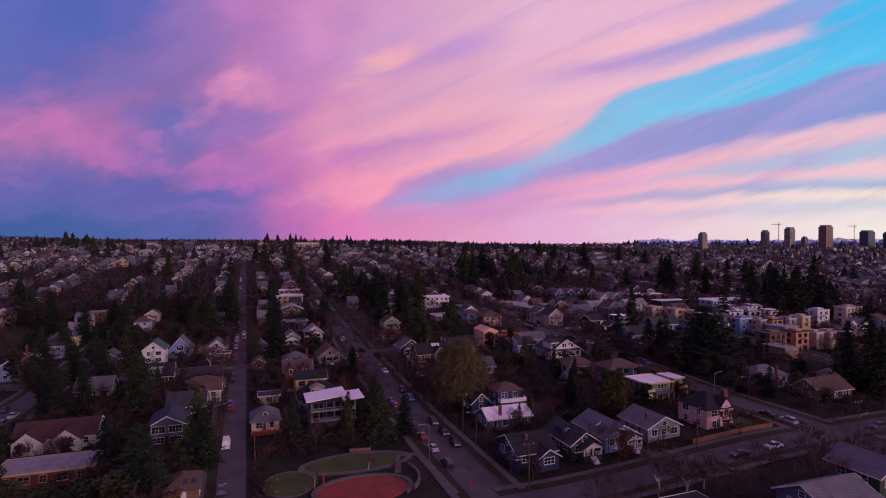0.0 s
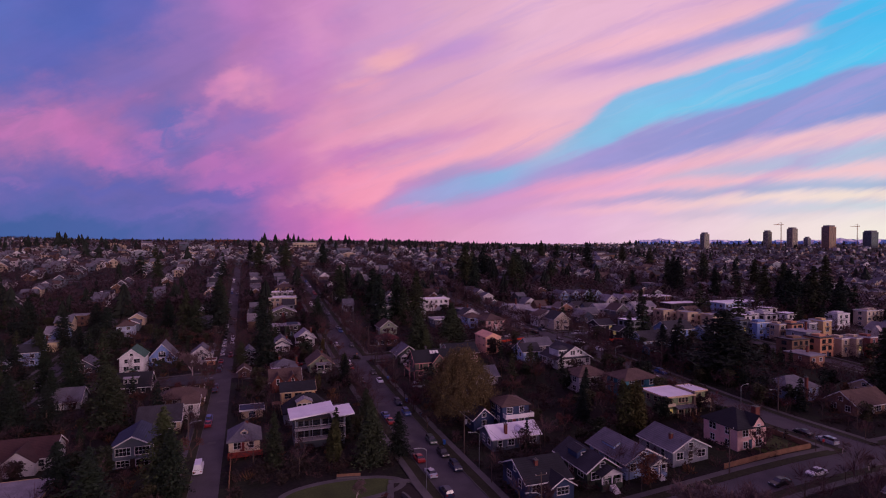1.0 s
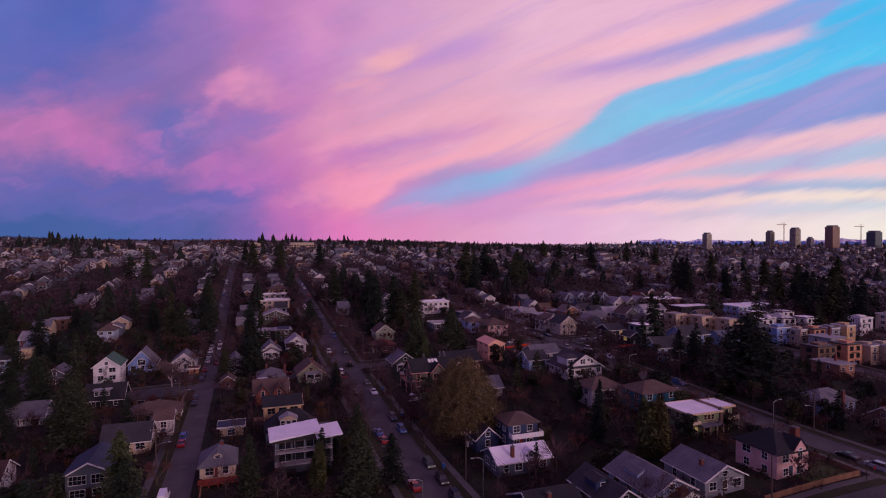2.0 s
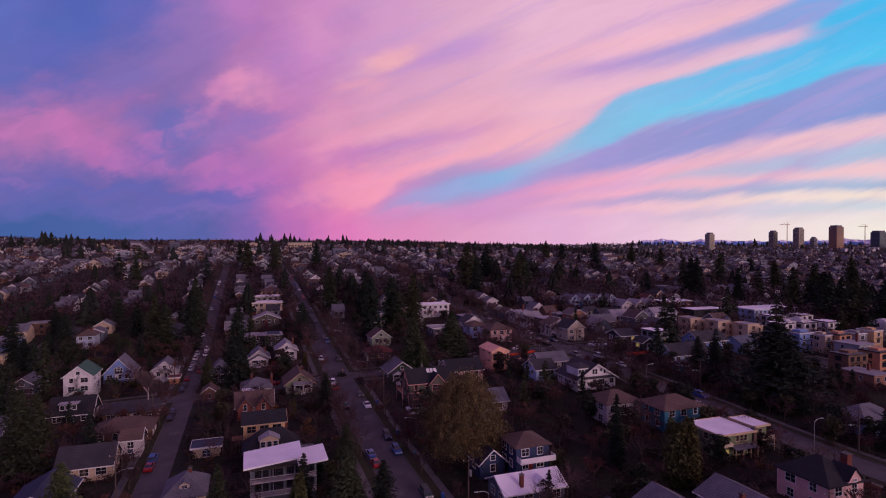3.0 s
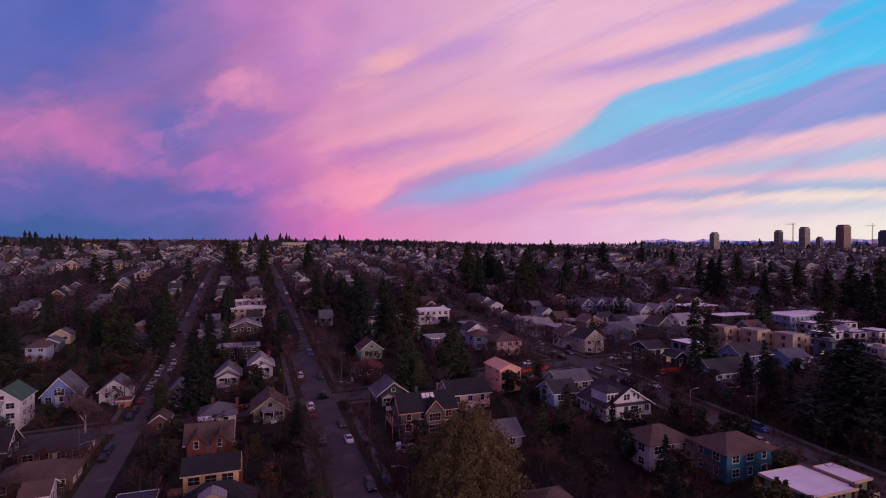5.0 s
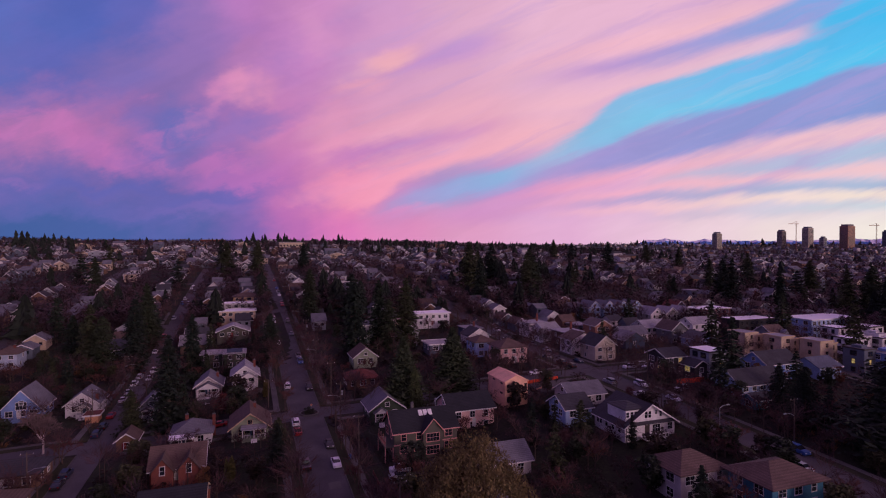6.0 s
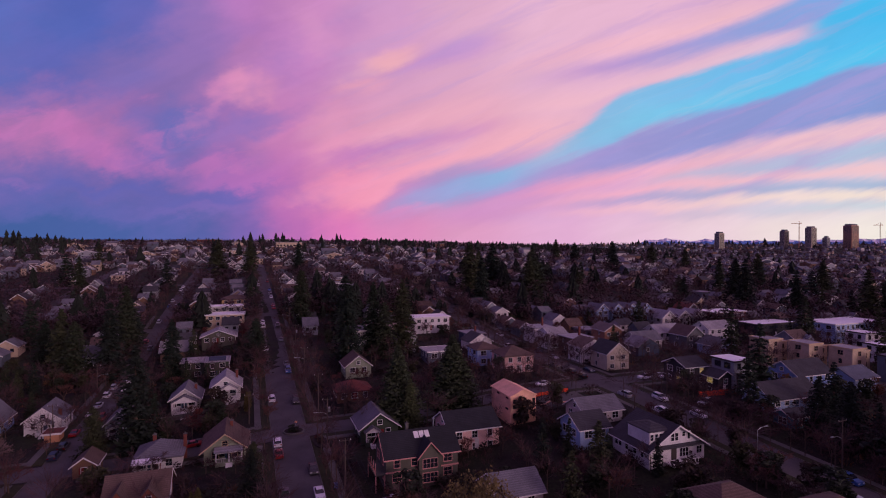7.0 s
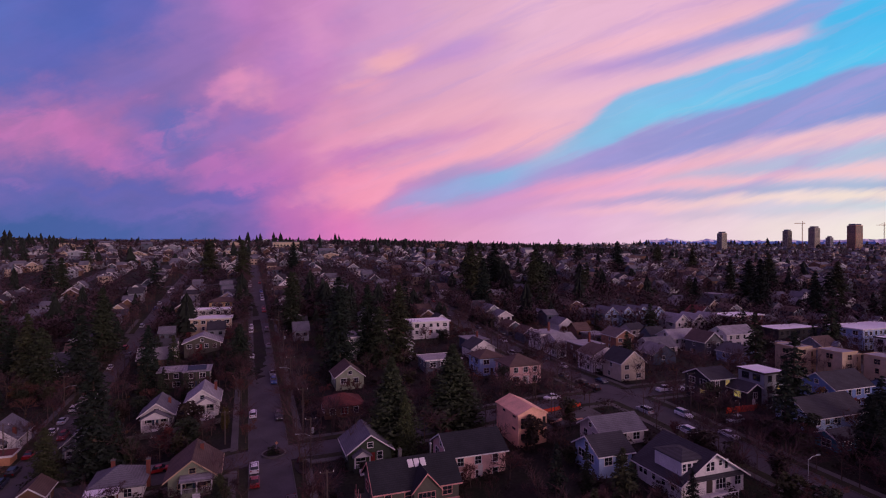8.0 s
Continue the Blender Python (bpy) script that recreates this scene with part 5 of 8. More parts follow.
dormer(h, -3.4, -1.6, 5.6, 6.6, 3.9, 2.6, 0.9, M["white"], M["r_dark"], M["trim"], ridge="hip", n=5)
g = Geo()
g.box(-3.2, 3.0, -8.4, -5.8, 0.2, 0.5)
dk = part("porch_deck", g, M["white"], h)
for k in range(9):
    g = Geo()
    g.box(-3.2 + k * 0.76, -3.08 + k * 0.76, -8.4, -8.28, 0.5, 1.4)
    part("post", g, M["trim"], dk)
g = Geo()
g.box(-3.2, 3.0, -8.42, -8.26, 1.4, 1.52)
part("rail", g, M["trim"], dk)
house(109.0, 205.5, 7.5, 8, 4.2, 2.4, "x", "lightblue", "r_dark", label="pale blue-grey house with dark gable roof")
house(118.5, 215.5, 11, 8, 3.0, 2.4, "x", "pale", "r_grey", label="low pale house with grey gable roof")
house(120.5, 157.5, 12, 9, 5.4, 2.2, "hip", "teal", "r_brown", label="teal two-storey house with brown roof and tan trim", over=0.9)
house(110.2, 167.6, 11, 9, 5.0, 2.4, "hip", "pale", "r_brown", label="pale two-storey house with brown hipped roof")
h = house(119.2, 140.3, 9.2, 9, 5.1, 0, "flat", "green", "membrane", "trim_tan", label="green two-storey house with flat white roof and cream trim", over=0.7, win=False, door=False)
for u, z, w_, hh in ((-3.4, 4.0, 1.5, 1.3), (0.2, 4.0, 0.8, 1.2), (1.4, 4.0, 0.8, 1.2), (2.6, 4.0, 0.8, 1.2), (-3.2, 1.2, 1.8, 1.2), (0.7, 1.3, 3.0, 1.6), (3.6, 1.3, 0.9, 1.5)):
    window(h, "S", u, z, w_, hh, (9.2, 9), M["trim_tan"], lit=(u, z) == (-3.2, 1.2))
for u in (-2.6, 0.4, 2.8):
    window(h, "W", u, 3.9, 1.2, 1.3, (9.2, 9), M["trim_tan"])
g = Geo()
g.box(-4.75, 4.75, -4.72, -4.52, 2.45, 2.8)
part("belt_board", g, M["trim_tan"], h)
g = Geo()
g.box(-4.6, -2.0, -5.5, -4.53, 2.8, 3.5)
part("bay_parapet", g, M["cream"], h)
g = Geo()
g.solid([(-2.0, -6.4, 2.1), (4.6, -6.4, 2.1), (4.6, -4.73, 2.45), (-2.0, -4.73, 2.45)], [(-2.0, -6.4, 2.25), (4.6, -6.4, 2.25), (4.6, -4.73, 2.75), (-2.0, -4.73, 2.75)])
part("porch_roof", g, M["r_grey"], h)
for u in (-1.9, 0.2, 2.4, 4.4):
    g = Geo()
    g.box(u - 0.12, u + 0.12, -6.3, -6.06, -1.0, 2.1)
    part("post", g, M["trim_tan"], h)
chimney(h, 5.3, -4.4, 0, 6.4, M["r_brown"], 0.9)
h = house(127.6, 140.0, 4.0, 6, 5.3, 0, "flat", "green", "membrane", "trim_tan", label="green side wing with flat white roof and balcony")
g = Geo()
g.box(-1.0, 2.8, -4.6, -3.02, 2.5, 2.7)
bal = part("balcony", g, M["cream"], h)
g = Geo()
g.box(-1.0, 2.8, -4.6, -4.52, 2.7, 3.5)
part("parapet", g, M["cream"], bal)
for u in (-0.9, 2.7):
    g = Geo()
    g.box(u - 0.08, u + 0.08, -4.58, -4.42, -1.0, 2.5)
    part("post", g, M["trim_tan"], h)
h = house(117.2, 115.6, 9.0, 10, 5.2, 3.2, "hip", "pink", "r_black", label="pink two-storey house with black hipped roof")
dormer(h, 1.6, -3.6, 3.4, 3.6, 5.2, 0.6, 1.9, M["pink"], M["r_black"], M["trim"], n=1)
chimney(h, 5.0, -1.6, 0, 9.2, None, 1.3)
h = house(99.0, 116.2, 10, 11, 3.4, 2.4, "y", "grey", "r_grey", label="grey bungalow with grey gable roof")
chimney(h, -2.4, -2.0, 3, 6.6)
h = house(86.0, 117.0, 9.5, 13, 3.7, 2.5, "y", "lightblue", "r_grey", label="pale blue house with grey gable roof and white porch", over=0.8)
porch(h, 2.2, -6.5, 4.2, 2.2, 3.2, M["lightblue"], M["r_grey"], M["trim"], rise=1.2, floor=1.2)
dormer(h, -2.4, 1.0, 2.6, 4.2, 4.2, 1.0, 0.7, M["lightblue"], M["r_grey"], M["trim"], n=1)
h = house(75.4, 116.6, 7.4, 12, 3.9, 2.4, "y", "darkgreen", "r_dark", label="dark green house with white porch and steps", over=0.7)
porch(h, 0.9, -6.0, 5.0, 2.2, 3.3, M["darkgreen"], M["r_dark"], M["trim"], rise=1.3, floor=1.4)
dormer(h, -1.6, 0.4, 3.0, 3.6, 4.6, 1.4, 0.8, M["navy"], M["r_dark"], M["trim"], n=1)
h = house(62.6, 116.2, 9.6, 11, 3.9, 2.6, "x", "navy", "r_black", label="dark navy house with black gabled roof and white trim", over=0.7)
g = Geo()
gable_body(g, 5.2, 2.6, 3.4, 1.6, "y", 1.8, -6.6, -2.0)
f = part("front_gable", g, M["navy"], h)
g = Geo()
roof_shape(g, 5.2, 5.0, 3.4, 1.6, "y", 0.5, 0.16, 1.8, -5.4)
part("gable_roof", g, M["r_black"], f)
verge_boards(f, M["trim"], 5.2, 5.0, 3.4, 1.6, "y", 0.5, 0.2, 1.8, -5.4, sides="S")
fr = window(f, "S", 0, 2.4, 2.6, 1.4, (5.2, 2.6), M["trim"])
fr.matrix_basis = pose(1.8, -6.6, 0) @ fr.matrix_basis
chimney(h, -1.0, -2.0, 3, 7.4)
h = house(69.0, 141.0, 13, 8, 3.0, 2.0, "x", "slate", "membrane", label="slate blue house with white metal gable roof")
chimney(h, -2.6, -3.0, 3, 6.6)
dormer(h, 1.6, -2.6, 2.0, 2.2, 3.2, 1.0, 0.7, M["slate"], M["membrane"], M["trim"], n=1)
h = house(74.4, 152.0, 8, 8, 6.8, 1.8, "hip", "navy", "r_brown", label="dark navy house with white balcony and brown roof")
g = Geo()
g.box(-3.9, 4.6, -6.0, -4.02, 3.7, 3.9)
g.box(-3.9, 4.6, -6.0, -5.9, 3.9, 4.9)
g.box(-3.9, -3.8, -5.9, -4.02, 3.9, 4.9)
g.box(4.5, 4.6, -5.9, -4.02, 3.9, 4.9)
part("balcony", g, M["trim"], h, "white balcony parapet")
h = house(66.5, 155.0, 6.0, 7, 3.4, 2.6, "y", "navy", "r_dark", label="small dark navy house with white gable trim")
house(83.0, 190.5, 9, 8, 3.2, 2.6, "x", "pale", "r_grey", label="pale cottage with grey gable roof")
house(74.0, 176.0, 7, 6, 2.6, 2.0, "y", "red", "r_grey", label="small red garden house")

# south of the cross street
house(98.5, 69.0, 13, 10, 4.4, 2.6, "x", "slate", "r_grey", label="dark two-storey house with grey gable roof and pale trim", faces="SEW")
house(117.0, 74.0, 9, 10, 4.2, 2.6, "y", "darkgreen", "r_grey", label="dark green gabled house with white trim")
house(76.0, 79.0, 11, 7, 2.6, 0, "flat", "slate", "r_dark", label="low building with flat dark roof")

# east of the east street
h = house(163.6, 137.4, 13, 9, 4.2, 2.8, "hip", "lightblue", "r_grey", label="pale blue house with grey hipped roof and chimney")
chimney(h, 1.0, -4.8, 0, 8.0)
house(171, 122.0, 14, 9, 3.0, 3.0, "x", "brown", "r_brown", label="brown bungalow with broad brown roof")
house(188, 128.0, 10, 9, 4.0, 2.4, "x", "tan", "r_brown", label="tan bungalow with brown gable roof")
h = house(172.1, 207.7, 17, 9, 3.6, 3.2, "x", "lightblue", "r_dark", label="long pale blue house with dark gable roof and blue gable end", over=0.8)
h = house(192.7, 218.1, 14, 10, 5.0, 3.2, "x", "blue", "r_dark", label="blue house with dark gable roof and skylight")
house(162, 196.5, 6, 5, 2.6, 1.2, "x", "teal", "r_dark", label="small blue garage with low gable roof")
house(162.5, 231.5, 8, 9, 6.2, 2.0, "x", "black", "r_dark", label="black modern house with gable roof", lit=0.35)
h = house(172.5, 223.8, 7, 8, 8.6, 0, "flat", "grey", "membrane", "trim_dark", label="tall grey modern house with flat roof", lit=0.06)
house(166.8, 223.6, 5.5, 6, 4.4, 1.6, "y", "black", "r_dark", label="black glazed entrance wing", lit=0.7)
for x, y, e in ((208.5, 242.5, 9.2), (215, 233.0, 9.0), (221.5, 223.5, 8.8)):
    house(x, y, 6.4, 7.6, e, 0, "flat", "tan", "r_light", "trim_tan", label="tan three-storey townhouse with flat roof", over=0.15, group="tan townhouses")
    house(x + 5.4, y + 1.0, 4.2, 6.4, e - 1.3, 0, "flat", "tan", "r_light", "trim_tan", label="lower tan townhouse wing with flat roof", over=0.15, group="tan townhouses")
for x, y in ((251.3, 231.3), (264.2, 229.8), (277.9, 228.2), (271.4, 251.1), (287.7, 248.9)):
    house(x, y, 8.6, 8.0, 6.4, 0, "flat", "white", "membrane", "trim_dark", label="white modern townhouse with flat white roof", over=0.12, group="white townhouses")
for x, y, w_, e, wl in ((214.9, 175.8, 9.8, 8.6, "brown"), (227.2, 174.1, 7.8, 9.0, "orange"), (235.6, 172.3, 4.7, 8.4, "tan"), (240.9, 170.1, 4.7, 8.8, "tan"), (244.7, 167.3, 4.4, 9.4, "red"), (226.3, 212.2, 5.6, 9.4, "slate"), (234.0, 208.2, 9.2, 8.6, "blue"), (239.2, 203.1, 4.3, 8.4, "tan"), (245.5, 200.7, 6.9, 8.8, "orange"), (256.9, 201.6, 5.1, 8.4, "grey"), (264.7, 200.3, 5.6, 9.4, "yellow"), (293.9, 212.5, 9.2, 9.4, "white"), (322.4, 215.3, 13.2, 9.4, "cream"), (255.9, 232.1, 5.1, 8.0, "white"), (263.0, 231.0, 4.6, 8.8, "white")):
    e -= 1.3
    h = house(x, y, w_, 7.0, e, 0, "flat", wl, "r_light" if wl in ("white", "cream") else "r_grey", "trim_dark" if wl in ("brown", "orange", "slate") else "trim", label="three-storey %s townhouse with flat roof and balcony" % wl, over=0.15, lit=0.06, group="coloured townhouses")
    g = Geo()
    g.box(-w_ * 0.32, w_ * 0.12, -4.5, -3.52, e * 0.62, e * 0.62 + 0.15)
    bal = part("balcony", g, M["trim_dark"], h)
    g = Geo()
    g.box(-w_ * 0.32, w_ * 0.12, -4.5, -4.44, e * 0.62 + 0.9, e * 0.62 + 1.0)
    part("rail", g, M["trim_dark"], bal)
    for k in range(7):
        u = -w_ * 0.32 + 0.03 + (w_ * 0.44 - 0.06) * k / 6
        g = Geo()
        g.box(u - 0.02, u + 0.02, -4.49, -4.45, e * 0.62 + 0.15, e * 0.62 + 0.9)
        part("baluster", g, M["trim_dark"], bal)
    g = Geo()
    g.box(-w_ * 0.2, w_ * 0.3, -1.5, 1.8, e + 0.1, e + 1.1)
    part("roof_house", g, M[wl], h)
house(230, 286.0, 15, 9, 5.8, 2.6, "x", "white", "r_light", label="white apartment house with pale gable roof")
house(206, 290.0, 13, 9, 5.0, 2.6, "x", "white", "r_light", label="white house with pale gable roof and outer stair")
house(190, 284.0, 12, 9, 3.4, 3.0, "x", "pale", "r_grey", label="pale house with grey gable roof")
house(262, 312.0, 19, 11, 7.8, 0, "flat", "brick", "membrane", label="red brick apartment block with flat roof")
house(285, 268.0, 30, 14, 8.0, 0, "flat", "lightblue", "membrane", label="long pale blue apartment block with flat roof")
house(256, 282.0, 22, 10, 7.0, 0, "flat", "black", "membrane", "trim_dark", label="dark flat-roofed commercial building with clerestory")
for k in range(4):
    house(206 + k * 8.2, 338 - k * 1.0, 7.4, 11, 6.6, 3.0, "y", "lightblue", "r_grey", label="pale blue-grey row house with front gable", group="row houses")
for k in range(3):
    house(228 + k * 8.6, 316 - k * 1.0, 7.8, 10, 6.0, 3.2, "y", "pale", "r_light", label="white row house with tall gable window", group="row houses")
h = house(258, 332.0, 12, 10, 4.0, 5.0, "y", "slate", "r_red", label="house with red rounded gable roof")


# ---------------------------------------------------------------- other houses, lot by lot
def simple_house(variant, seed):
    """A thing of few parts that is copied along the farther streets."""
    rnd = random.Random(seed)
    w, d = rnd.uniform(7.2, 9.6), rnd.uniform(8.5, 11.5)
    two = rnd.random() < 0.5
    eave, rise = (5.6 if two else 3.6) + rnd.uniform(-0.2, 0.4), rnd.uniform(2.2, 3.6)
    ridge = ("y", "x", "y", "hip", "x", "flat")[variant % 6]
    if ridge == "flat":
        eave += 0.8
    ob = thing("house", pose(0, 0, -200), ("two-storey" if two else "one-storey") + " house with " + {"y": "front gable", "x": "side gable", "hip": "hipped", "flat": "flat pale"}[ridge] + " roof, one of many on the hillside", "house", "houses on the hillside")
    g = Geo()
    gable_body(g, w, d, eave, rise if ridge in "xy" else 0, ridge)
    if ridge == "x" and variant % 2 == 0:
        gable_body(g, 3.6, 2.0, eave, 2.0, "y", rnd.uniform(-2, 2), -d / 2 - 0.6)
    part("wall", g, M["walls"], ob)
    g = Geo()
    roof_shape(g, w, d, eave, rise, ridge, 0.5)
    part("roof", g, M["r_light"] if ridge == "flat" else M["roofs"], ob)
    if ridge in "xy":
        verge_boards(ob, M["trim"], w, d, eave, rise, ridge, 0.5, sides="SW")
    for k in range(2 if two else 1):
        z = eave - 1.4 - 2.8 * k
        for u in (-w * 0.27, w * 0.24):
            window(ob, "S", u, z, 1.5, 1.3, (w, d), M["trim"], plain=True)
        window(ob, "W", rnd.uniform(-2, 2), z, 1.0, 1.3, (w, d), M["trim"], plain=True)
        window(ob, "E", rnd.uniform(-2, 2), z, 1.0, 1.3, (w, d), M["trim"], plain=True)
    if variant % 2:
        chimney(ob, w * 0.2, 0, eave, eave + rise + 0.9)
    return ob


NEAR = [simple_house(i, 300 + i) for i in range(12)]
rnd = random.Random(7)


def in_view(x, y, margin=3.0):
    a = math.degrees(math.atan2(x, y))
    return -20.5 - margin < a < 59.5 + margin


def free(x, y, r, pad=0.8):
    return all(abs(x - a) > r + c + pad or abs(y - b) > r + e + pad for a, b, c, e in HOUSES)


PARK = (3, 42, 103, 137)
lots = []
for s, nx in zip(STREETS_NS, STREETS_NS[1:]):
    depth = nx - s
    rows = [s + 15.5, nx - 15.5] + ([s + depth / 2] if depth > 80 else [])
    for xr in rows:
        y = 60 + rnd.uniform(0, 8)
        while y < 690:
            y += rnd.uniform(11.0, 14.5)
            if any(abs(y - c) < 13 for c in STREETS_EW):
                continue
            lots.append((xr + rnd.uniform(-2, 2), y))
extra = []
for x, y in lots:
    dist = math.hypot(x, y)
    if not in_view(x, y, 5) or dist < 100:
        continue
    if PARK[0] - 6 < x < PARK[1] + 6 and PARK[2] - 10 < y < PARK[3] + 10:
        continue
    if not free(x, y, 5.2):
        continue
    if (-62 < x < 70 and y < 335) or (70 <= x < 152 and y < 290):
        continue
    if 145 < x < 178 and y < 222:
        continue
    if 178 <= x < 215 and y < 215 and rnd.random() < 0.6:
        continue
    if x > 150 and y < 110:
        continue
    if rnd.random() < 0.06:
        extra.append((x, y))
        continue
    HOUSES.append((x, y, 4.9, 5.2))
    src = rnd.choice(NEAR) if dist < 352 else None
    if src is None:
        extra.append((x, y))
        continue
    turn = rnd.choice((0, 0, 0, 0, 90, -90)) + rnd.uniform(-3, 3)
    copy_thing(src, pose(x, y, ground_z(x, y), 0, 0, turn))
for o in NEAR:
    for c in list(o.children_recursive):
        bpy.data.objects.remove(c)
    bpy.data.objects.remove(o)

# beyond that the hillside is packed with roofs too small to tell apart
walls, roofs, panes, boards = Geo(), Geo(), Geo(), Geo()
sites = [(x, y) for x, y in extra if math.hypot(x, y) >= 352]
while len(sites) < 4300:
    dist = 640 + 1900 * rnd.random() ** 1.5
    a = radians(rnd.uniform(-22, 62))
    if math.cos(a) * dist > 120:
        sites.append((math.sin(a) * dist, math.cos(a) * dist))
for x, y in sites:
    dist = math.hypot(x, y)
    z = ground_z(x, y)
    w, d, e, r = rnd.uniform(2.9, 4.1), rnd.uniform(3.4, 5.0), rnd.choice((3.4, 3.8, 5.4)), rnd.uniform(1.8, 3.2)
    if rnd.random() < 0.025 and dist > 700:
        w, d, e = w * 2.0, d * 1.4, rnd.uniform(7, 10)
    if dist < 760:
        for u in (-0.5, 0.5):
            for zz in ((z + e - 2.1,) if e < 5 else (z + e - 2.1, z + e - 4.9)):
                panes.box(x + u * w - 0.65, x + u * w + 0.65, y - d - 0.06, y - d + 0.02, zz, zz + 1.3)
    k = rnd.randrange(8)
    walls.box(x - w, x + w, y - d, y + d, z - 3, z + e, k)
    if rnd.random() < 0.12:
        roofs.box(x - w - 0.4, x + w + 0.4, y - d - 0.4, y + d + 0.4, z + e, z + e + 0.5, 4)
    elif rnd.random() < 0.5:
        walls.solid([(x - w, y - d, z + e), (x + w, y - d, z + e), (x, y - d, z + e + r)], [(x - w, y + d, z + e), (x + w, y + d, z + e), (x, y + d, z + e + r)], k)
        s = rnd.randrange(4)
        if dist < 900:
            for q in (-1, 1):
                boards.face(((x, y - d - 0.52, z + e + r + 0.12), (x, y - d - 0.52, z + e + r - 0.3), (x + q * (w + 0.6), y - d - 0.52, z + e - 0.5), (x + q * (w + 0.6), y - d - 0.52, z + e - 0.08))[::q])
        for q in (-1, 1):
            roofs.face(((x, y - d - 0.5, z + e + r + 0.15), (x + q * (w + 0.6), y - d - 0.5, z + e - 0.1), (x + q * (w + 0.6), y + d + 0.5, z + e - 0.1), (x, y + d + 0.5, z + e + r + 0.15)), s)
    else:
        walls.solid([(x - w, y + d, z + e), (x - w, y - d, z + e), (x - w, y, z + e + r)], [(x + w, y + d, z + e), (x + w, y - d, z + e), (x + w, y, z + e + r)], k)
        s = rnd.randrange(4)
        for q in (-1, 1):
            roofs.face(((x - w - 0.5, y, z + e + r + 0.15), (x - w - 0.5, y + q * (d + 0.6), z + e - 0.1), (x + w + 0.5, y + q * (d + 0.6), z + e - 0.1), (x + w + 0.5, y, z + e + r + 0.15)), s)
ob = thing("far_houses", pose(0, 0, 0), "packed small houses on the distant hillside", "houses")
ob["kind"] = "stuff"
tagged(part("walls", walls, [M[k] for k in ("white", "grey", "tan", "pale", "slate", "slate", "brown", "grey")], ob), kind="stuff")
tagged(part("windows", panes, M["glass"], ob), kind="stuff")
tagged(part("bargeboards", boards, M["trim"], ob), kind="stuff")
tagged(part("roofs", roofs, [M[k] for k in ("r_grey", "r_dark", "r_brown", "r_grey", "r_light")], ob), kind="stuff")


# ---------------------------------------------------------------- trees near the path
PLACED = []


def height_tree(kind, x, y, h, native, squash=1.0):
    PLACED.append((x, y))
    return tree(kind, x, y, h / native, rz=(x * 37 + y * 11) % 360, squash=squash)


for x, y, h in ((93.5, 304, 29), (83, 308, 28), (71.3, 298, 29), (60, 357, 27), (12.1, 313, 22), (-9.2, 352, 29), (307, 338, 32), (206, 409, 28), (164.9, 391, 28), (289, 366, 18), (323, 319, 27), (-24.2, 325, 26),
                (-8.4, 320, 28), (12, 247.3, 26), (11.1, 146, 13), (37.9, 207, 11), (92.7, 143.4, 12), (102.4, 156, 11), (357, 282, 26), (-22.6, 132.5, 14), (358, 405, 25), (9, 628, 26), (185.8, 124, 23), (188, 115, 22)):
    height_tree("fir%d" % (int(x + y) % 3), x, y, h, 20)
for x, y, h in ((40, 305, 18), (-19.1, 320.4, 22), (160.2, 188.5, 14), (159.5, 181, 15), (193, 121, 22), (-31, 186, 20), (-54.8, 192, 16), (-95, 333, 23), 
                (-35, 345, 18), (38.2, 211, 11), (37.5, 169.6, 10), (86, 303, 21), (-54.5, 191.3, 14), (-32.4, 201.3, 15), (-9.5, 138, 14), (-48.8, 223.2, 18), (-52.3, 216.5, 12), (-71.7, 232, 11), (-46, 190, 14), (-30, 141, 13), (40, 143, 11), (3, 248, 12)):
    height_tree("cedar%d" % (int(x + y) % 2), x, y, h, 17)
height_tree("pine0", 163.0, 161.5, 23.5, 16, 1.55)
height_tree("fullcedar0", 73.4, 235, 20.5, 17, 1.2)
height_tree("bigcedar0", 75.0, 229.5, 13.5, 17, 0.75)
height_tree("fullcedar0", 90.6, 241, 19.8, 17, 1.35)
height_tree("fullcedar0", 32.8, 141.1, 15.0, 17, 1.05)
height_tree("bigcedar0", -11.3, 142.6, 17.5, 17, 0.95)
height_tree("cedar0", -19.8, 119.6, 16, 17, 1.35)
for x, y, h in ((-36, 121.5, 7), (-29.5, 120, 7.5), (-43, 124, 8), (-24.5, 117, 9), (-48, 130, 8)):
    height_tree("ever%d" % (int(x + y) % 2), x, y, h, 8, 1.1)
height_tree("golden0", 63.6, 161.0, 20.5, 20, 1.15)
for x, y, h in ((97.4, 131.0, 14), (100.0, 129.4, 14.5), (24.3, 143.4, 11), (28.5, 206.5, 6), (37.0, 262, 6)):
    height_tree("cypress%d" % (int(x + y) % 2), x, y, h, 10.5)
for x, y, h in ((-14.2, 240.5, 13), (82.9, 86.2, 12), (77.9, 88.5, 11), (88, 87, 10), (128.5, 92, 5), (133, 100.5, 4)):
    height_tree("birch%d" % (int(x + y) % 2), x, y, h, 10)
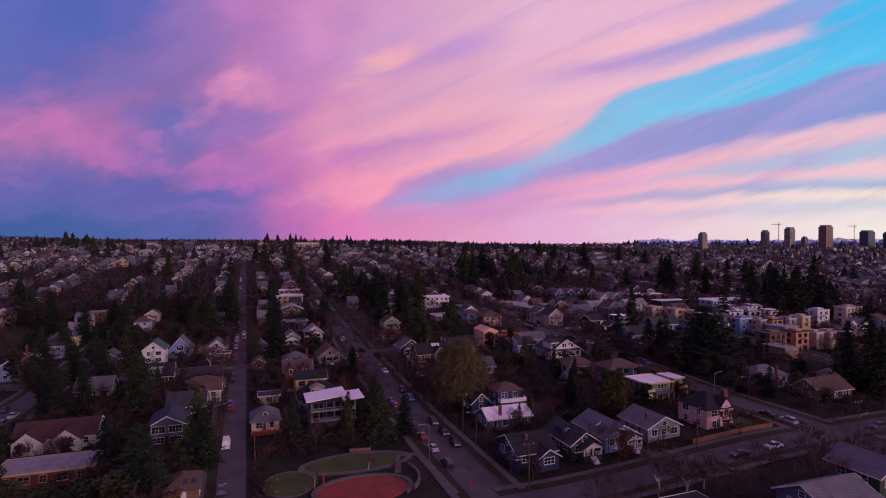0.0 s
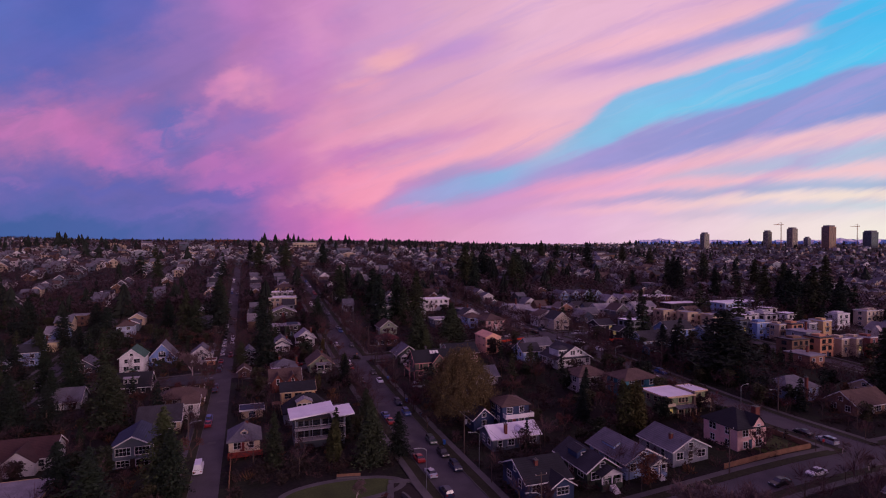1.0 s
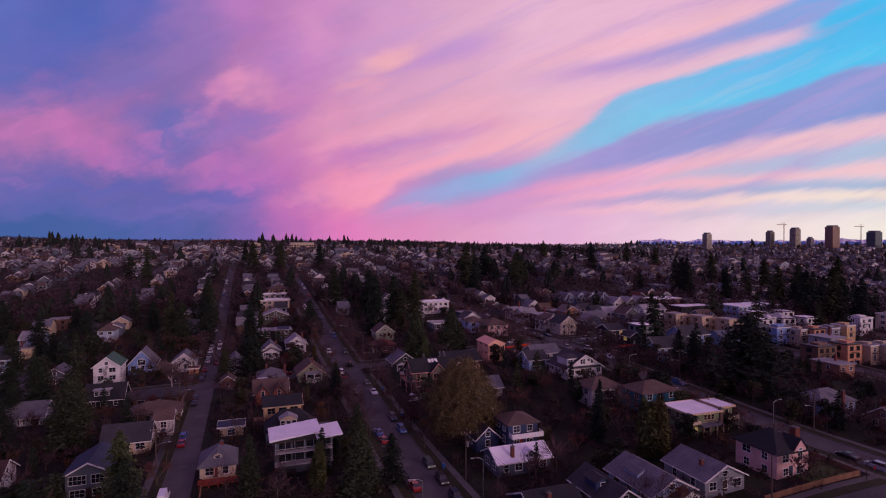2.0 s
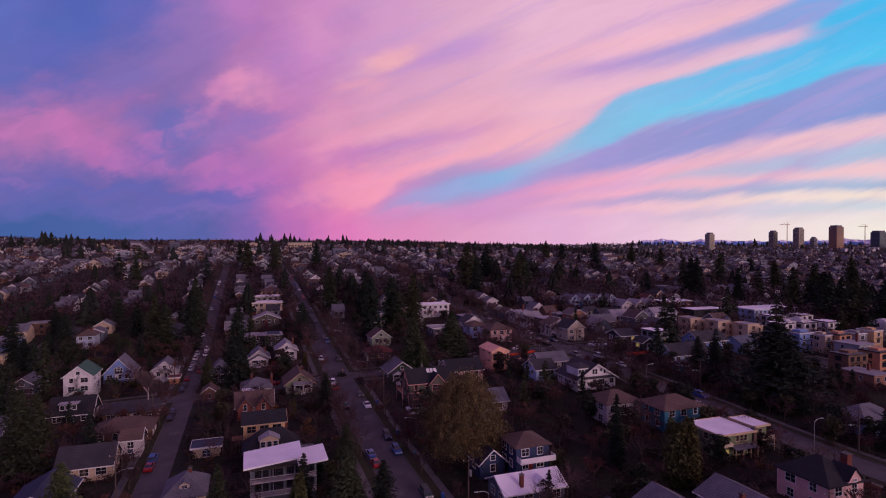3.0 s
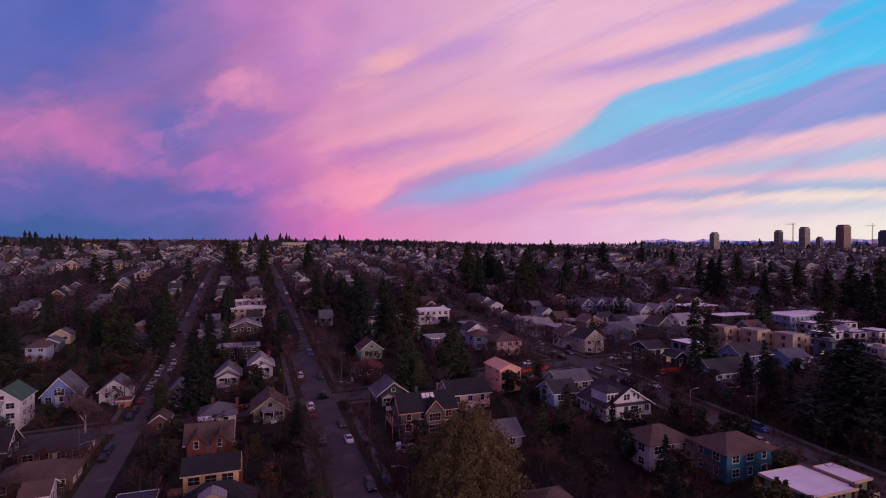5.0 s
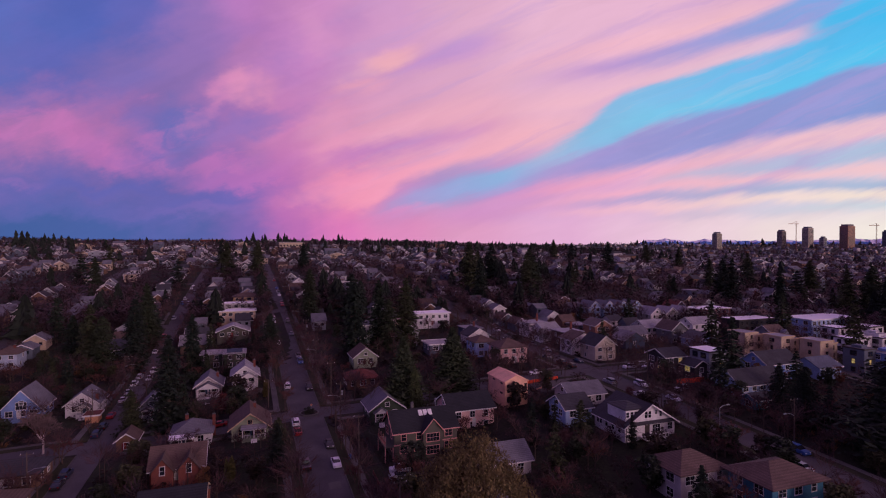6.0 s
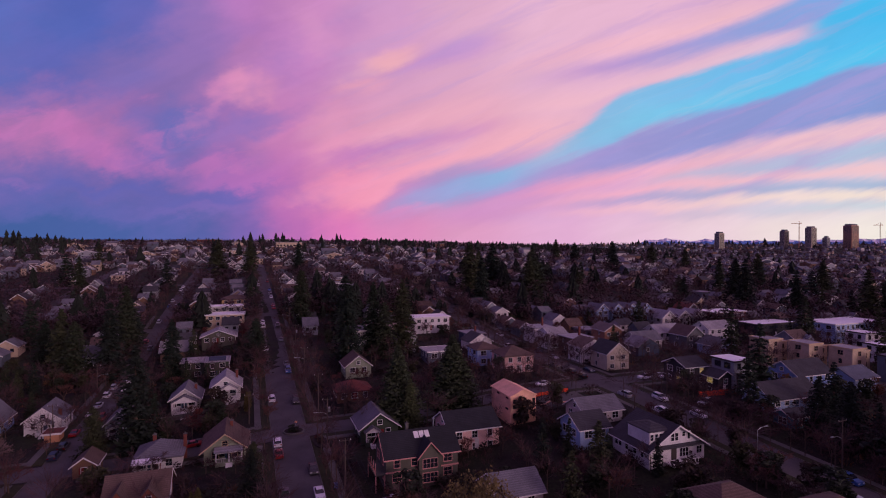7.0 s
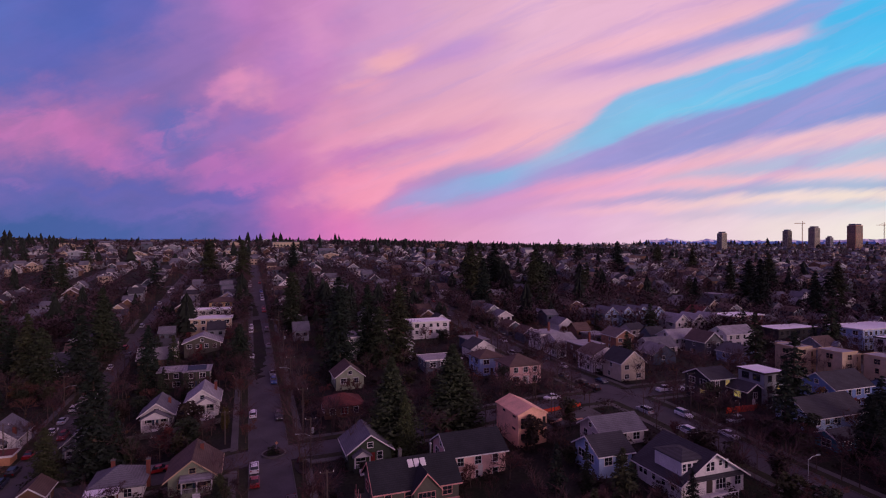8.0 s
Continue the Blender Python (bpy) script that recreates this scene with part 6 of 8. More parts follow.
for x, y, h in ((41.5, 191, 7), (53.5, 186, 8), (42, 250, 8), (40, 285, 9), (90.5, 209.5, 9), (100, 182, 8), (60, 262, 8), (58, 275, 9), (146, 205, 8), (131, 178, 8), (127, 190, 9), (96, 190, 9), (104, 140, 7),
                (129, 151, 8), (80, 160, 8), (-8, 232, 9), (-26, 206, 9), (-36, 226, 9), (41, 320, 9), (54, 310, 9), (133, 275, 9), (146, 290, 10), (128, 240, 7), (150, 240, 7), (68, 145, 6), (90, 128, 6)):
    height_tree("bare%d" % (int(x + y) % 4), x, y, h, 11)

# the large dark conifers that stand over the farther blocks
for x, y, h in ((318.5, 355.4, 30), (345, 283, 31), (336, 290, 29), (321, 260, 28), (309, 236, 31), (363, 535, 29), (214, 420, 30), (170, 421, 34), (200, 452, 31), (303, 385, 16), (-80, 539, 22), (-10, 361, 24), (16, 555, 30),
                (39, 533, 30), (77, 568, 26), (79.4, 351, 25), (358, 591, 25), (360, 631, 27), (426, 555, 26), (438, 522, 25), (423, 429, 26), (447, 393, 24), (492, 359, 31), (377, 350, 22), (-60, 490, 25), (-13, 501, 22), (64, 391, 22), (-82, 637, 22),
                (217, 319, 14), (350, 270, 24), (362, 296, 27), (300, 246, 22), (222, 428, 25), (180, 430, 28), (327, 362, 24), (332, 246, 24), (315, 225, 26), (10, 346, 11)):
    if all(math.hypot(x - a, y - b) > 5 for a, b in PLACED):
        height_tree(("fir%d" if h > 23 else "midfir%d") % (int(x + y) % 2), x, y, h, 20, 1.15 + 0.5 * ((x * 7 + y * 3) % 10) / 10)

for x, y, h in ((-60, 205, 12), (-61, 222, 9), (-62, 243, 14), (-60, 262, 12), (-62, 286, 16), (-61, 309, 14), (-76, 236, 10), (-77, 262, 14), (-78, 292, 16), (-77, 320, 18), (-62, 335, 17), (-79, 215, 9), (-84, 250, 12), (-90, 285, 13), (-70, 350, 16), (-52, 300, 12)):
    if all(math.hypot(x - a, y - b) > 3 for a, b in PLACED):
        height_tree("ever%d" % (int(x + y) % 2) if h < 13 else "cedar%d" % (int(x + y) % 2), x, y, h, 8 if h < 13 else 17, 0.8 if h < 13 else 1.1)
# bare trees on the verges, their crowns over the streets
for k, y in enumerate(range(148, 345, 8)):
    for s, sd in ((47, -1), (47, 1), (-3.4, -1)):
        if (k * 7 + (s > 0) * 3 + sd) % 5 < 2 and not 228 < y < 252 and not (s == 47 and sd < 0 and 160 < y < 182):
            height_tree("bare%d" % (k % 4), s + sd * (HALF[s] + 1.1), y + (k * 37 % 10) * 0.4, 5.5 + (k * 13 % 7) * 0.5, 11, 1.1)

# dense garden trees along the east street and behind the middle block
for x0, x1, y0, y1, n, kinds in ((126, 134.5, 128, 205, 30, ("bare", "ever", "bare", "ever", "bare")), (145.5, 158, 126, 206, 34, ("ever", "bare", "bare", "ever", "midfir")), (84, 113, 168, 204, 22, ("ever", "bare", "ever", "midfir")),
                                 (78, 112, 124, 160, 26, ("ever", "bare", "ever", "bare")), (56, 66, 170, 203, 9, ("ever", "bare")), (3, 38, 243, 272, 12, ("ever", "bare")), (8, 38, 286, 345, 16, ("ever", "midfir", "bare")),
                                 (-62, -12, 232, 262, 16, ("ever", "bare", "midfir")), (-60, -10, 284, 340, 26, ("ever", "bare", "midfir", "bare")), (56, 135, 246, 335, 40, ("bare", "ever", "bare", "bare")), (150, 210, 180, 205, 12, ("ever", "bare")),
                                 (-62, -10, 124, 182, 26, ("ever", "bare", "ever")), (180, 330, 110, 165, 34, ("ever", "bare", "midfir")), (3, 36, 192, 234, 12, ("ever", "bare")), (-60, -10, 186, 222, 14, ("ever", "bare", "midfir"))):
    dense = random.Random(int(x0 * 3 + y0))
    for _ in range(n):
        x, y, k = dense.uniform(x0, x1), dense.uniform(y0, y1), dense.choice(kinds)
        if free(x, y, 0.5, 0.7) and all(math.hypot(x - a, y - b) > 2.4 for a, b in PLACED) and not any(abs(x - s) < HALF.get(s, 3.8) + 1.4 for s in STREETS_NS) and not any(abs(y - s) < 6.5 for s in STREETS_EW):
            height_tree(k + str(dense.randrange(2)), x, y, dense.uniform(3.5, 7.5) if k == "ever" else dense.uniform(5, 9) if k == "bare" else dense.uniform(6, 12), {"ever": 8, "bare": 11, "midfir": 20}[k], dense.uniform(0.9, 1.3))

# a screen of trees of all kinds between the houses
CENSUS = {"bare": 0, "con": 0, "ever": 0, "rust": 0}
for _ in range(3000):
    x, y = rnd.uniform(-140, 420), rnd.uniform(105, 430)
    dist = math.hypot(x, y)
    if not in_view(x, y, 4) or any(abs(x - s) < 8 for s in STREETS_NS) or any(abs(y - s) < 8 for s in STREETS_EW):
        continue
    if PARK[0] - 3 < x < PARK[1] + 3 and PARK[2] - 5 < y < PARK[3] + 3:
        continue
    if not free(x, y, 0.5, 0.8) or any(math.hypot(x - a, y - b) < 3.6 for a, b in PLACED):
        continue
    q = rnd.random()
    if q < 0.55:
        if CENSUS["bare"] > 60:
            continue
        CENSUS["bare"] += 1
        kind, s = rnd.choice(("bare0", "bare1", "bare2", "bare3")), rnd.uniform(0.55, 0.95)
    elif q < 0.80:
        if CENSUS["con"] > 80 or (dist < 250 and rnd.random() < 0.4) or (30 < x < 135 and 200 < y < 335):
            continue
        CENSUS["con"] += 1
        kind, s = rnd.choice(("midfir0", "midfir1")), rnd.uniform(0.4, 1.1) if dist > 250 else rnd.uniform(0.3, 0.6)
    elif q < 0.94:
        if CENSUS["ever"] > 110:
            continue
        CENSUS["ever"] += 1
        kind, s = rnd.choice(("ever0", "ever1")), rnd.uniform(0.5, 1.0)
    else:
        if CENSUS["rust"] > 50:
            continue
        CENSUS["rust"] += 1
        kind, s = "rust0", rnd.uniform(0.5, 0.9)
    PLACED.append((x, y))
    tree(kind, x, y, s, rz=rnd.uniform(0, 360))

# more bare crowns than one could count, between and over the gardens
tw, tk = Geo(), Geo()
done = 0
while done < 2000:
    x, y = rnd.uniform(-130, 400), rnd.uniform(102, 470)
    if done % 6 == 0:  # trees along the kerbs, their crowns over the street
        s = rnd.choice((-3.4, 47, 47, 140, 140))
        x, y = s + rnd.choice((-1, 1)) * (HALF[s] + rnd.uniform(1.2, 2.6)), rnd.uniform(170, 640)
        if any(abs(y - c) < 9 for c in STREETS_EW) or (s < 0 and y < 230):
            continue
    elif done % 23 == 1:
        x, y = rnd.uniform(60, 330), 241 + rnd.choice((-1, 1)) * rnd.uniform(6, 8)
        if any(abs(x - s) < 9 for s in STREETS_NS):
            continue
    elif done % 15 == 4:
        x, y = rnd.uniform(58, 190), rnd.uniform(70, 91)
        if not free(x, y, 0.3, 0.3) or abs(x - 140) < 8:
            continue
    elif not in_view(x, y, 4) or any(abs(x - s) < 5.8 for s in STREETS_NS) or any(abs(y - s) < 5 for s in STREETS_EW) or not free(x, y, 0.3, 0.3):
        continue
    if PARK[0] - 3 < x < PARK[1] + 3 and PARK[2] - 5 < y < PARK[3] + 3:
        continue
    done += 1
    z, h = ground_z(x, y), rnd.uniform(9.0, 13.0) if done % 6 == 1 or done % 23 == 2 else rnd.uniform(3.0, 9.0) if rnd.random() < 0.75 else rnd.uniform(7, 12)
    tk.tube((x, y, z - 0.5), (x, y, z + h * 0.45), 0.13, 0.08, 4)
    c = Vector((x, y, z + h * 0.3))
    for i in range(8):
        a, e = rnd.uniform(0, 6.28), rnd.uniform(0.35, 1.3)
        d = Vector((math.cos(a) * math.cos(e), math.sin(a) * math.cos(e), math.sin(e)))
        p = c + d * h * rnd.uniform(0.3, 0.45)
        if i % 3 == 0:
            tk.tube(c + Vector((0, 0, rnd.uniform(-0.05, 0.15) * h)), p, 0.06, 0.03, 3, cap=False)
        for j in range(18):
            t = (d + Vector((rnd.gauss(0, 0.55), rnd.gauss(0, 0.55), rnd.gauss(0.0, 0.45)))).normalized()
            s0 = c.lerp(p, rnd.uniform(0.4, 1.0))
            q = s0 + t * h * rnd.uniform(0.15, 0.34)
            o = t.cross(Vector((rnd.gauss(0, 1), rnd.gauss(0, 1), rnd.gauss(0, 1)))).normalized() * rnd.uniform(0.022, 0.046)
            m = s0.lerp(q, 0.45)
            tw.face((s0, m + o, q, m - o), i % 2)
ob = thing("thicket", pose(0, 0, 0), "countless leafless garden trees and bushes", "trees")
ob["kind"] = "stuff"
M["twig_grey"] = material("grey_winter_twigs", lin(74, 58, 61), 0.9, (2, 0.3), (0.1, 0.35))
M["twig_red"] = material("russet_winter_twigs", lin(84, 58, 59), 0.9, (2, 0.3), (0.08, 0.35))
tagged(part("twigs", tw, [M["twig_grey"], M["twig_red"]], ob), kind="stuff")
tagged(part("stems", tk, M["bark"], ob), kind="stuff")

# woods and gardens farther off
fv, ff, tv, tf = [], [], [], []


def far_conifer(x, y, z, h, r, tiers=4, tips=9):
    """Ragged skirts of branches, one over the other."""
    for q in range(tiers):
        f = q / tiers
        z0, z1 = z + h * (0.04 + 0.84 * f), z + h * min(1.0, 0.16 + 0.84 * f + 1.0 / tiers)
        rr = r * (1.0 - 0.84 * f) * rnd.uniform(0.8, 1.2)
        n, a0 = len(fv), rnd.uniform(0, 6.28)
        fv.append((x + rnd.uniform(-0.3, 0.3), y, z1))
        for k in range(tips):
            o = rr * (rnd.uniform(0.85, 1.2) if k % 2 else rnd.uniform(0.45, 0.7))
            fv.append((x + math.cos(a0 + k * 6.2832 / tips) * o, y + math.sin(a0 + k * 6.2832 / tips) * o, z0 + rnd.uniform(-0.05, 0.06) * h))
        for k in range(tips):
            ff.append((n, n + 1 + k, n + 1 + (k + 1) % tips))


for n_ in range(13300):
    dist = 385 + 2000 * rnd.random() ** 1.75
    a = radians(rnd.uniform(-22, 62))
    crest = n_ > 10300
    if crest and n_ % 3:
        dist, a = rnd.uniform(930, 1300), radians(rnd.uniform(-18, 40) if n_ % 2 else rnd.uniform(15, 37))
    elif crest:
        dist, a = (rnd.uniform(1750, 2400), radians(rnd.uniform(-22, 0))) if n_ % 2 else (rnd.uniform(2300, 2800), radians(rnd.uniform(34, 62)))
    x, y = math.sin(a) * dist, math.cos(a) * dist
    if dist < 650 and (any(abs(x - s) < 6 for s in (-3.4, 47, 140)) or not free(x, y, 0.3, 0.0)):
        continue
    z = ground_z(x, y)
    clump = noise.noise((x * 0.006, y * 0.006, 3.0))
    if rnd.random() < (0.36 + 0.75 * clump if crest else (0.08 if dist < 650 else 0.14) + 0.42 * clump):
        h = rnd.uniform(5, 11) if rnd.random() < 0.72 else rnd.uniform(11, 21)
        if dist > 900 and not crest:
            h *= 0.8
        elif crest:
            h *= 0.85 + 1.2 * max(0.0, clump)
            if dist > 1500 and x < 0:
                h = rnd.uniform(5, 11)
                far_conifer(x, y, z, h, h * rnd.uniform(0.5, 0.8), 3, 11)
                continue
            if dist < 1500 and math.degrees(a) > 12:
                h = rnd.uniform(7, 15) + 11 * max(0.0, clump + 0.1) * rnd.random()
        far_conifer(x, y, z, h, h * rnd.uniform(0.22, 0.40) + 1.0, 9 if dist < 650 else 5, 17 if dist < 650 else 9)
        continue
    h = rnd.uniform(6, 12)
    r = h * 0.52
    k = 2.0 if dist < 700 else 1.0
    for i in range(int(30 * k)):
        q = rnd.random() ** 0.8
        o, zz = r * math.sin(math.pi * (0.15 + 0.8 * q)) * rnd.uniform(0.4, 1.1), z + h * (0.2 + 0.8 * q)
        b = rnd.uniform(0, 6.28)
        c = Vector((x + math.cos(b) * o, y + math.sin(b) * o, zz))
        s = 2.3 / math.sqrt(k)
        t = Vector((math.cos(b), math.sin(b), rnd.uniform(-0.2, 1.0)))
        u = Vector((-math.sin(b), math.cos(b), rnd.uniform(-0.3, 0.3)))
        n = len(tv)
        tv.extend((tuple(c - t * s * 0.5), tuple(c + u * s * 0.2), tuple(c + t * s * 0.6), tuple(c - u * s * 0.2)))
        tf.append((n, n + 1, n + 2, n + 3))
M["twig_far"] = material("dim_far_twigs", lin(76, 56, 60), 0.9, (0.5, 0.3), (0.03, 0.4))
ob = thing("far_woods", pose(0, 0, 0), "distant dark conifers and brown bare trees over the hillside", "woods")
ob["kind"] = "stuff"
tagged(new("conifers", crown_mesh("conifers", fv, ff, M["needle_far"])), kind="stuff").parent = ob
tagged(new("bare_trees", crown_mesh("bare_trees", tv, tf, M["twig_far"])), kind="stuff").parent = ob

# low shrubs and hedges in the gardens
sv_, sf_ = {"leaf": [], "twig": [], "rust": []}, {"leaf": [], "twig": [], "rust": []}


def bush(x, y, k, r, h):
    """Leaf sprays, or upright bare shoots, in a low mound."""
    z, near = ground_z(x, y), math.hypot(x - 30, y - 90) < 190
    v0 = len(sv_[k])
    if k == "leaf":
        n = 44 if near else 16
        pts = []
        for i in range(n):
            d = Vector((rnd.gauss(0, 1), rnd.gauss(0, 1), abs(rnd.gauss(0, 1)))).normalized() * rnd.uniform(0.6, 1.05)
            pts.append((Vector((x + d.x * r, y + d.y * r, z + 0.1 + d.z * h)), rnd.uniform(0.8, 1.4)))
        v, f = cards(pts, 0.48 if near else 0.8, rnd)
        sv_[k] += v
        sf_[k] += [tuple(i + v0 for i in q) for q in f]
        return
    for i in range(42 if near else 22):
        a = rnd.uniform(0, 6.28)
        t = Vector((math.cos(a) * 0.7, math.sin(a) * 0.7, rnd.uniform(0.3, 1.4))).normalized()
        o = r * math.sqrt(rnd.random()) * 0.6
        p = Vector((x + math.cos(a) * o, y + math.sin(a) * o, z + rnd.uniform(0, 0.35) * h))
        q = p + t * h * rnd.uniform(0.4, 0.75)
        w = t.cross(Vector((rnd.gauss(0, 1), rnd.gauss(0, 1), rnd.gauss(0, 1)))).normalized() * (rnd.uniform(0.02, 0.045) if k == "twig" else rnd.uniform(0.05, 0.09))
        m, n = p.lerp(q, 0.55), len(sv_[k])
        sv_[k] += [tuple(p), tuple(m + w), tuple(q), tuple(m - w)]
        sf_[k].append((n, n + 1, n + 2, n + 3))


def open_ground(x, y, pad=0.4):
    if any(abs(x - s) < 8.6 for s in STREETS_NS if s != -3.4) or any(abs(y - s) < 8.2 for s in STREETS_EW) or -10.4 < x < 1.0:
        return False
    if PARK[0] < x < PARK[1] and PARK[2] - 5 < y < PARK[3] - 1:
        return False
    return free(x, y, 0.2, pad)


for _ in range(11500):
    x, y = rnd.uniform(-110, 330), rnd.uniform(100, 400)
    if in_view(x, y, 4) and open_ground(x, y):
        bush(x, y, rnd.choices(("leaf", "twig", "rust"), (0.55, 0.39, 0.06))[0], rnd.uniform(0.6, 1.9), rnd.uniform(0.7, 3.0))
# planting along the house walls
for hx, hy, hw, hd in HOUSES:
    if not (100 < hy < 330 and -70 < hx < 260):
        continue
    for side in ((0, -1), (-1, 0) if hx > 38 else (1, 0)):
        span = hw if side[1] else hd
        for _ in range(int(span * 1.1)):
            u = rnd.uniform(-span, span)
            x = hx + (u if side[1] else side[0] * (hw + rnd.uniform(0.9, 2.0)))
            y = hy + (side[1] * (hd + rnd.uniform(0.9, 2.2)) if side[1] else u)
            if abs(u) > 1.2 and open_ground(x, y, 0.1):
                bush(x, y, rnd.choices(("leaf", "twig"), (0.75, 0.25))[0], rnd.uniform(0.6, 1.3), rnd.uniform(0.8, 2.2))
# hedges between the gardens, and the dense belt north of the park
for _ in range(150):
    x, y = rnd.uniform(-60, 150), rnd.uniform(110, 300)
    dx, dy = rnd.choice(((1, 0), (0, 1)))
    h = rnd.uniform(1.2, 2.6)
    for k in range(rnd.randrange(5, 13)):
        if open_ground(x + dx * k * 1.1, y + dy * k * 1.1, 0.2):
            bush(x + dx * k * 1.1, y + dy * k * 1.1, "leaf", 0.9, h * rnd.uniform(0.85, 1.15))
for k in range(60):
    bush(rnd.uniform(5, 39), rnd.uniform(137.5, 146), "leaf", rnd.uniform(1.0, 2.0), rnd.uniform(1.6, 4.2))
for k in range(26):
    bush(rnd.uniform(1.2, 4.4), rnd.uniform(106, 137), rnd.choice(("leaf", "twig")), rnd.uniform(0.6, 1.2), rnd.uniform(0.8, 2.6))
ob = thing("undergrowth", pose(0, 0, 0), "winter shrubs and hedges filling the gardens", "shrubs")
ob["kind"] = "stuff"
for k in sv_:
    tagged(new("shrubs", crown_mesh("shrubs", sv_[k], sf_[k], M[k])), kind="stuff").parent = ob


# ---------------------------------------------------------------- distance: towers, cranes, mountains
def tower(x, y, w, d, z1, wall, label, rz=2, rows=18, crown=True):
    z = ground_z(x, y)
    w, d = 0.8 * w, 0.8 * d
    h = z1 - z
    ob = thing("tower", pose(x, y, z, 0, 0, rz), label, "tower", "distant towers")
    g = Geo()
    g.box(-w / 2, w / 2, -d / 2, d / 2, -5, h)
    part("wall", g, M[wall], ob)
    for k in range(rows):
        zc = h * (k + 0.7) / (rows + 0.6)
        for fc, span in (("S", w), ("W", d), ("E", d)):
            g = Geo()
            g.box(-span / 2 + 1, span / 2 - 1, -0.25, 0.1, -h / rows * 0.30, h / rows * 0.30)
            m = {"S": pose(0, -d / 2, zc), "E": pose(w / 2, 0, zc, 0, 0, 90), "W": pose(-w / 2, 0, zc, 0, 0, -90)}[fc]
            part("window_band", g, M["tower_glass"], ob, m=m)
    if crown:
        g = Geo()
        g.box(-w / 2 + 3, w / 2 - 3, -d / 2 + 3, d / 2 - 3, h, h + 5)
        part("roof_house", g, M["r_grey"], ob)
    return ob


tower(1460, 1454, 27, 24, 82, "cream", "pale concrete apartment tower on the skyline", rows=16)
tower(1784, 1486, 26, 24, 92, "tan", "dark glass tower on the skyline", rows=20)
tower(1812, 1412, 32, 28, 101, "cream", "grey glass tower on the skyline", rows=22)
tower(1910, 1430, 20, 20, 69, "pale", "short brown tower on the skyline", rows=12)
tower(1793, 1270, 42, 32, 104, "orange", "broad dark bronze office tower on the skyline", rows=22)
tower(1975, 1258, 46, 34, 88, "slate", "dark slate tower on the skyline", rows=18)
tower(2104, 1265, 44, 34, 84, "slate", "dark slate tower on the skyline", rows=16)


def crane(x, y, z1, jib, rz):
    z = ground_z(x, y)
    ob = thing("tower_crane", pose(x, y, z, 0, 0, rz), "thin orange tower crane beside the skyline towers", "crane", "cranes")
    g = Geo()
    for a, b in ((-1, -1), (1, -1), (1, 1), (-1, 1)):
        g.tube((a, b, 0), (a, b, z1 - z), 0.35, 0.35, 4)
    part("mast", g, M["orange"], ob)
    g = Geo()
    g.tube((-jib * 0.35, 0, z1 - z), (jib, 0, z1 - z), 0.9, 0.7, 4)
    g.tube((0, 0, z1 - z), (0, 0, z1 - z + 8), 0.8, 0.5, 4)
    g.tube((0, 0, z1 - z + 8), (jib * 0.7, 0, z1 - z), 0.3, 0.3, 3)
    g.tube((0, 0, z1 - z + 8), (-jib * 0.3, 0, z1 - z), 0.3, 0.3, 3)
    part("jib", g, M["orange"], ob)


crane(1775, 1425, 116, 26, 160)
crane(1960, 1290, 108, 24, 160)

# snowy range on the horizon
rng = Geo()
# the blue of the distance haze is put into the rock colour
M["hazy_rock"] = material("haze_blue_mountains", lin(104, 144, 206), 0.95, (0.004, 0.1), (0.0015, 0.12))
M["snow"] = material("far_snow", lin(236, 232, 244), 0.9, (0.01, 0.12), (0.004, 0.1))
PEAKS = ((39.6, 34, 1.0), (41.2, 44, 0.7), (42.3, 30, 0.8), (44.6, 40, 0.9), (46.4, 30, 1.1), (48.8, 24, 1.3), (51.2, 26, 1.0), (53.4, 30, 1.2), (55.6, 38, 1.0), (57.6, 34, 1.3), (59.5, 24, 1.5))
FAR = 3900


def range_height(az, depth):
    """Height of the range at one bearing: broad shoulders, sharp peaks."""
    h = 52 + 6 * noise.fractal((az * 0.6, 3.1 + depth, 0), 1.0, 2.0, 5) + 3 * noise.fractal((az * 2.6, 9.1, depth), 1.0, 2.0, 4)
    h += sum(0.55 * k * math.exp(-abs((az - c) / w) ** 1.25) for c, k, w in PEAKS)
    return max(4.0, h * sstep(36.0, 40.0, az))


AZ = [30 + 40 * i / 460 for i in range(461)]
for a0, a1 in zip(AZ, AZ[1:]):
    s0, s1 = (math.sin(radians(a0)) * FAR, math.cos(radians(a0)) * FAR), (math.sin(radians(a1)) * FAR, math.cos(radians(a1)) * FAR)
    h0, h1 = range_height(a0, 0.0), range_height(a1, 0.0)
    LEVELS = (0.0, 0.45, 0.66, 0.82, 0.93, 1.0)
    for lo, hi in zip(LEVELS, LEVELS[1:]):
        P = lambda q, h, f, a: (q[0] * (0.96 + 0.04 * f + 0.006 * noise.noise((a * 3.0, f * 4.0, 1.0))), q[1] * (0.96 + 0.04 * f + 0.006 * noise.noise((a * 3.0, f * 4.0, 1.0))), h * f)
        snowy = (h0 + h1) * 0.5 * (lo + hi) * 0.5 + 16 * noise.noise((a0 * 2.2, lo * 5.0, 7.0)) > 58
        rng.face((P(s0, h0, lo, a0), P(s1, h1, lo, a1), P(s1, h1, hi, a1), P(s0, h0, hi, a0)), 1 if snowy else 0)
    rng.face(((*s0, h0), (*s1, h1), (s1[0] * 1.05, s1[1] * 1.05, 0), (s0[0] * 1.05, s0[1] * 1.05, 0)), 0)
tagged(part("mountain_range", rng, [M["hazy_rock"], M["snow"]]), "mountain range with snowy crests on the horizon, its rock coloured with blue haze", "mountains", kind="structure")
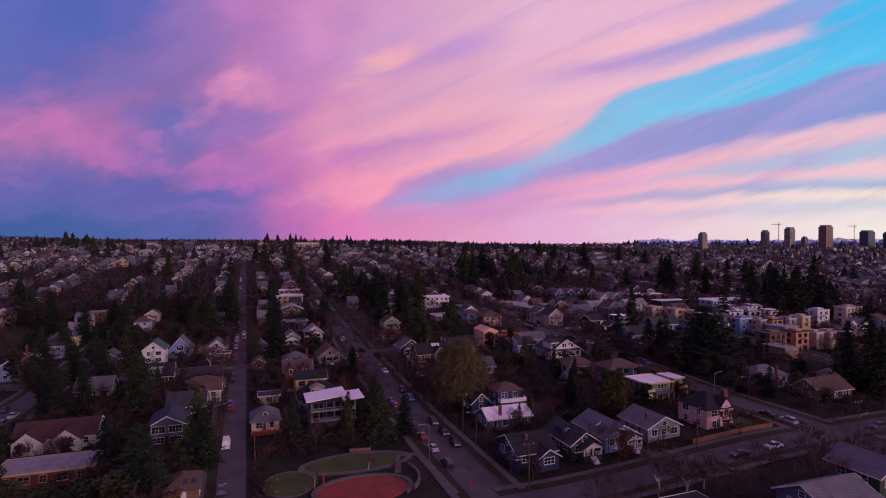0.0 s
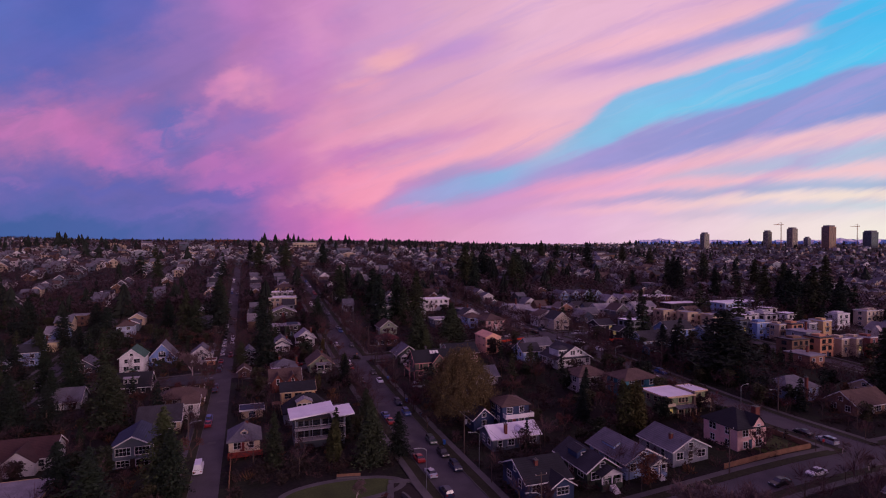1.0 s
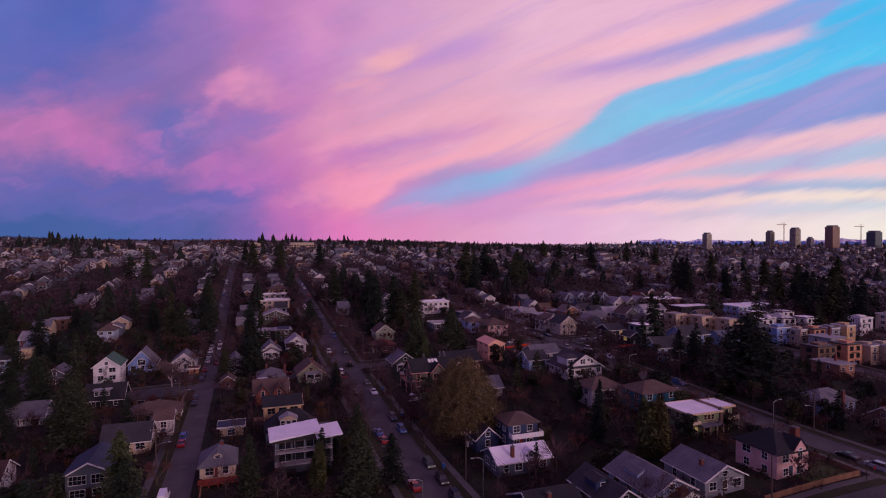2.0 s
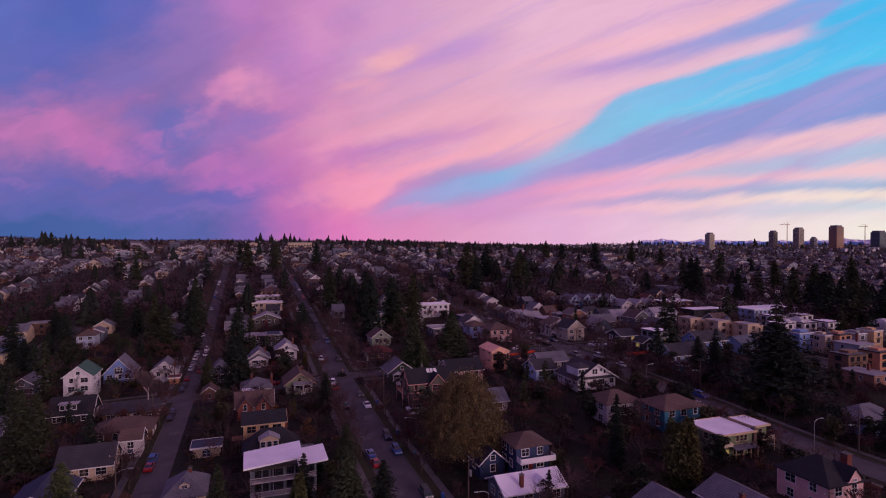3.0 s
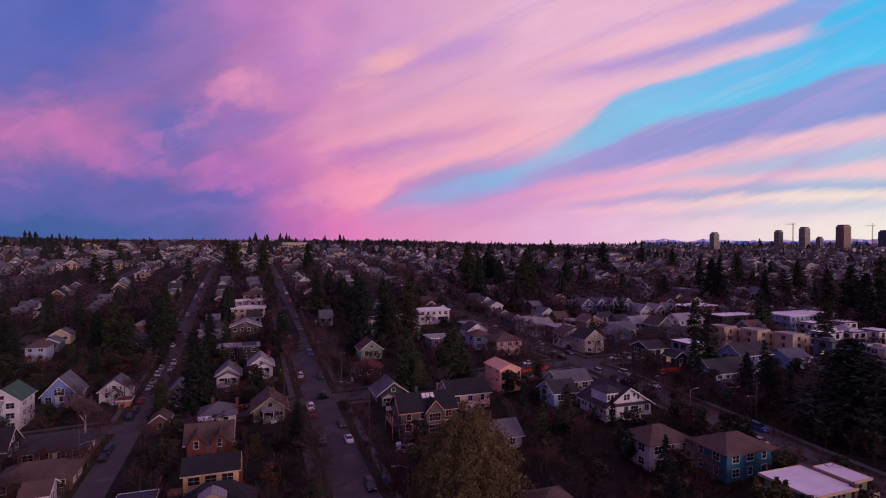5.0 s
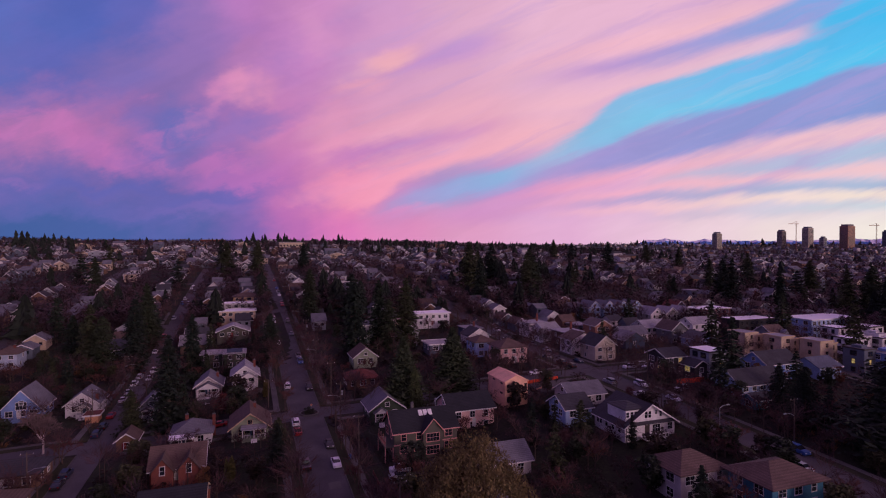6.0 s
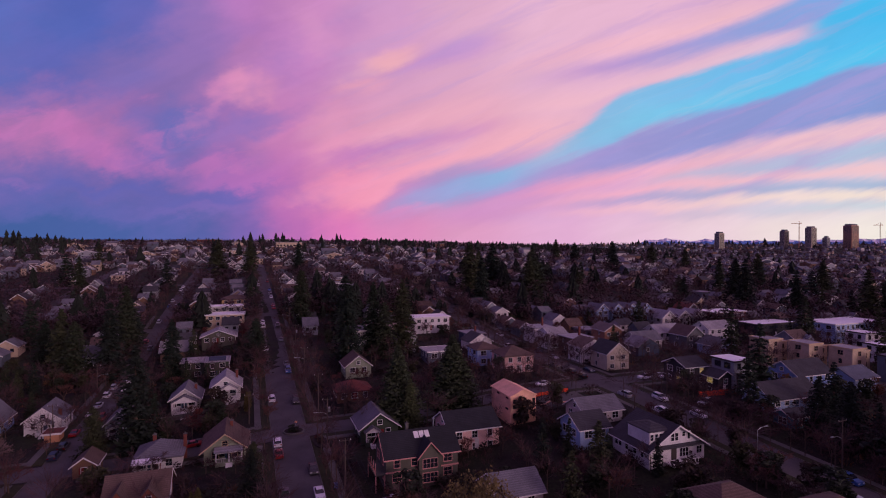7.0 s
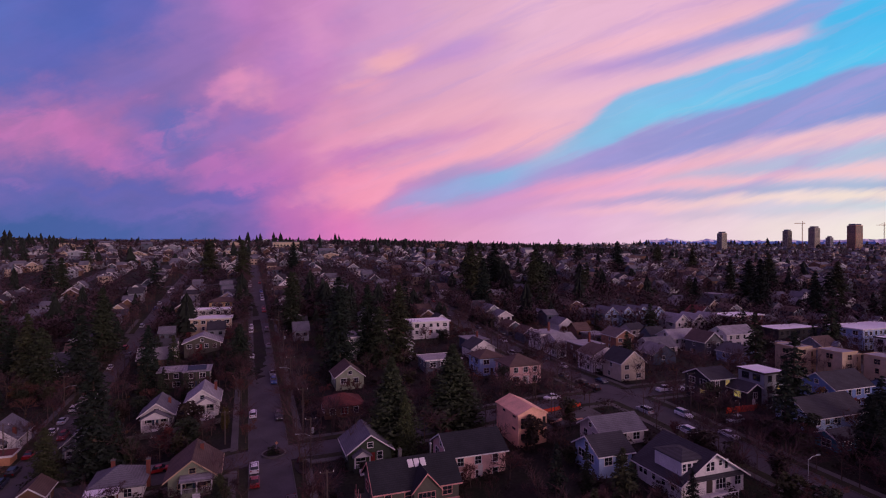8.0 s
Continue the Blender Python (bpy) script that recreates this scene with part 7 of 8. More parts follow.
for x, y, w, h_, wl, lb in ((-37, 1325, 46, 10, "brick", "red brick school on the hill's crest"), (94, 935, 36, 11, "tan", "tan brick school on the hill's crest")):
    z = ground_z(x, y)
    ob = thing("school", pose(x, y, z), lb, "building")
    g = Geo()
    g.box(-w / 2, w / 2, -10, 10, -4, h_)
    part("wall", g, M[wl], ob)
    g = Geo()
    g.box(-w / 2 - 0.5, w / 2 + 0.5, -10.5, 10.5, h_, h_ + 0.7)
    part("roof", g, M["r_light"], ob)
    for k in range(2):
        for i in range(8):
            g = Geo()
            g.box(-1.2, 1.2, -0.1, 0.05, -1.1, 1.1)
            part("window", g, M["glass"], ob, m=pose(-w / 2 + w * (i + 0.5) / 8, -10, 2.8 + 4 * k))


# ---------------------------------------------------------------- cars
CARS = {}


def car_template(kind, paint):
    """Meshes of a parked car pointing along +y; the body is built from its side outline."""
    key = (kind, paint)
    if key in CARS:
        return CARS[key]
    L, Wd, body, cabin = {
        "sedan": (4.5, 1.8, ((-2.25, 0.45), (-2.2, 0.85), (-1.4, 0.98), (1.0, 0.95), (2.1, 0.78), (2.25, 0.45)), ((-1.5, 0.96), (-0.85, 1.42), (0.35, 1.44), (1.1, 0.95))),
        "suv": (4.6, 1.85, ((-2.3, 0.5), (-2.3, 1.0), (-1.6, 1.08), (1.05, 1.05), (2.15, 0.92), (2.3, 0.5)), ((-2.2, 1.06), (-1.95, 1.66), (0.35, 1.7), (1.1, 1.05))),
        "pickup": (5.4, 1.9, ((-2.7, 0.55), (-2.7, 1.05), (-0.4, 1.08), (1.3, 1.08), (2.6, 1.0), (2.7, 0.55)), ((-0.6, 1.06), (-0.45, 1.72), (0.75, 1.74), (1.4, 1.07))),
        "van": (5.6, 2.0, ((-2.8, 0.5), (-2.8, 1.2), (-2.0, 1.25), (1.7, 1.22), (2.7, 1.1), (2.8, 0.5)), ((-2.78, 1.2), (-2.7, 2.35), (1.1, 2.4), (2.1, 1.2))),
    }[kind]

    g = Geo()
    pts = list(body) + [(L / 2 - 0.05, 0.25), (-L / 2 + 0.05, 0.25)]
    for s0, s1, inset in ((-Wd / 2, -Wd / 2 + 0.12, 0.06), (-Wd / 2 + 0.12, Wd / 2 - 0.12, 0.0), (Wd / 2 - 0.12, Wd / 2, 0.06)):
        g.solid([(s0, y, z - (inset if z > 0.7 else 0)) for y, z in pts], [(s1, y, z - (inset if z > 0.7 else 0)) for y, z in pts])
    c = list(cabin)
    top0, top1 = c[1], c[2]
    g2 = Geo()
    wb, wtop = Wd / 2 - 0.1, Wd / 2 - 0.3
    base = [(-wb, c[0][0], c[0][1]), (wb, c[0][0], c[0][1]), (wb, c[3][0], c[3][1]), (-wb, c[3][0], c[3][1])]
    mid = [(-wtop, top0[0], top0[1] - 0.06), (wtop, top0[0], top0[1] - 0.06), (wtop, top1[0], top1[1] - 0.06), (-wtop, top1[0], top1[1] - 0.06)]
    g2.solid(base, mid)
    top = [(x * 0.98, y, z + 0.06) for x, y, z in mid]
    g.solid([(x * 1.01, y, z) for x, y, z in mid], top)
    if kind == "van":
        g.solid([(x * 1.015, y, 1.9 if i > 1 else 1.25) for i, (x, y, z) in enumerate(base)][:2] + [(wb * 1.015, 0.6, 1.25), (-wb * 1.015, 0.6, 1.25)], [(x * 1.02, y, z) for x, y, z in mid[:2]] + [(wtop * 1.02, 0.6, 2.34), (-wtop * 1.02, 0.6, 2.34)])
    wheel = Geo()
    rim = Geo()
    wheel.tube((-0.1, 0, 0), (0.1, 0, 0), 0.34, 0.34, 14)
    wheel.face([(-0.1, 0.34 * math.cos(-i * 2 * math.pi / 14), 0.34 * math.sin(-i * 2 * math.pi / 14)) for i in range(14)])
    rim.tube((-0.115, 0, 0), (0.115, 0, 0), 0.2, 0.2, 10)
    hl, tl = Geo(), Geo()
    hl.box(-0.2, 0.2, -0.03, 0.03, -0.08, 0.08)
    tl.box(-0.16, 0.16, -0.03, 0.03, -0.1, 0.1)
    CARS[key] = (g.mesh("body", M["car_" + paint]), g2.mesh("cabin_glass", M["glass"]), wheel.mesh("wheel", M["tyre"]), rim.mesh("rim", M["chrome"]), hl.mesh("headlight", M["headlamp"]), tl.mesh("tail_light", M["taillamp"]), L, Wd)
    return CARS[key]


def car(kind, paint, x, y, rz=0.0, near=True):
    b, c, w, r, hl, tl, L, Wd = car_template(kind, paint)
    e = 1.5
    a = radians(rz)
    z0, z1 = ground_z(x - e * -math.sin(a), y - e * math.cos(a)), ground_z(x + e * -math.sin(a), y + e * math.cos(a))
    pitch = math.degrees(math.atan2(z1 - z0, 2 * e))
    names = {"sedan": "sedan car", "suv": "estate car", "pickup": "pickup truck", "van": "tall van"}
    ob = thing({"pickup": "pickup_truck", "van": "van"}.get(kind, "car"), pose(x, y, (z0 + z1) / 2 + 0.1, 0, 0, rz) @ pose(0, 0, 0, pitch), "parked %s %s at the kerb" % (paint, names[kind]), "car", "parked cars")
    part("body", b, None, ob)
    part("cabin_glass", c, None, ob)
    for sx in (-1, 1):
        for sy in (-1, 1):
            wh = part("wheel", w, None, ob, m=pose(sx * (Wd / 2 - 0.1), sy * L * 0.31, 0.34))
            if near:
                part("rim", r, None, wh)
        if not near:
            continue
        part("headlight", hl, None, ob, m=pose(sx * (Wd / 2 - 0.3), L / 2 - 0.02, 0.72))
        part("tail_light", tl, None, ob, m=pose(sx * (Wd / 2 - 0.26), -L / 2 + 0.0, 0.8))
    return ob


car("van", "white", -5.2, 149.5, 0)
for k, p, x, y, rz in (("sedan", "grey", -5.2, 122.5, 0), ("suv", "blue", -5.2, 187.5, 0), ("sedan", "red", -5.2, 182.5, 0), ("suv", "navy", -5.2, 224, 0), ("sedan", "black", -5.2, 218.5, 0), ("suv", "navy", -5.2, 249.5, 0),
                       ("sedan", "red", -5.2, 265.5, 0), ("sedan", "white", -5.2, 281, 0), ("sedan", "silver", -5.2, 289.5, 0), ("suv", "white", -5.2, 300, 0), ("suv", "white", -1.6, 316, 180), ("suv", "silver", -5, 309, 0), ("sedan", "black", -5, 316, 0),
                       ("sedan", "white", -1.6, 306, 180), ("suv", "black", -5.0, 255.5, 0), ("suv", "red", -1.6, 276.5, 180),
                       ("sedan", "red", 43.8, 166.5, 0), ("suv", "blue", 50.2, 172, 180), ("suv", "navy", 50.2, 181.8, 180), ("sedan", "blue", 43.8, 172, 0), ("suv", "green", 50.2, 148.5, 180), ("suv", "black", 50.2, 139.5, 180), ("suv", "navy", 50.2, 131, 180),
                       ("suv", "navy", 43.8, 119.5, 0), ("sedan", "silver", 43.8, 129.5, 0), ("sedan", "red", 43.8, 138.5, 0), ("sedan", "white", 50.2, 206.8, 180), ("sedan", "black", 50.2, 217.5, 180), ("sedan", "red", 43.8, 228, 0), ("suv", "white", 43.8, 234.5, 0),
                       ("pickup", "black", 43.8, 208, 0), ("suv", "white", 43.8, 267.5, 0), ("suv", "black", 50.2, 263.0, 180), ("suv", "blue", 50.2, 294, 180), ("sedan", "grey", 50.2, 302, 180), ("suv", "silver", 61.8, 196, 80), ("suv", "white", 62.6, 199, 80),
                       ("sedan", "white", 117, 94.9, 90), ("sedan", "black", 106.6, 94.9, 90), ("suv", "silver", 136.6, 106.5, 0), ("sedan", "black", 136.6, 112.5, 0), ("suv", "grey", 154, 94.9, 90), ("suv", "blue", 144.0, 171, 180), ("sedan", "silver", 136.8, 165, 0),
                       ("sedan", "white", 120.6, 244.2, 90), ("suv", "silver", 136.6, 226.5, 0), ("suv", "white", 143.8, 221, 180), ("suv", "white", 136.6, 212.5, 0), ("sedan", "white", 143.8, 207.5, 180), ("suv", "silver", 152.5, 213.8, 100), ("suv", "white", 154.6, 240, 90),
                       ("sedan", "white", 161.5, 238.6, 90), ("sedan", "grey", 136.6, 263.8, 0), ("suv", "black", 136.6, 254, 0), ("sedan", "navy", 143.6, 254, 180), ("suv", "black", 136.6, 248.0, 0), ("sedan", "red", 24.5, 244.0, 90), ("sedan", "white", 143.6, 322, 180),
                       ("sedan", "silver", -65.8, 196, 0), ("suv", "grey", -65.8, 189, 0), ("sedan", "navy", -70.4, 203, 180), ("suv", "silver", -65.6, 247, 0), ("sedan", "white", 143.6, 276, 180), ("suv", "navy", 143.6, 288, 180), ("suv", "white", 136.6, 300, 0)):
    car(k, p, x, y, rz)
for s in (-3.4, 47, 140):
    for sd in (-1, 1):
        y = 318 + rnd.uniform(0, 6)
        while y < 520:
            y += rnd.choice((7.5, 15.0, 26.0, 40.0))
            if any(abs(y - c) < 9 for c in STREETS_EW):
                continue
            car(rnd.choice(("sedan", "suv", "suv")), rnd.choice(("white", "silver", "grey", "black", "navy", "blue", "red", "white")), s + sd * (HALF[s] - 1.25), y, 0 if sd < 0 else 180, near=False)


# ---------------------------------------------------------------- the park
def flat_ring(cx, cy, rx, ry, width, lift, n=48, a0=0.0, a1=360.0):
    """A draped slab: a filled ellipse (width 0) or a curved band."""
    g = Geo()
    P = lambda a, k, z: (cx + (rx + k) * math.cos(a), cy + (ry + k) * math.sin(a), ground_z(cx, cy) + z)
    for i in range(n):
        a, b = radians(a0 + (a1 - a0) * i / n), radians(a0 + (a1 - a0) * (i + 1) / n)
        if width:
            g.face((P(a, 0, lift), P(a, width, lift), P(b, width, lift), P(b, 0, lift)))
            g.face((P(a, 0, -0.3), P(a, 0, lift), P(b, 0, lift), P(b, 0, -0.3)))
            g.face((P(a, width, -0.3), P(b, width, -0.3), P(b, width, lift), P(a, width, lift)))
        else:
            g.face(((cx, cy, ground_z(cx, cy) + lift), P(a, 0, lift), P(b, 0, lift)))
            g.face((P(a, 0, -0.3), P(b, 0, -0.3), P(b, 0, lift), P(a, 0, lift)))
    return g


def ground_patch(name, geo, mat, label, category):
    return tagged(part(name, geo, M[mat]), label, category, kind="structure")


ground_patch("lawn", flat_ring(24.2, 128.3, 12.0, 4.6, 0, 0.16), "lawn", "oval park lawn of dull green grass", "lawn")
ground_patch("park_path", flat_ring(24.2, 128.3, 12.0, 4.6, 1.5, 0.20), "concrete", "pale concrete path round the oval lawn", "path")
ground_patch("lawn", flat_ring(8.4, 121.5, 5.2, 6.0, 0, 0.13), "lawn", "round park lawn of dull green grass", "lawn")
ground_patch("park_path", flat_ring(8.4, 121.5, 5.2, 6.0, 0.5, 0.22), "concrete", "thin concrete edging of the round lawn", "path")
ground_patch("play_surface", flat_ring(22.8, 113.2, 9.8, 6.2, 0, 0.18), "rubber", "red rubber playground surface", "playground")
ground_patch("retaining_wall", flat_ring(22.8, 113.2, 9.8, 6.2, 0.9, 0.55, 40, -40, 190), "concrete", "low curved concrete seat wall round the playground", "wall")
ground_patch("planting_bed", flat_ring(35.6, 121.0, 3.0, 8.6, 0, 0.14), "mulch", "dark mulched planting bed", "bed")
g = Geo()
g.solid([(33.4, 127.6, 0.7), (35.0, 128.6, 0.7), (32.6, 119.2, 0.7), (31.2, 119.4, 0.7)][::-1], [(33.4, 127.6, 1.15), (35.0, 128.6, 1.15), (32.6, 119.2, 1.15), (31.2, 119.4, 1.15)][::-1])
ground_patch("park_path", g, "concrete", "sloping concrete ramp beside the planting bed", "path")
g = Geo()
for i in range(10):
    a, b = radians(-60 + 9 * i), radians(-60 + 9 * (i + 1))
    P = lambda t, k, z: (30.0 + (5.6 + k) * math.cos(t), 117.5 + (8.2 + k) * math.sin(t), z)
    g.solid([P(a, 0, 0.5), P(a, 0.5, 0.5), P(b, 0.5, 0.5), P(b, 0, 0.5)], [P(a, 0, 1.9), P(a, 0.5, 1.9), P(b, 0.5, 1.9), P(b, 0, 1.9)])
ground_patch("retaining_wall", g, "concrete", "curved pale concrete retaining wall", "wall")
strip("park_path", run(40.3, 105, 39.4, 128), -0.9, 0.9, -0.2, 0.26, M["concrete"], "broad concrete park pavement", "path")
strip("park_path", run(39.4, 128, 34.0, 129.2), -0.8, 0.8, -0.2, 0.25, M["concrete"], "concrete path to the oval lawn", "path")
bench = thing("bench", pose(26.2, 134.0, ground_z(26.2, 134.0), 0, 0, -12), "pale slatted park bench on a low wall", "bench")
g = Geo()
g.box(-2.6, 2.6, -0.3, 0.3, -0.2, 0.5)
part("base", g, M["concrete"], bench)
g = Geo()
g.box(-2.6, 2.6, 0.22, 0.3, 0.5, 1.1)
part("backrest", g, M["wood"], bench)
for x, y, hh, mt in ((13.2, 117.0, 2.6, "wood"), (15.0, 116.6, 3.2, "redwood"), (14.0, 119.6, 2.2, "cypress")):
    post = thing("play_post", pose(x, y, ground_z(x, y)), "short carved play post beside the playground", "post", "play posts")
    g = Geo()
    g.tube((0, 0, -0.2), (0, 0, hh), 0.22, 0.16, 7)
    part("stem", g, M[mt], post)
    g = Geo()
    g.tube((0, 0, hh), (0, 0, hh + 0.5), 0.34, 0.05, 7)
    part("cap", g, M[mt], post)
for x, y in ((6.0, 124.5), (5.4, 118.4), (9.6, 126.4), (11.5, 117.8)):
    g = Geo()
    rr = random.Random(int(x * 10))
    ring = [(math.cos(k) * rr.uniform(0.3, 0.5), math.sin(k) * rr.uniform(0.3, 0.5)) for k in [i * 1.047 for i in range(6)]]
    g.solid([(a, b, -0.2) for a, b in ring], [(a * 0.6, b * 0.6, 0.45) for a, b in ring])
    tagged(part("boulder", g, M["concrete"], m=pose(x, y, ground_z(x, y))), "pale rounded boulder on the lawn", "boulder", "boulders")
height_tree("birch0", 26.0, 123.4, 5, 10)
height_tree("bare1", 31.0, 119.0, 4, 11)


# ---------------------------------------------------------------- poles, lamps and wires
def utility_pole(x, y, h, rz=0, lamp=None, transformer=False):
    ob = thing("utility_pole", pose(x, y, ground_z(x, y), 0, 0, rz), "weathered wooden utility pole with crossarms" + (" and street lamp" if lamp else ""), "pole", "utility poles")
    g = Geo()
    g.tube((0, 0, -1), (0, 0, h), 0.16, 0.10, 8)
    part("shaft", g, M["pole"], ob)
    for z in (h - 0.5,):
        g = Geo()
        g.box(-1.15, 1.15, -0.05, 0.05, z, z + 0.11)
        arm = part("crossarm", g, M["pole"], ob)
        for u in (-1.05, 1.05):
            g = Geo()
            g.tube((u, 0, z + 0.11), (u, 0, z + 0.35), 0.05, 0.035, 6)
            part("insulator", g, M["trim"], arm)
    if transformer:
        g = Geo()
        g.tube((0.4, 0, h - 3.4), (0.4, 0, h - 2.3), 0.28, 0.28, 10)
        part("transformer", g, M["metal"], ob)
    if lamp:
        g = Geo()
        sx = lamp
        g.tube((0, 0, h - 4.0), (sx * 1.2, 0, h - 3.4), 0.05, 0.05, 6)
        g.tube((sx * 1.2, 0, h - 3.4), (sx * 2.6, 0, h - 3.3), 0.05, 0.045, 6)
        br = part("lamp_arm", g, M["metal"], ob)
        g = Geo()
        g.box(min(sx * 2.5, sx * 3.2), max(sx * 2.5, sx * 3.2), -0.14, 0.14, h - 3.4, h - 3.22)
        part("lamp_head", g, M["metal"], br)
    return ob


def lamp_post(x, y, h, side):
    ob = thing("street_lamp", pose(x, y, ground_z(x, y)), "slim grey street lamp with a bent arm", "lamp", "street lamps")
    g = Geo()
    g.tube((0, 0, -0.3), (0, 0, h), 0.1, 0.06, 8)
    part("shaft", g, M["metal"], ob)
    g = Geo()
    g.tube((0, 0, h), (side * 0.9, 0, h + 0.5), 0.05, 0.05, 6)
    g.tube((side * 0.9, 0, h + 0.5), (side * 2.2, 0, h + 0.55), 0.05, 0.05, 6)
    part("arm", g, M["metal"], ob)
    g = Geo()
    g.box(min(side * 2.0, side * 2.7), max(side * 2.0, side * 2.7), -0.13, 0.13, h + 0.48, h + 0.64)
    part("lamp_head", g, M["metal"], ob)


EAST = [(55.0, 100.5, 10.5), (55.2, 138.0, 11), (55.4, 172.1, 11.5), (54.8, 204.5, 11.5), (55.0, 231.0, 11), (55.0, 248.5, 12), (54.6, 283.0, 11), (54.6, 318.0, 11), (54.6, 352.0, 11), (54.6, 388, 11), (54.6, 425, 11), (54.6, 462, 11)]
for i, (x, y, hh) in enumerate(EAST):
    utility_pole(x, y, hh, 0, -1 if i % 2 == 0 else None, i % 3 == 1)
RIGHT = [(132.6, 86.0, 12), (147.2, 128.0, 10), (147.2, 174.4, 10.5), (147.0, 222.0, 10.5), (133.0, 262.0, 10.5), (133.0, 305.0, 10.5)]
for x, y, hh in RIGHT:
    utility_pole(x, y, hh, 0, 1 if x < 140 else -1, False)
for x, y, hh in ((-9.0, 168.0, 9.5), (-9.0, 214.0, 9.5), (-9.0, 262.0, 9.5), (-9.0, 305.0, 9.5), (37.5, 252.0, 8), (-76, 232, 9.5), (102.0, 103.0, 10), (-12.0, 141.0, 10)):
    utility_pole(x, y, hh, 0, 1 if x < 0 else None)
lamp_post(40.6, 122.9, 8.5, -1)
lamp_post(135.0, 129.5, 8, 1)
lamp_post(55.5, 129.5, 8, -1)
lamp_post(141 - 9.5, 180.0, 8, 1)


def wire(name, a, b, sag, r=0.022):
    g = Geo()
    pts = [Vector(a).lerp(Vector(b), i / 8) - Vector((0, 0, sag * 4 * (i / 8) * (1 - i / 8))) for i in range(9)]
    for p, q in zip(pts, pts[1:]):
        g.tube(p, q, r, r, 3, cap=False)
    tagged(part(name, g, M["wire"]), "thin black overhead cable between utility poles", "cable", "overhead cables")


for line in (EAST, RIGHT[1:4]):
    for (x0, y0, h0), (x1, y1, h1) in zip(line, line[1:]):
        for u, dz in ((-1.15, -0.2), (0.5, -0.2), (1.15, -0.2), (0.0, -3.0)):
            wire("cable", (x0 + u, y0, ground_z(x0, y0) + h0 + dz), (x1 + u, y1, ground_z(x1, y1) + h1 + dz), 0.7)
for a, b in (((55.4, 172.1, 12.0), (62.0, 206.0, 8.5)), ((54.8, 204.5, 13.0), (38.0, 252.0, 11.0)), ((54.8, 204.5, 11.0), (63.0, 205.0, 8.6)), ((-9, 214, 11.0), (-14, 205, 6.0)), ((147.2, 128, 14.5), (126, 134, 11.0))):
    wire("cable", a, b, 0.8)

# traffic circle on the middle street
g = flat_ring(48.0, 241.2, 2.3, 2.3, 0.35, 0.34)
ground_patch("kerb_ring", g, "concrete", "round concrete kerb of a small traffic circle", "kerb")
ground_patch("planting_bed", flat_ring(48.0, 241.2, 2.3, 2.3, 0, 0.24), "mulch", "planted middle of the traffic circle", "bed")
for x, y, s in ((47.6, 241.6, 0.7), (48.6, 240.6, 0.6), (47.2, 240.4, 0.5)):
    tree("shrub0", x, y, s)
sg = thing("traffic_sign", pose(48.6, 242.0, ground_z(48.6, 242)), "small amber diamond sign on the traffic circle", "sign")
g = Geo()
g.tube((0, 0, 0), (0, 0, 2.1), 0.04, 0.04, 6)
part("post", g, M["metal"], sg)
g = Geo()
g.solid([(0, -0.06, 1.7), (0.38, -0.06, 2.08), (0, -0.06, 2.46), (-0.38, -0.06, 2.08)][::-1], [(0, -0.03, 1.7), (0.38, -0.03, 2.08), (0, -0.03, 2.46), (-0.38, -0.03, 2.08)][::-1])
part("plate", g, M["orange"], sg)
for x, y, lab in ((43.6, 104.5, "red octagonal stop sign on a thin post"), (131.0, 103.5, "red octagonal stop sign at the corner")):
    sg = thing("stop_sign", pose(x, y, ground_z(x, y)), lab, "sign")
    g = Geo()
    g.tube((0, 0, 0), (0, 0, 2.2), 0.04, 0.04, 6)
    part("post", g, M["metal"], sg)
    g = Geo()
    oc = [(0.42 * math.cos(k), 0.42 * math.sin(k)) for k in [i * math.pi / 4 + math.pi / 8 for i in range(8)]]
    g.solid([(a, -0.05, 2.3 + b) for a, b in oc], [(a, -0.09, 2.3 + b) for a, b in oc])
    part("plate", g, M["car_red"], sg)

# planted kerb bulge south-east of the crossing
ground_patch("planting_bed", flat_ring(53.4, 233.0, 1.6, 4.6, 0, 0.3), "mulch", "planted kerb extension at the crossing", "bed")
tree("shrub1", 53.2, 234.5, 0.6)
tree("shrub0", 53.6, 231.5, 0.7)

# ---------------------------------------------------------------- building sites, fences and garden walls
M["barrier"] = material("orange_barrier_mesh", lin(226, 78, 48), 0.7, (3, 0.15), (0.5, 0.2))
strip("concrete_slab", run(106.5, 230.0, 125, 230.0), -3.0, 4.6, -0.4, 0.5, M["concrete"], "new concrete foundation slab beside the house shell", "slab")


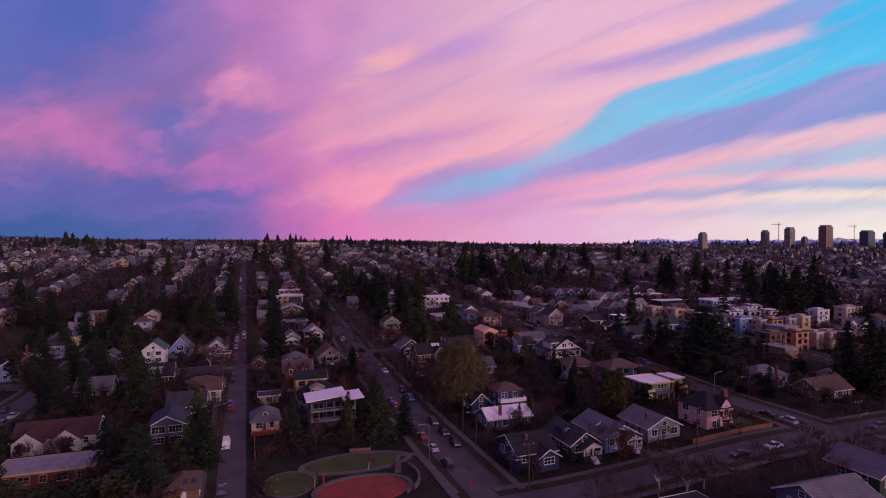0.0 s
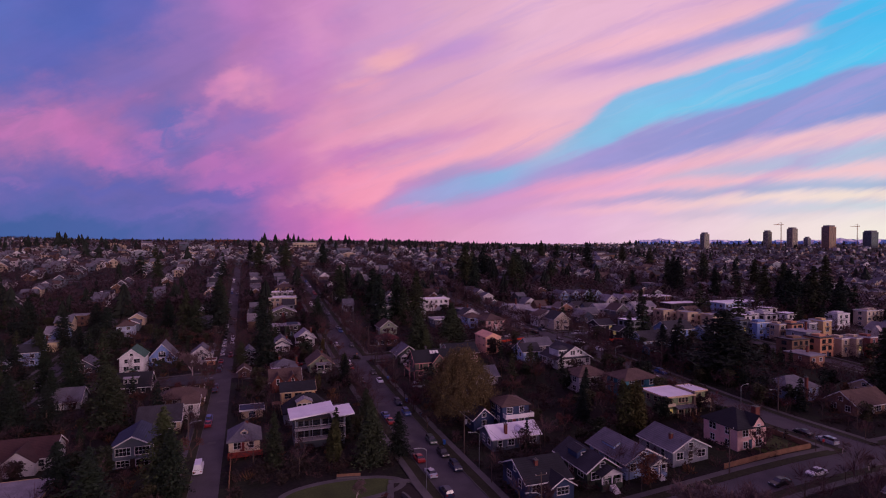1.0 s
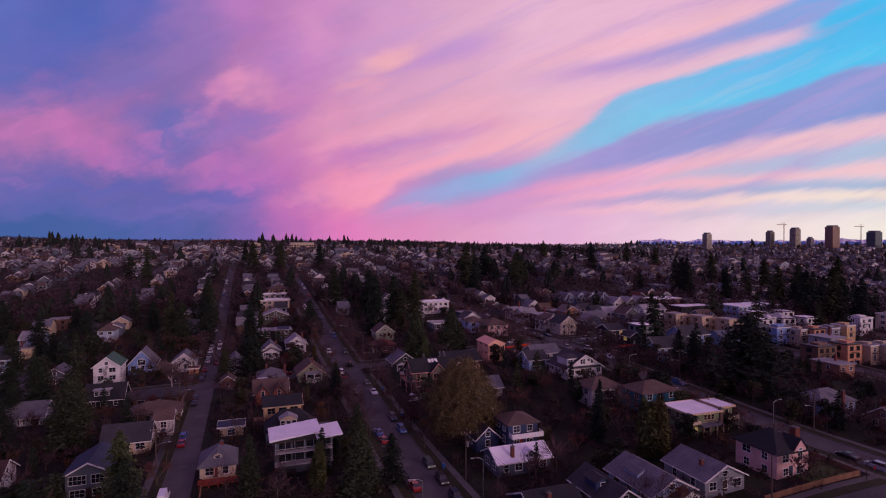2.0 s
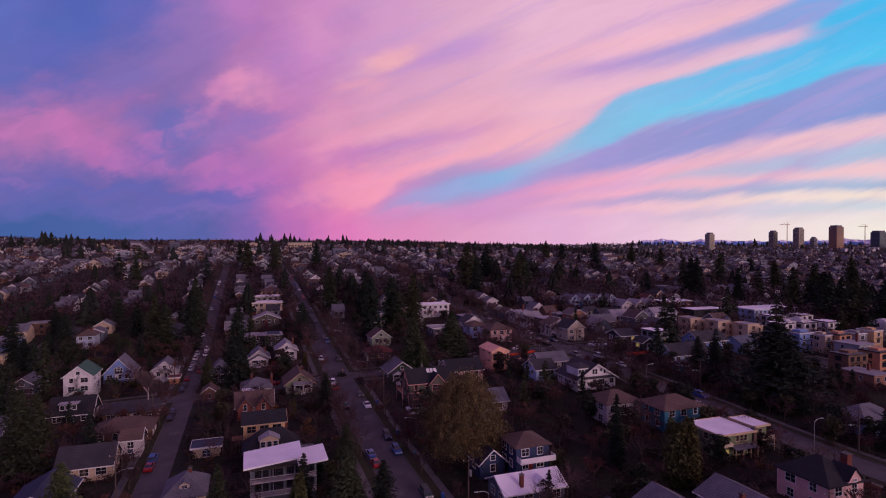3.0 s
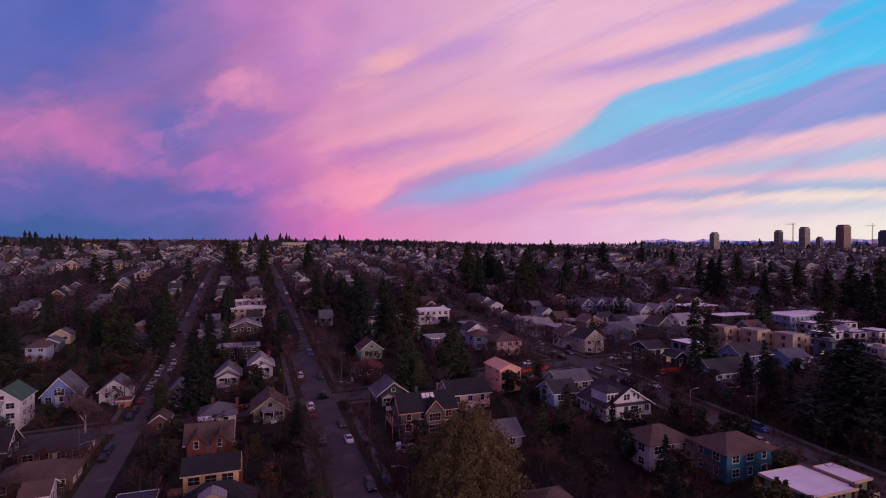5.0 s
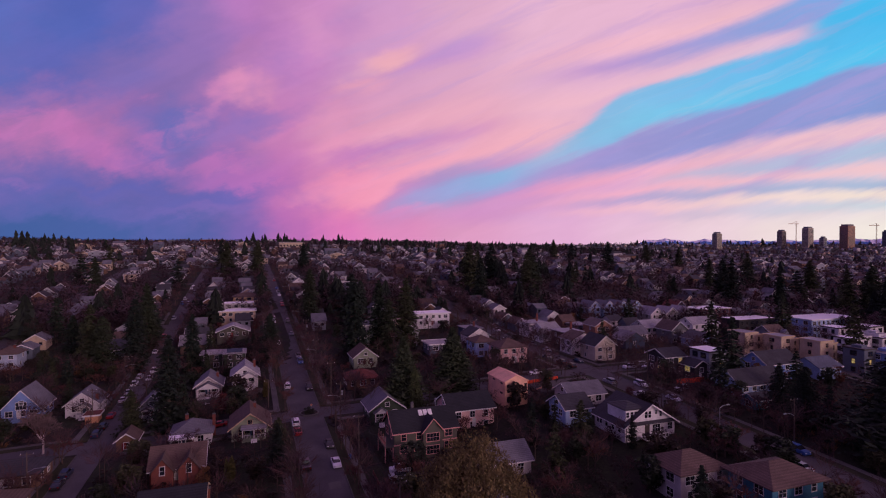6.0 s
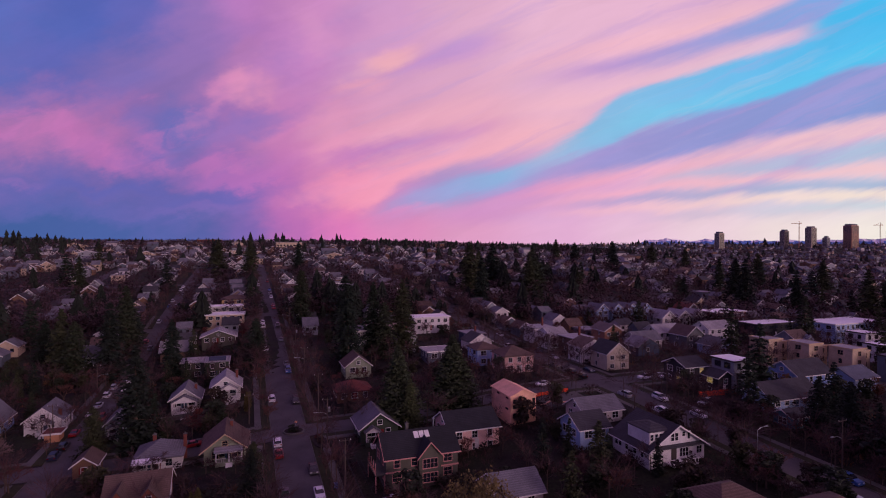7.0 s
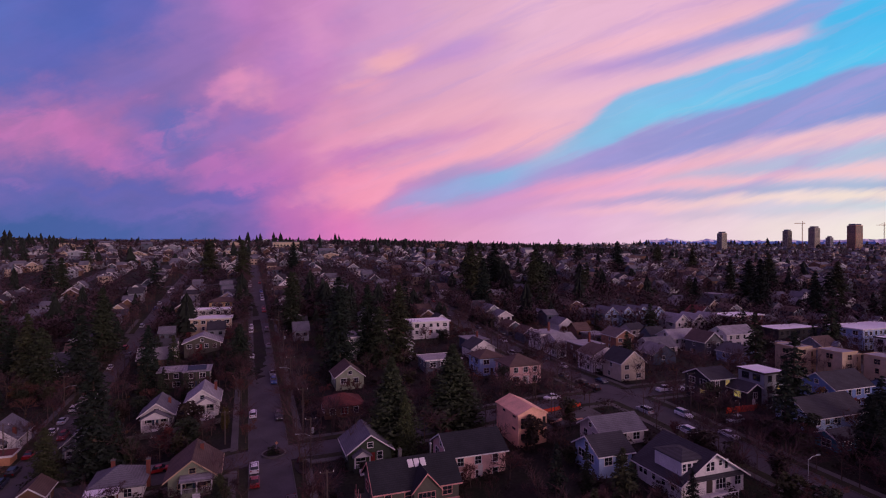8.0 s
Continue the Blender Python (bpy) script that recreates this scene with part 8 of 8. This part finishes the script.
def fence(pts, h, mat, label, post=2.2, solid=True):
    ob = thing("fence", pose(pts[0][0], pts[0][1], ground_z(*pts[0])), label, "fence")
    x0, y0, z0 = pts[0][0], pts[0][1], ground_z(*pts[0])
    for a, b in zip(pts, pts[1:]):
        n = max(1, int(math.hypot(b[0] - a[0], b[1] - a[1]) / post))
        for i in range(n):
            p = (a[0] + (b[0] - a[0]) * i / n, a[1] + (b[1] - a[1]) * i / n)
            q = (a[0] + (b[0] - a[0]) * (i + 1) / n, a[1] + (b[1] - a[1]) * (i + 1) / n)
            zp, zq = ground_z(*p) - z0, ground_z(*q) - z0
            d = Vector((q[0] - p[0], q[1] - p[1], 0)).normalized()
            o = Vector((-d.y, d.x, 0)) * 0.04
            g = Geo()
            c = [(p[0] - x0, p[1] - y0, zp), (q[0] - x0, q[1] - y0, zq)]
            g.solid([(c[0][0] - o.x, c[0][1] - o.y, c[0][2]), (c[1][0] - o.x, c[1][1] - o.y, c[1][2]), (c[1][0] + o.x, c[1][1] + o.y, c[1][2]), (c[0][0] + o.x, c[0][1] + o.y, c[0][2])],
                    [(c[0][0] - o.x, c[0][1] - o.y, c[0][2] + h), (c[1][0] - o.x, c[1][1] - o.y, c[1][2] + h), (c[1][0] + o.x, c[1][1] + o.y, c[1][2] + h), (c[0][0] + o.x, c[0][1] + o.y, c[0][2] + h)])
            part("panel", g, M[mat], ob)
            g = Geo()
            g.box(c[0][0] - 0.08, c[0][0] + 0.08, c[0][1] - 0.08, c[0][1] + 0.08, c[0][2] - 0.3, c[0][2] + h + 0.1)
            part("post", g, M[mat], ob)
    return ob


fence([(106, 235.2), (124, 235.8)], 1.1, "barrier", "orange mesh barrier along the building site")
fence([(156, 219.5), (166, 219.0)], 1.5, "barrier", "orange timber hoarding before the modern houses")
fence([(103.0, 105.2), (129.5, 105.4), (130.2, 118)], 1.2, "wood", "brown timber garden fence round a lawn")
strip("lawn", run(117.5, 111, 129, 111), -5.0, 5.0, -0.2, 0.12, M["lawn"], "garden lawn behind a timber fence", "lawn")
fence([(-8.6, 172), (-8.6, 196)], 0.9, "concrete", "low concrete garden wall along the street")
fence([(14, 268.0), (37, 267.6)], 1.4, "concrete", "low concrete retaining wall below the bungalows")
fence([(1.6, 138), (1.6, 152)], 1.6, "wood", "timber fence beside the street")
fence([(57.0, 180), (57.0, 200)], 0.9, "brick", "low brick garden wall along the pavement")
for x, y, a in ((112, 228, 20), (114, 229, 35), (117, 227, 5)):
    st = part("lumber_stack", (lambda g: (g.box(-1.8, 1.8, -0.25, 0.25, 0.0, 0.25), g)[1])(Geo()), M["osb"], m=pose(x, y, ground_z(x, y) + 0.5, 0, 0, a))
    tagged(st, "stack of bare lumber on the slab", "lumber", "lumber stacks")
for x, y, mt in ((52.8 + 0.9, 168.0, "teal"), (53.6, 208.5, "car_blue"), (52.9, 146.0, "car_blue"), (53.4, 183.0, "car_blue"), (36.9, 150.0, "trim")):
    b = thing("wheelie_bin", pose(x, y, ground_z(x, y) + 0.2), "plastic wheeled refuse bin on the verge", "bin", "refuse bins")
    g = Geo()
    g.solid([(-0.26, -0.3, 0), (0.26, -0.3, 0), (0.26, 0.3, 0), (-0.26, 0.3, 0)], [(-0.33, -0.38, 1.0), (0.33, -0.38, 1.0), (0.33, 0.38, 1.0), (-0.33, 0.38, 1.0)])
    part("body", g, M[mt], b)
    g = Geo()
    g.solid([(-0.35, -0.4, 1.0), (0.35, -0.4, 1.0), (0.35, 0.4, 1.0), (-0.35, 0.4, 1.0)], [(-0.3, -0.3, 1.1), (0.3, -0.3, 1.1), (0.3, 0.3, 1.1), (-0.3, 0.3, 1.1)])
    part("lid", g, M[mt], b)
# lighter patches of newer concrete in the road
for x, y, w, d in ((-3.4, 167, 2.0, 1.7), (45.5, 114.5, 3.0, 2.4), (45.0, 150, 2.4, 2.0), (-2.4, 205, 3.0, 2.2), (48.6, 196, 2.4, 3.0), (49, 175, 2.0, 4.0), (45.2, 182, 2.6, 2.6)):
    strip("road_patch", [(x, y), (x, y + d)], -w / 2, w / 2, -0.1, 0.105, M["concrete"], "pale concrete patch in the asphalt", "road")
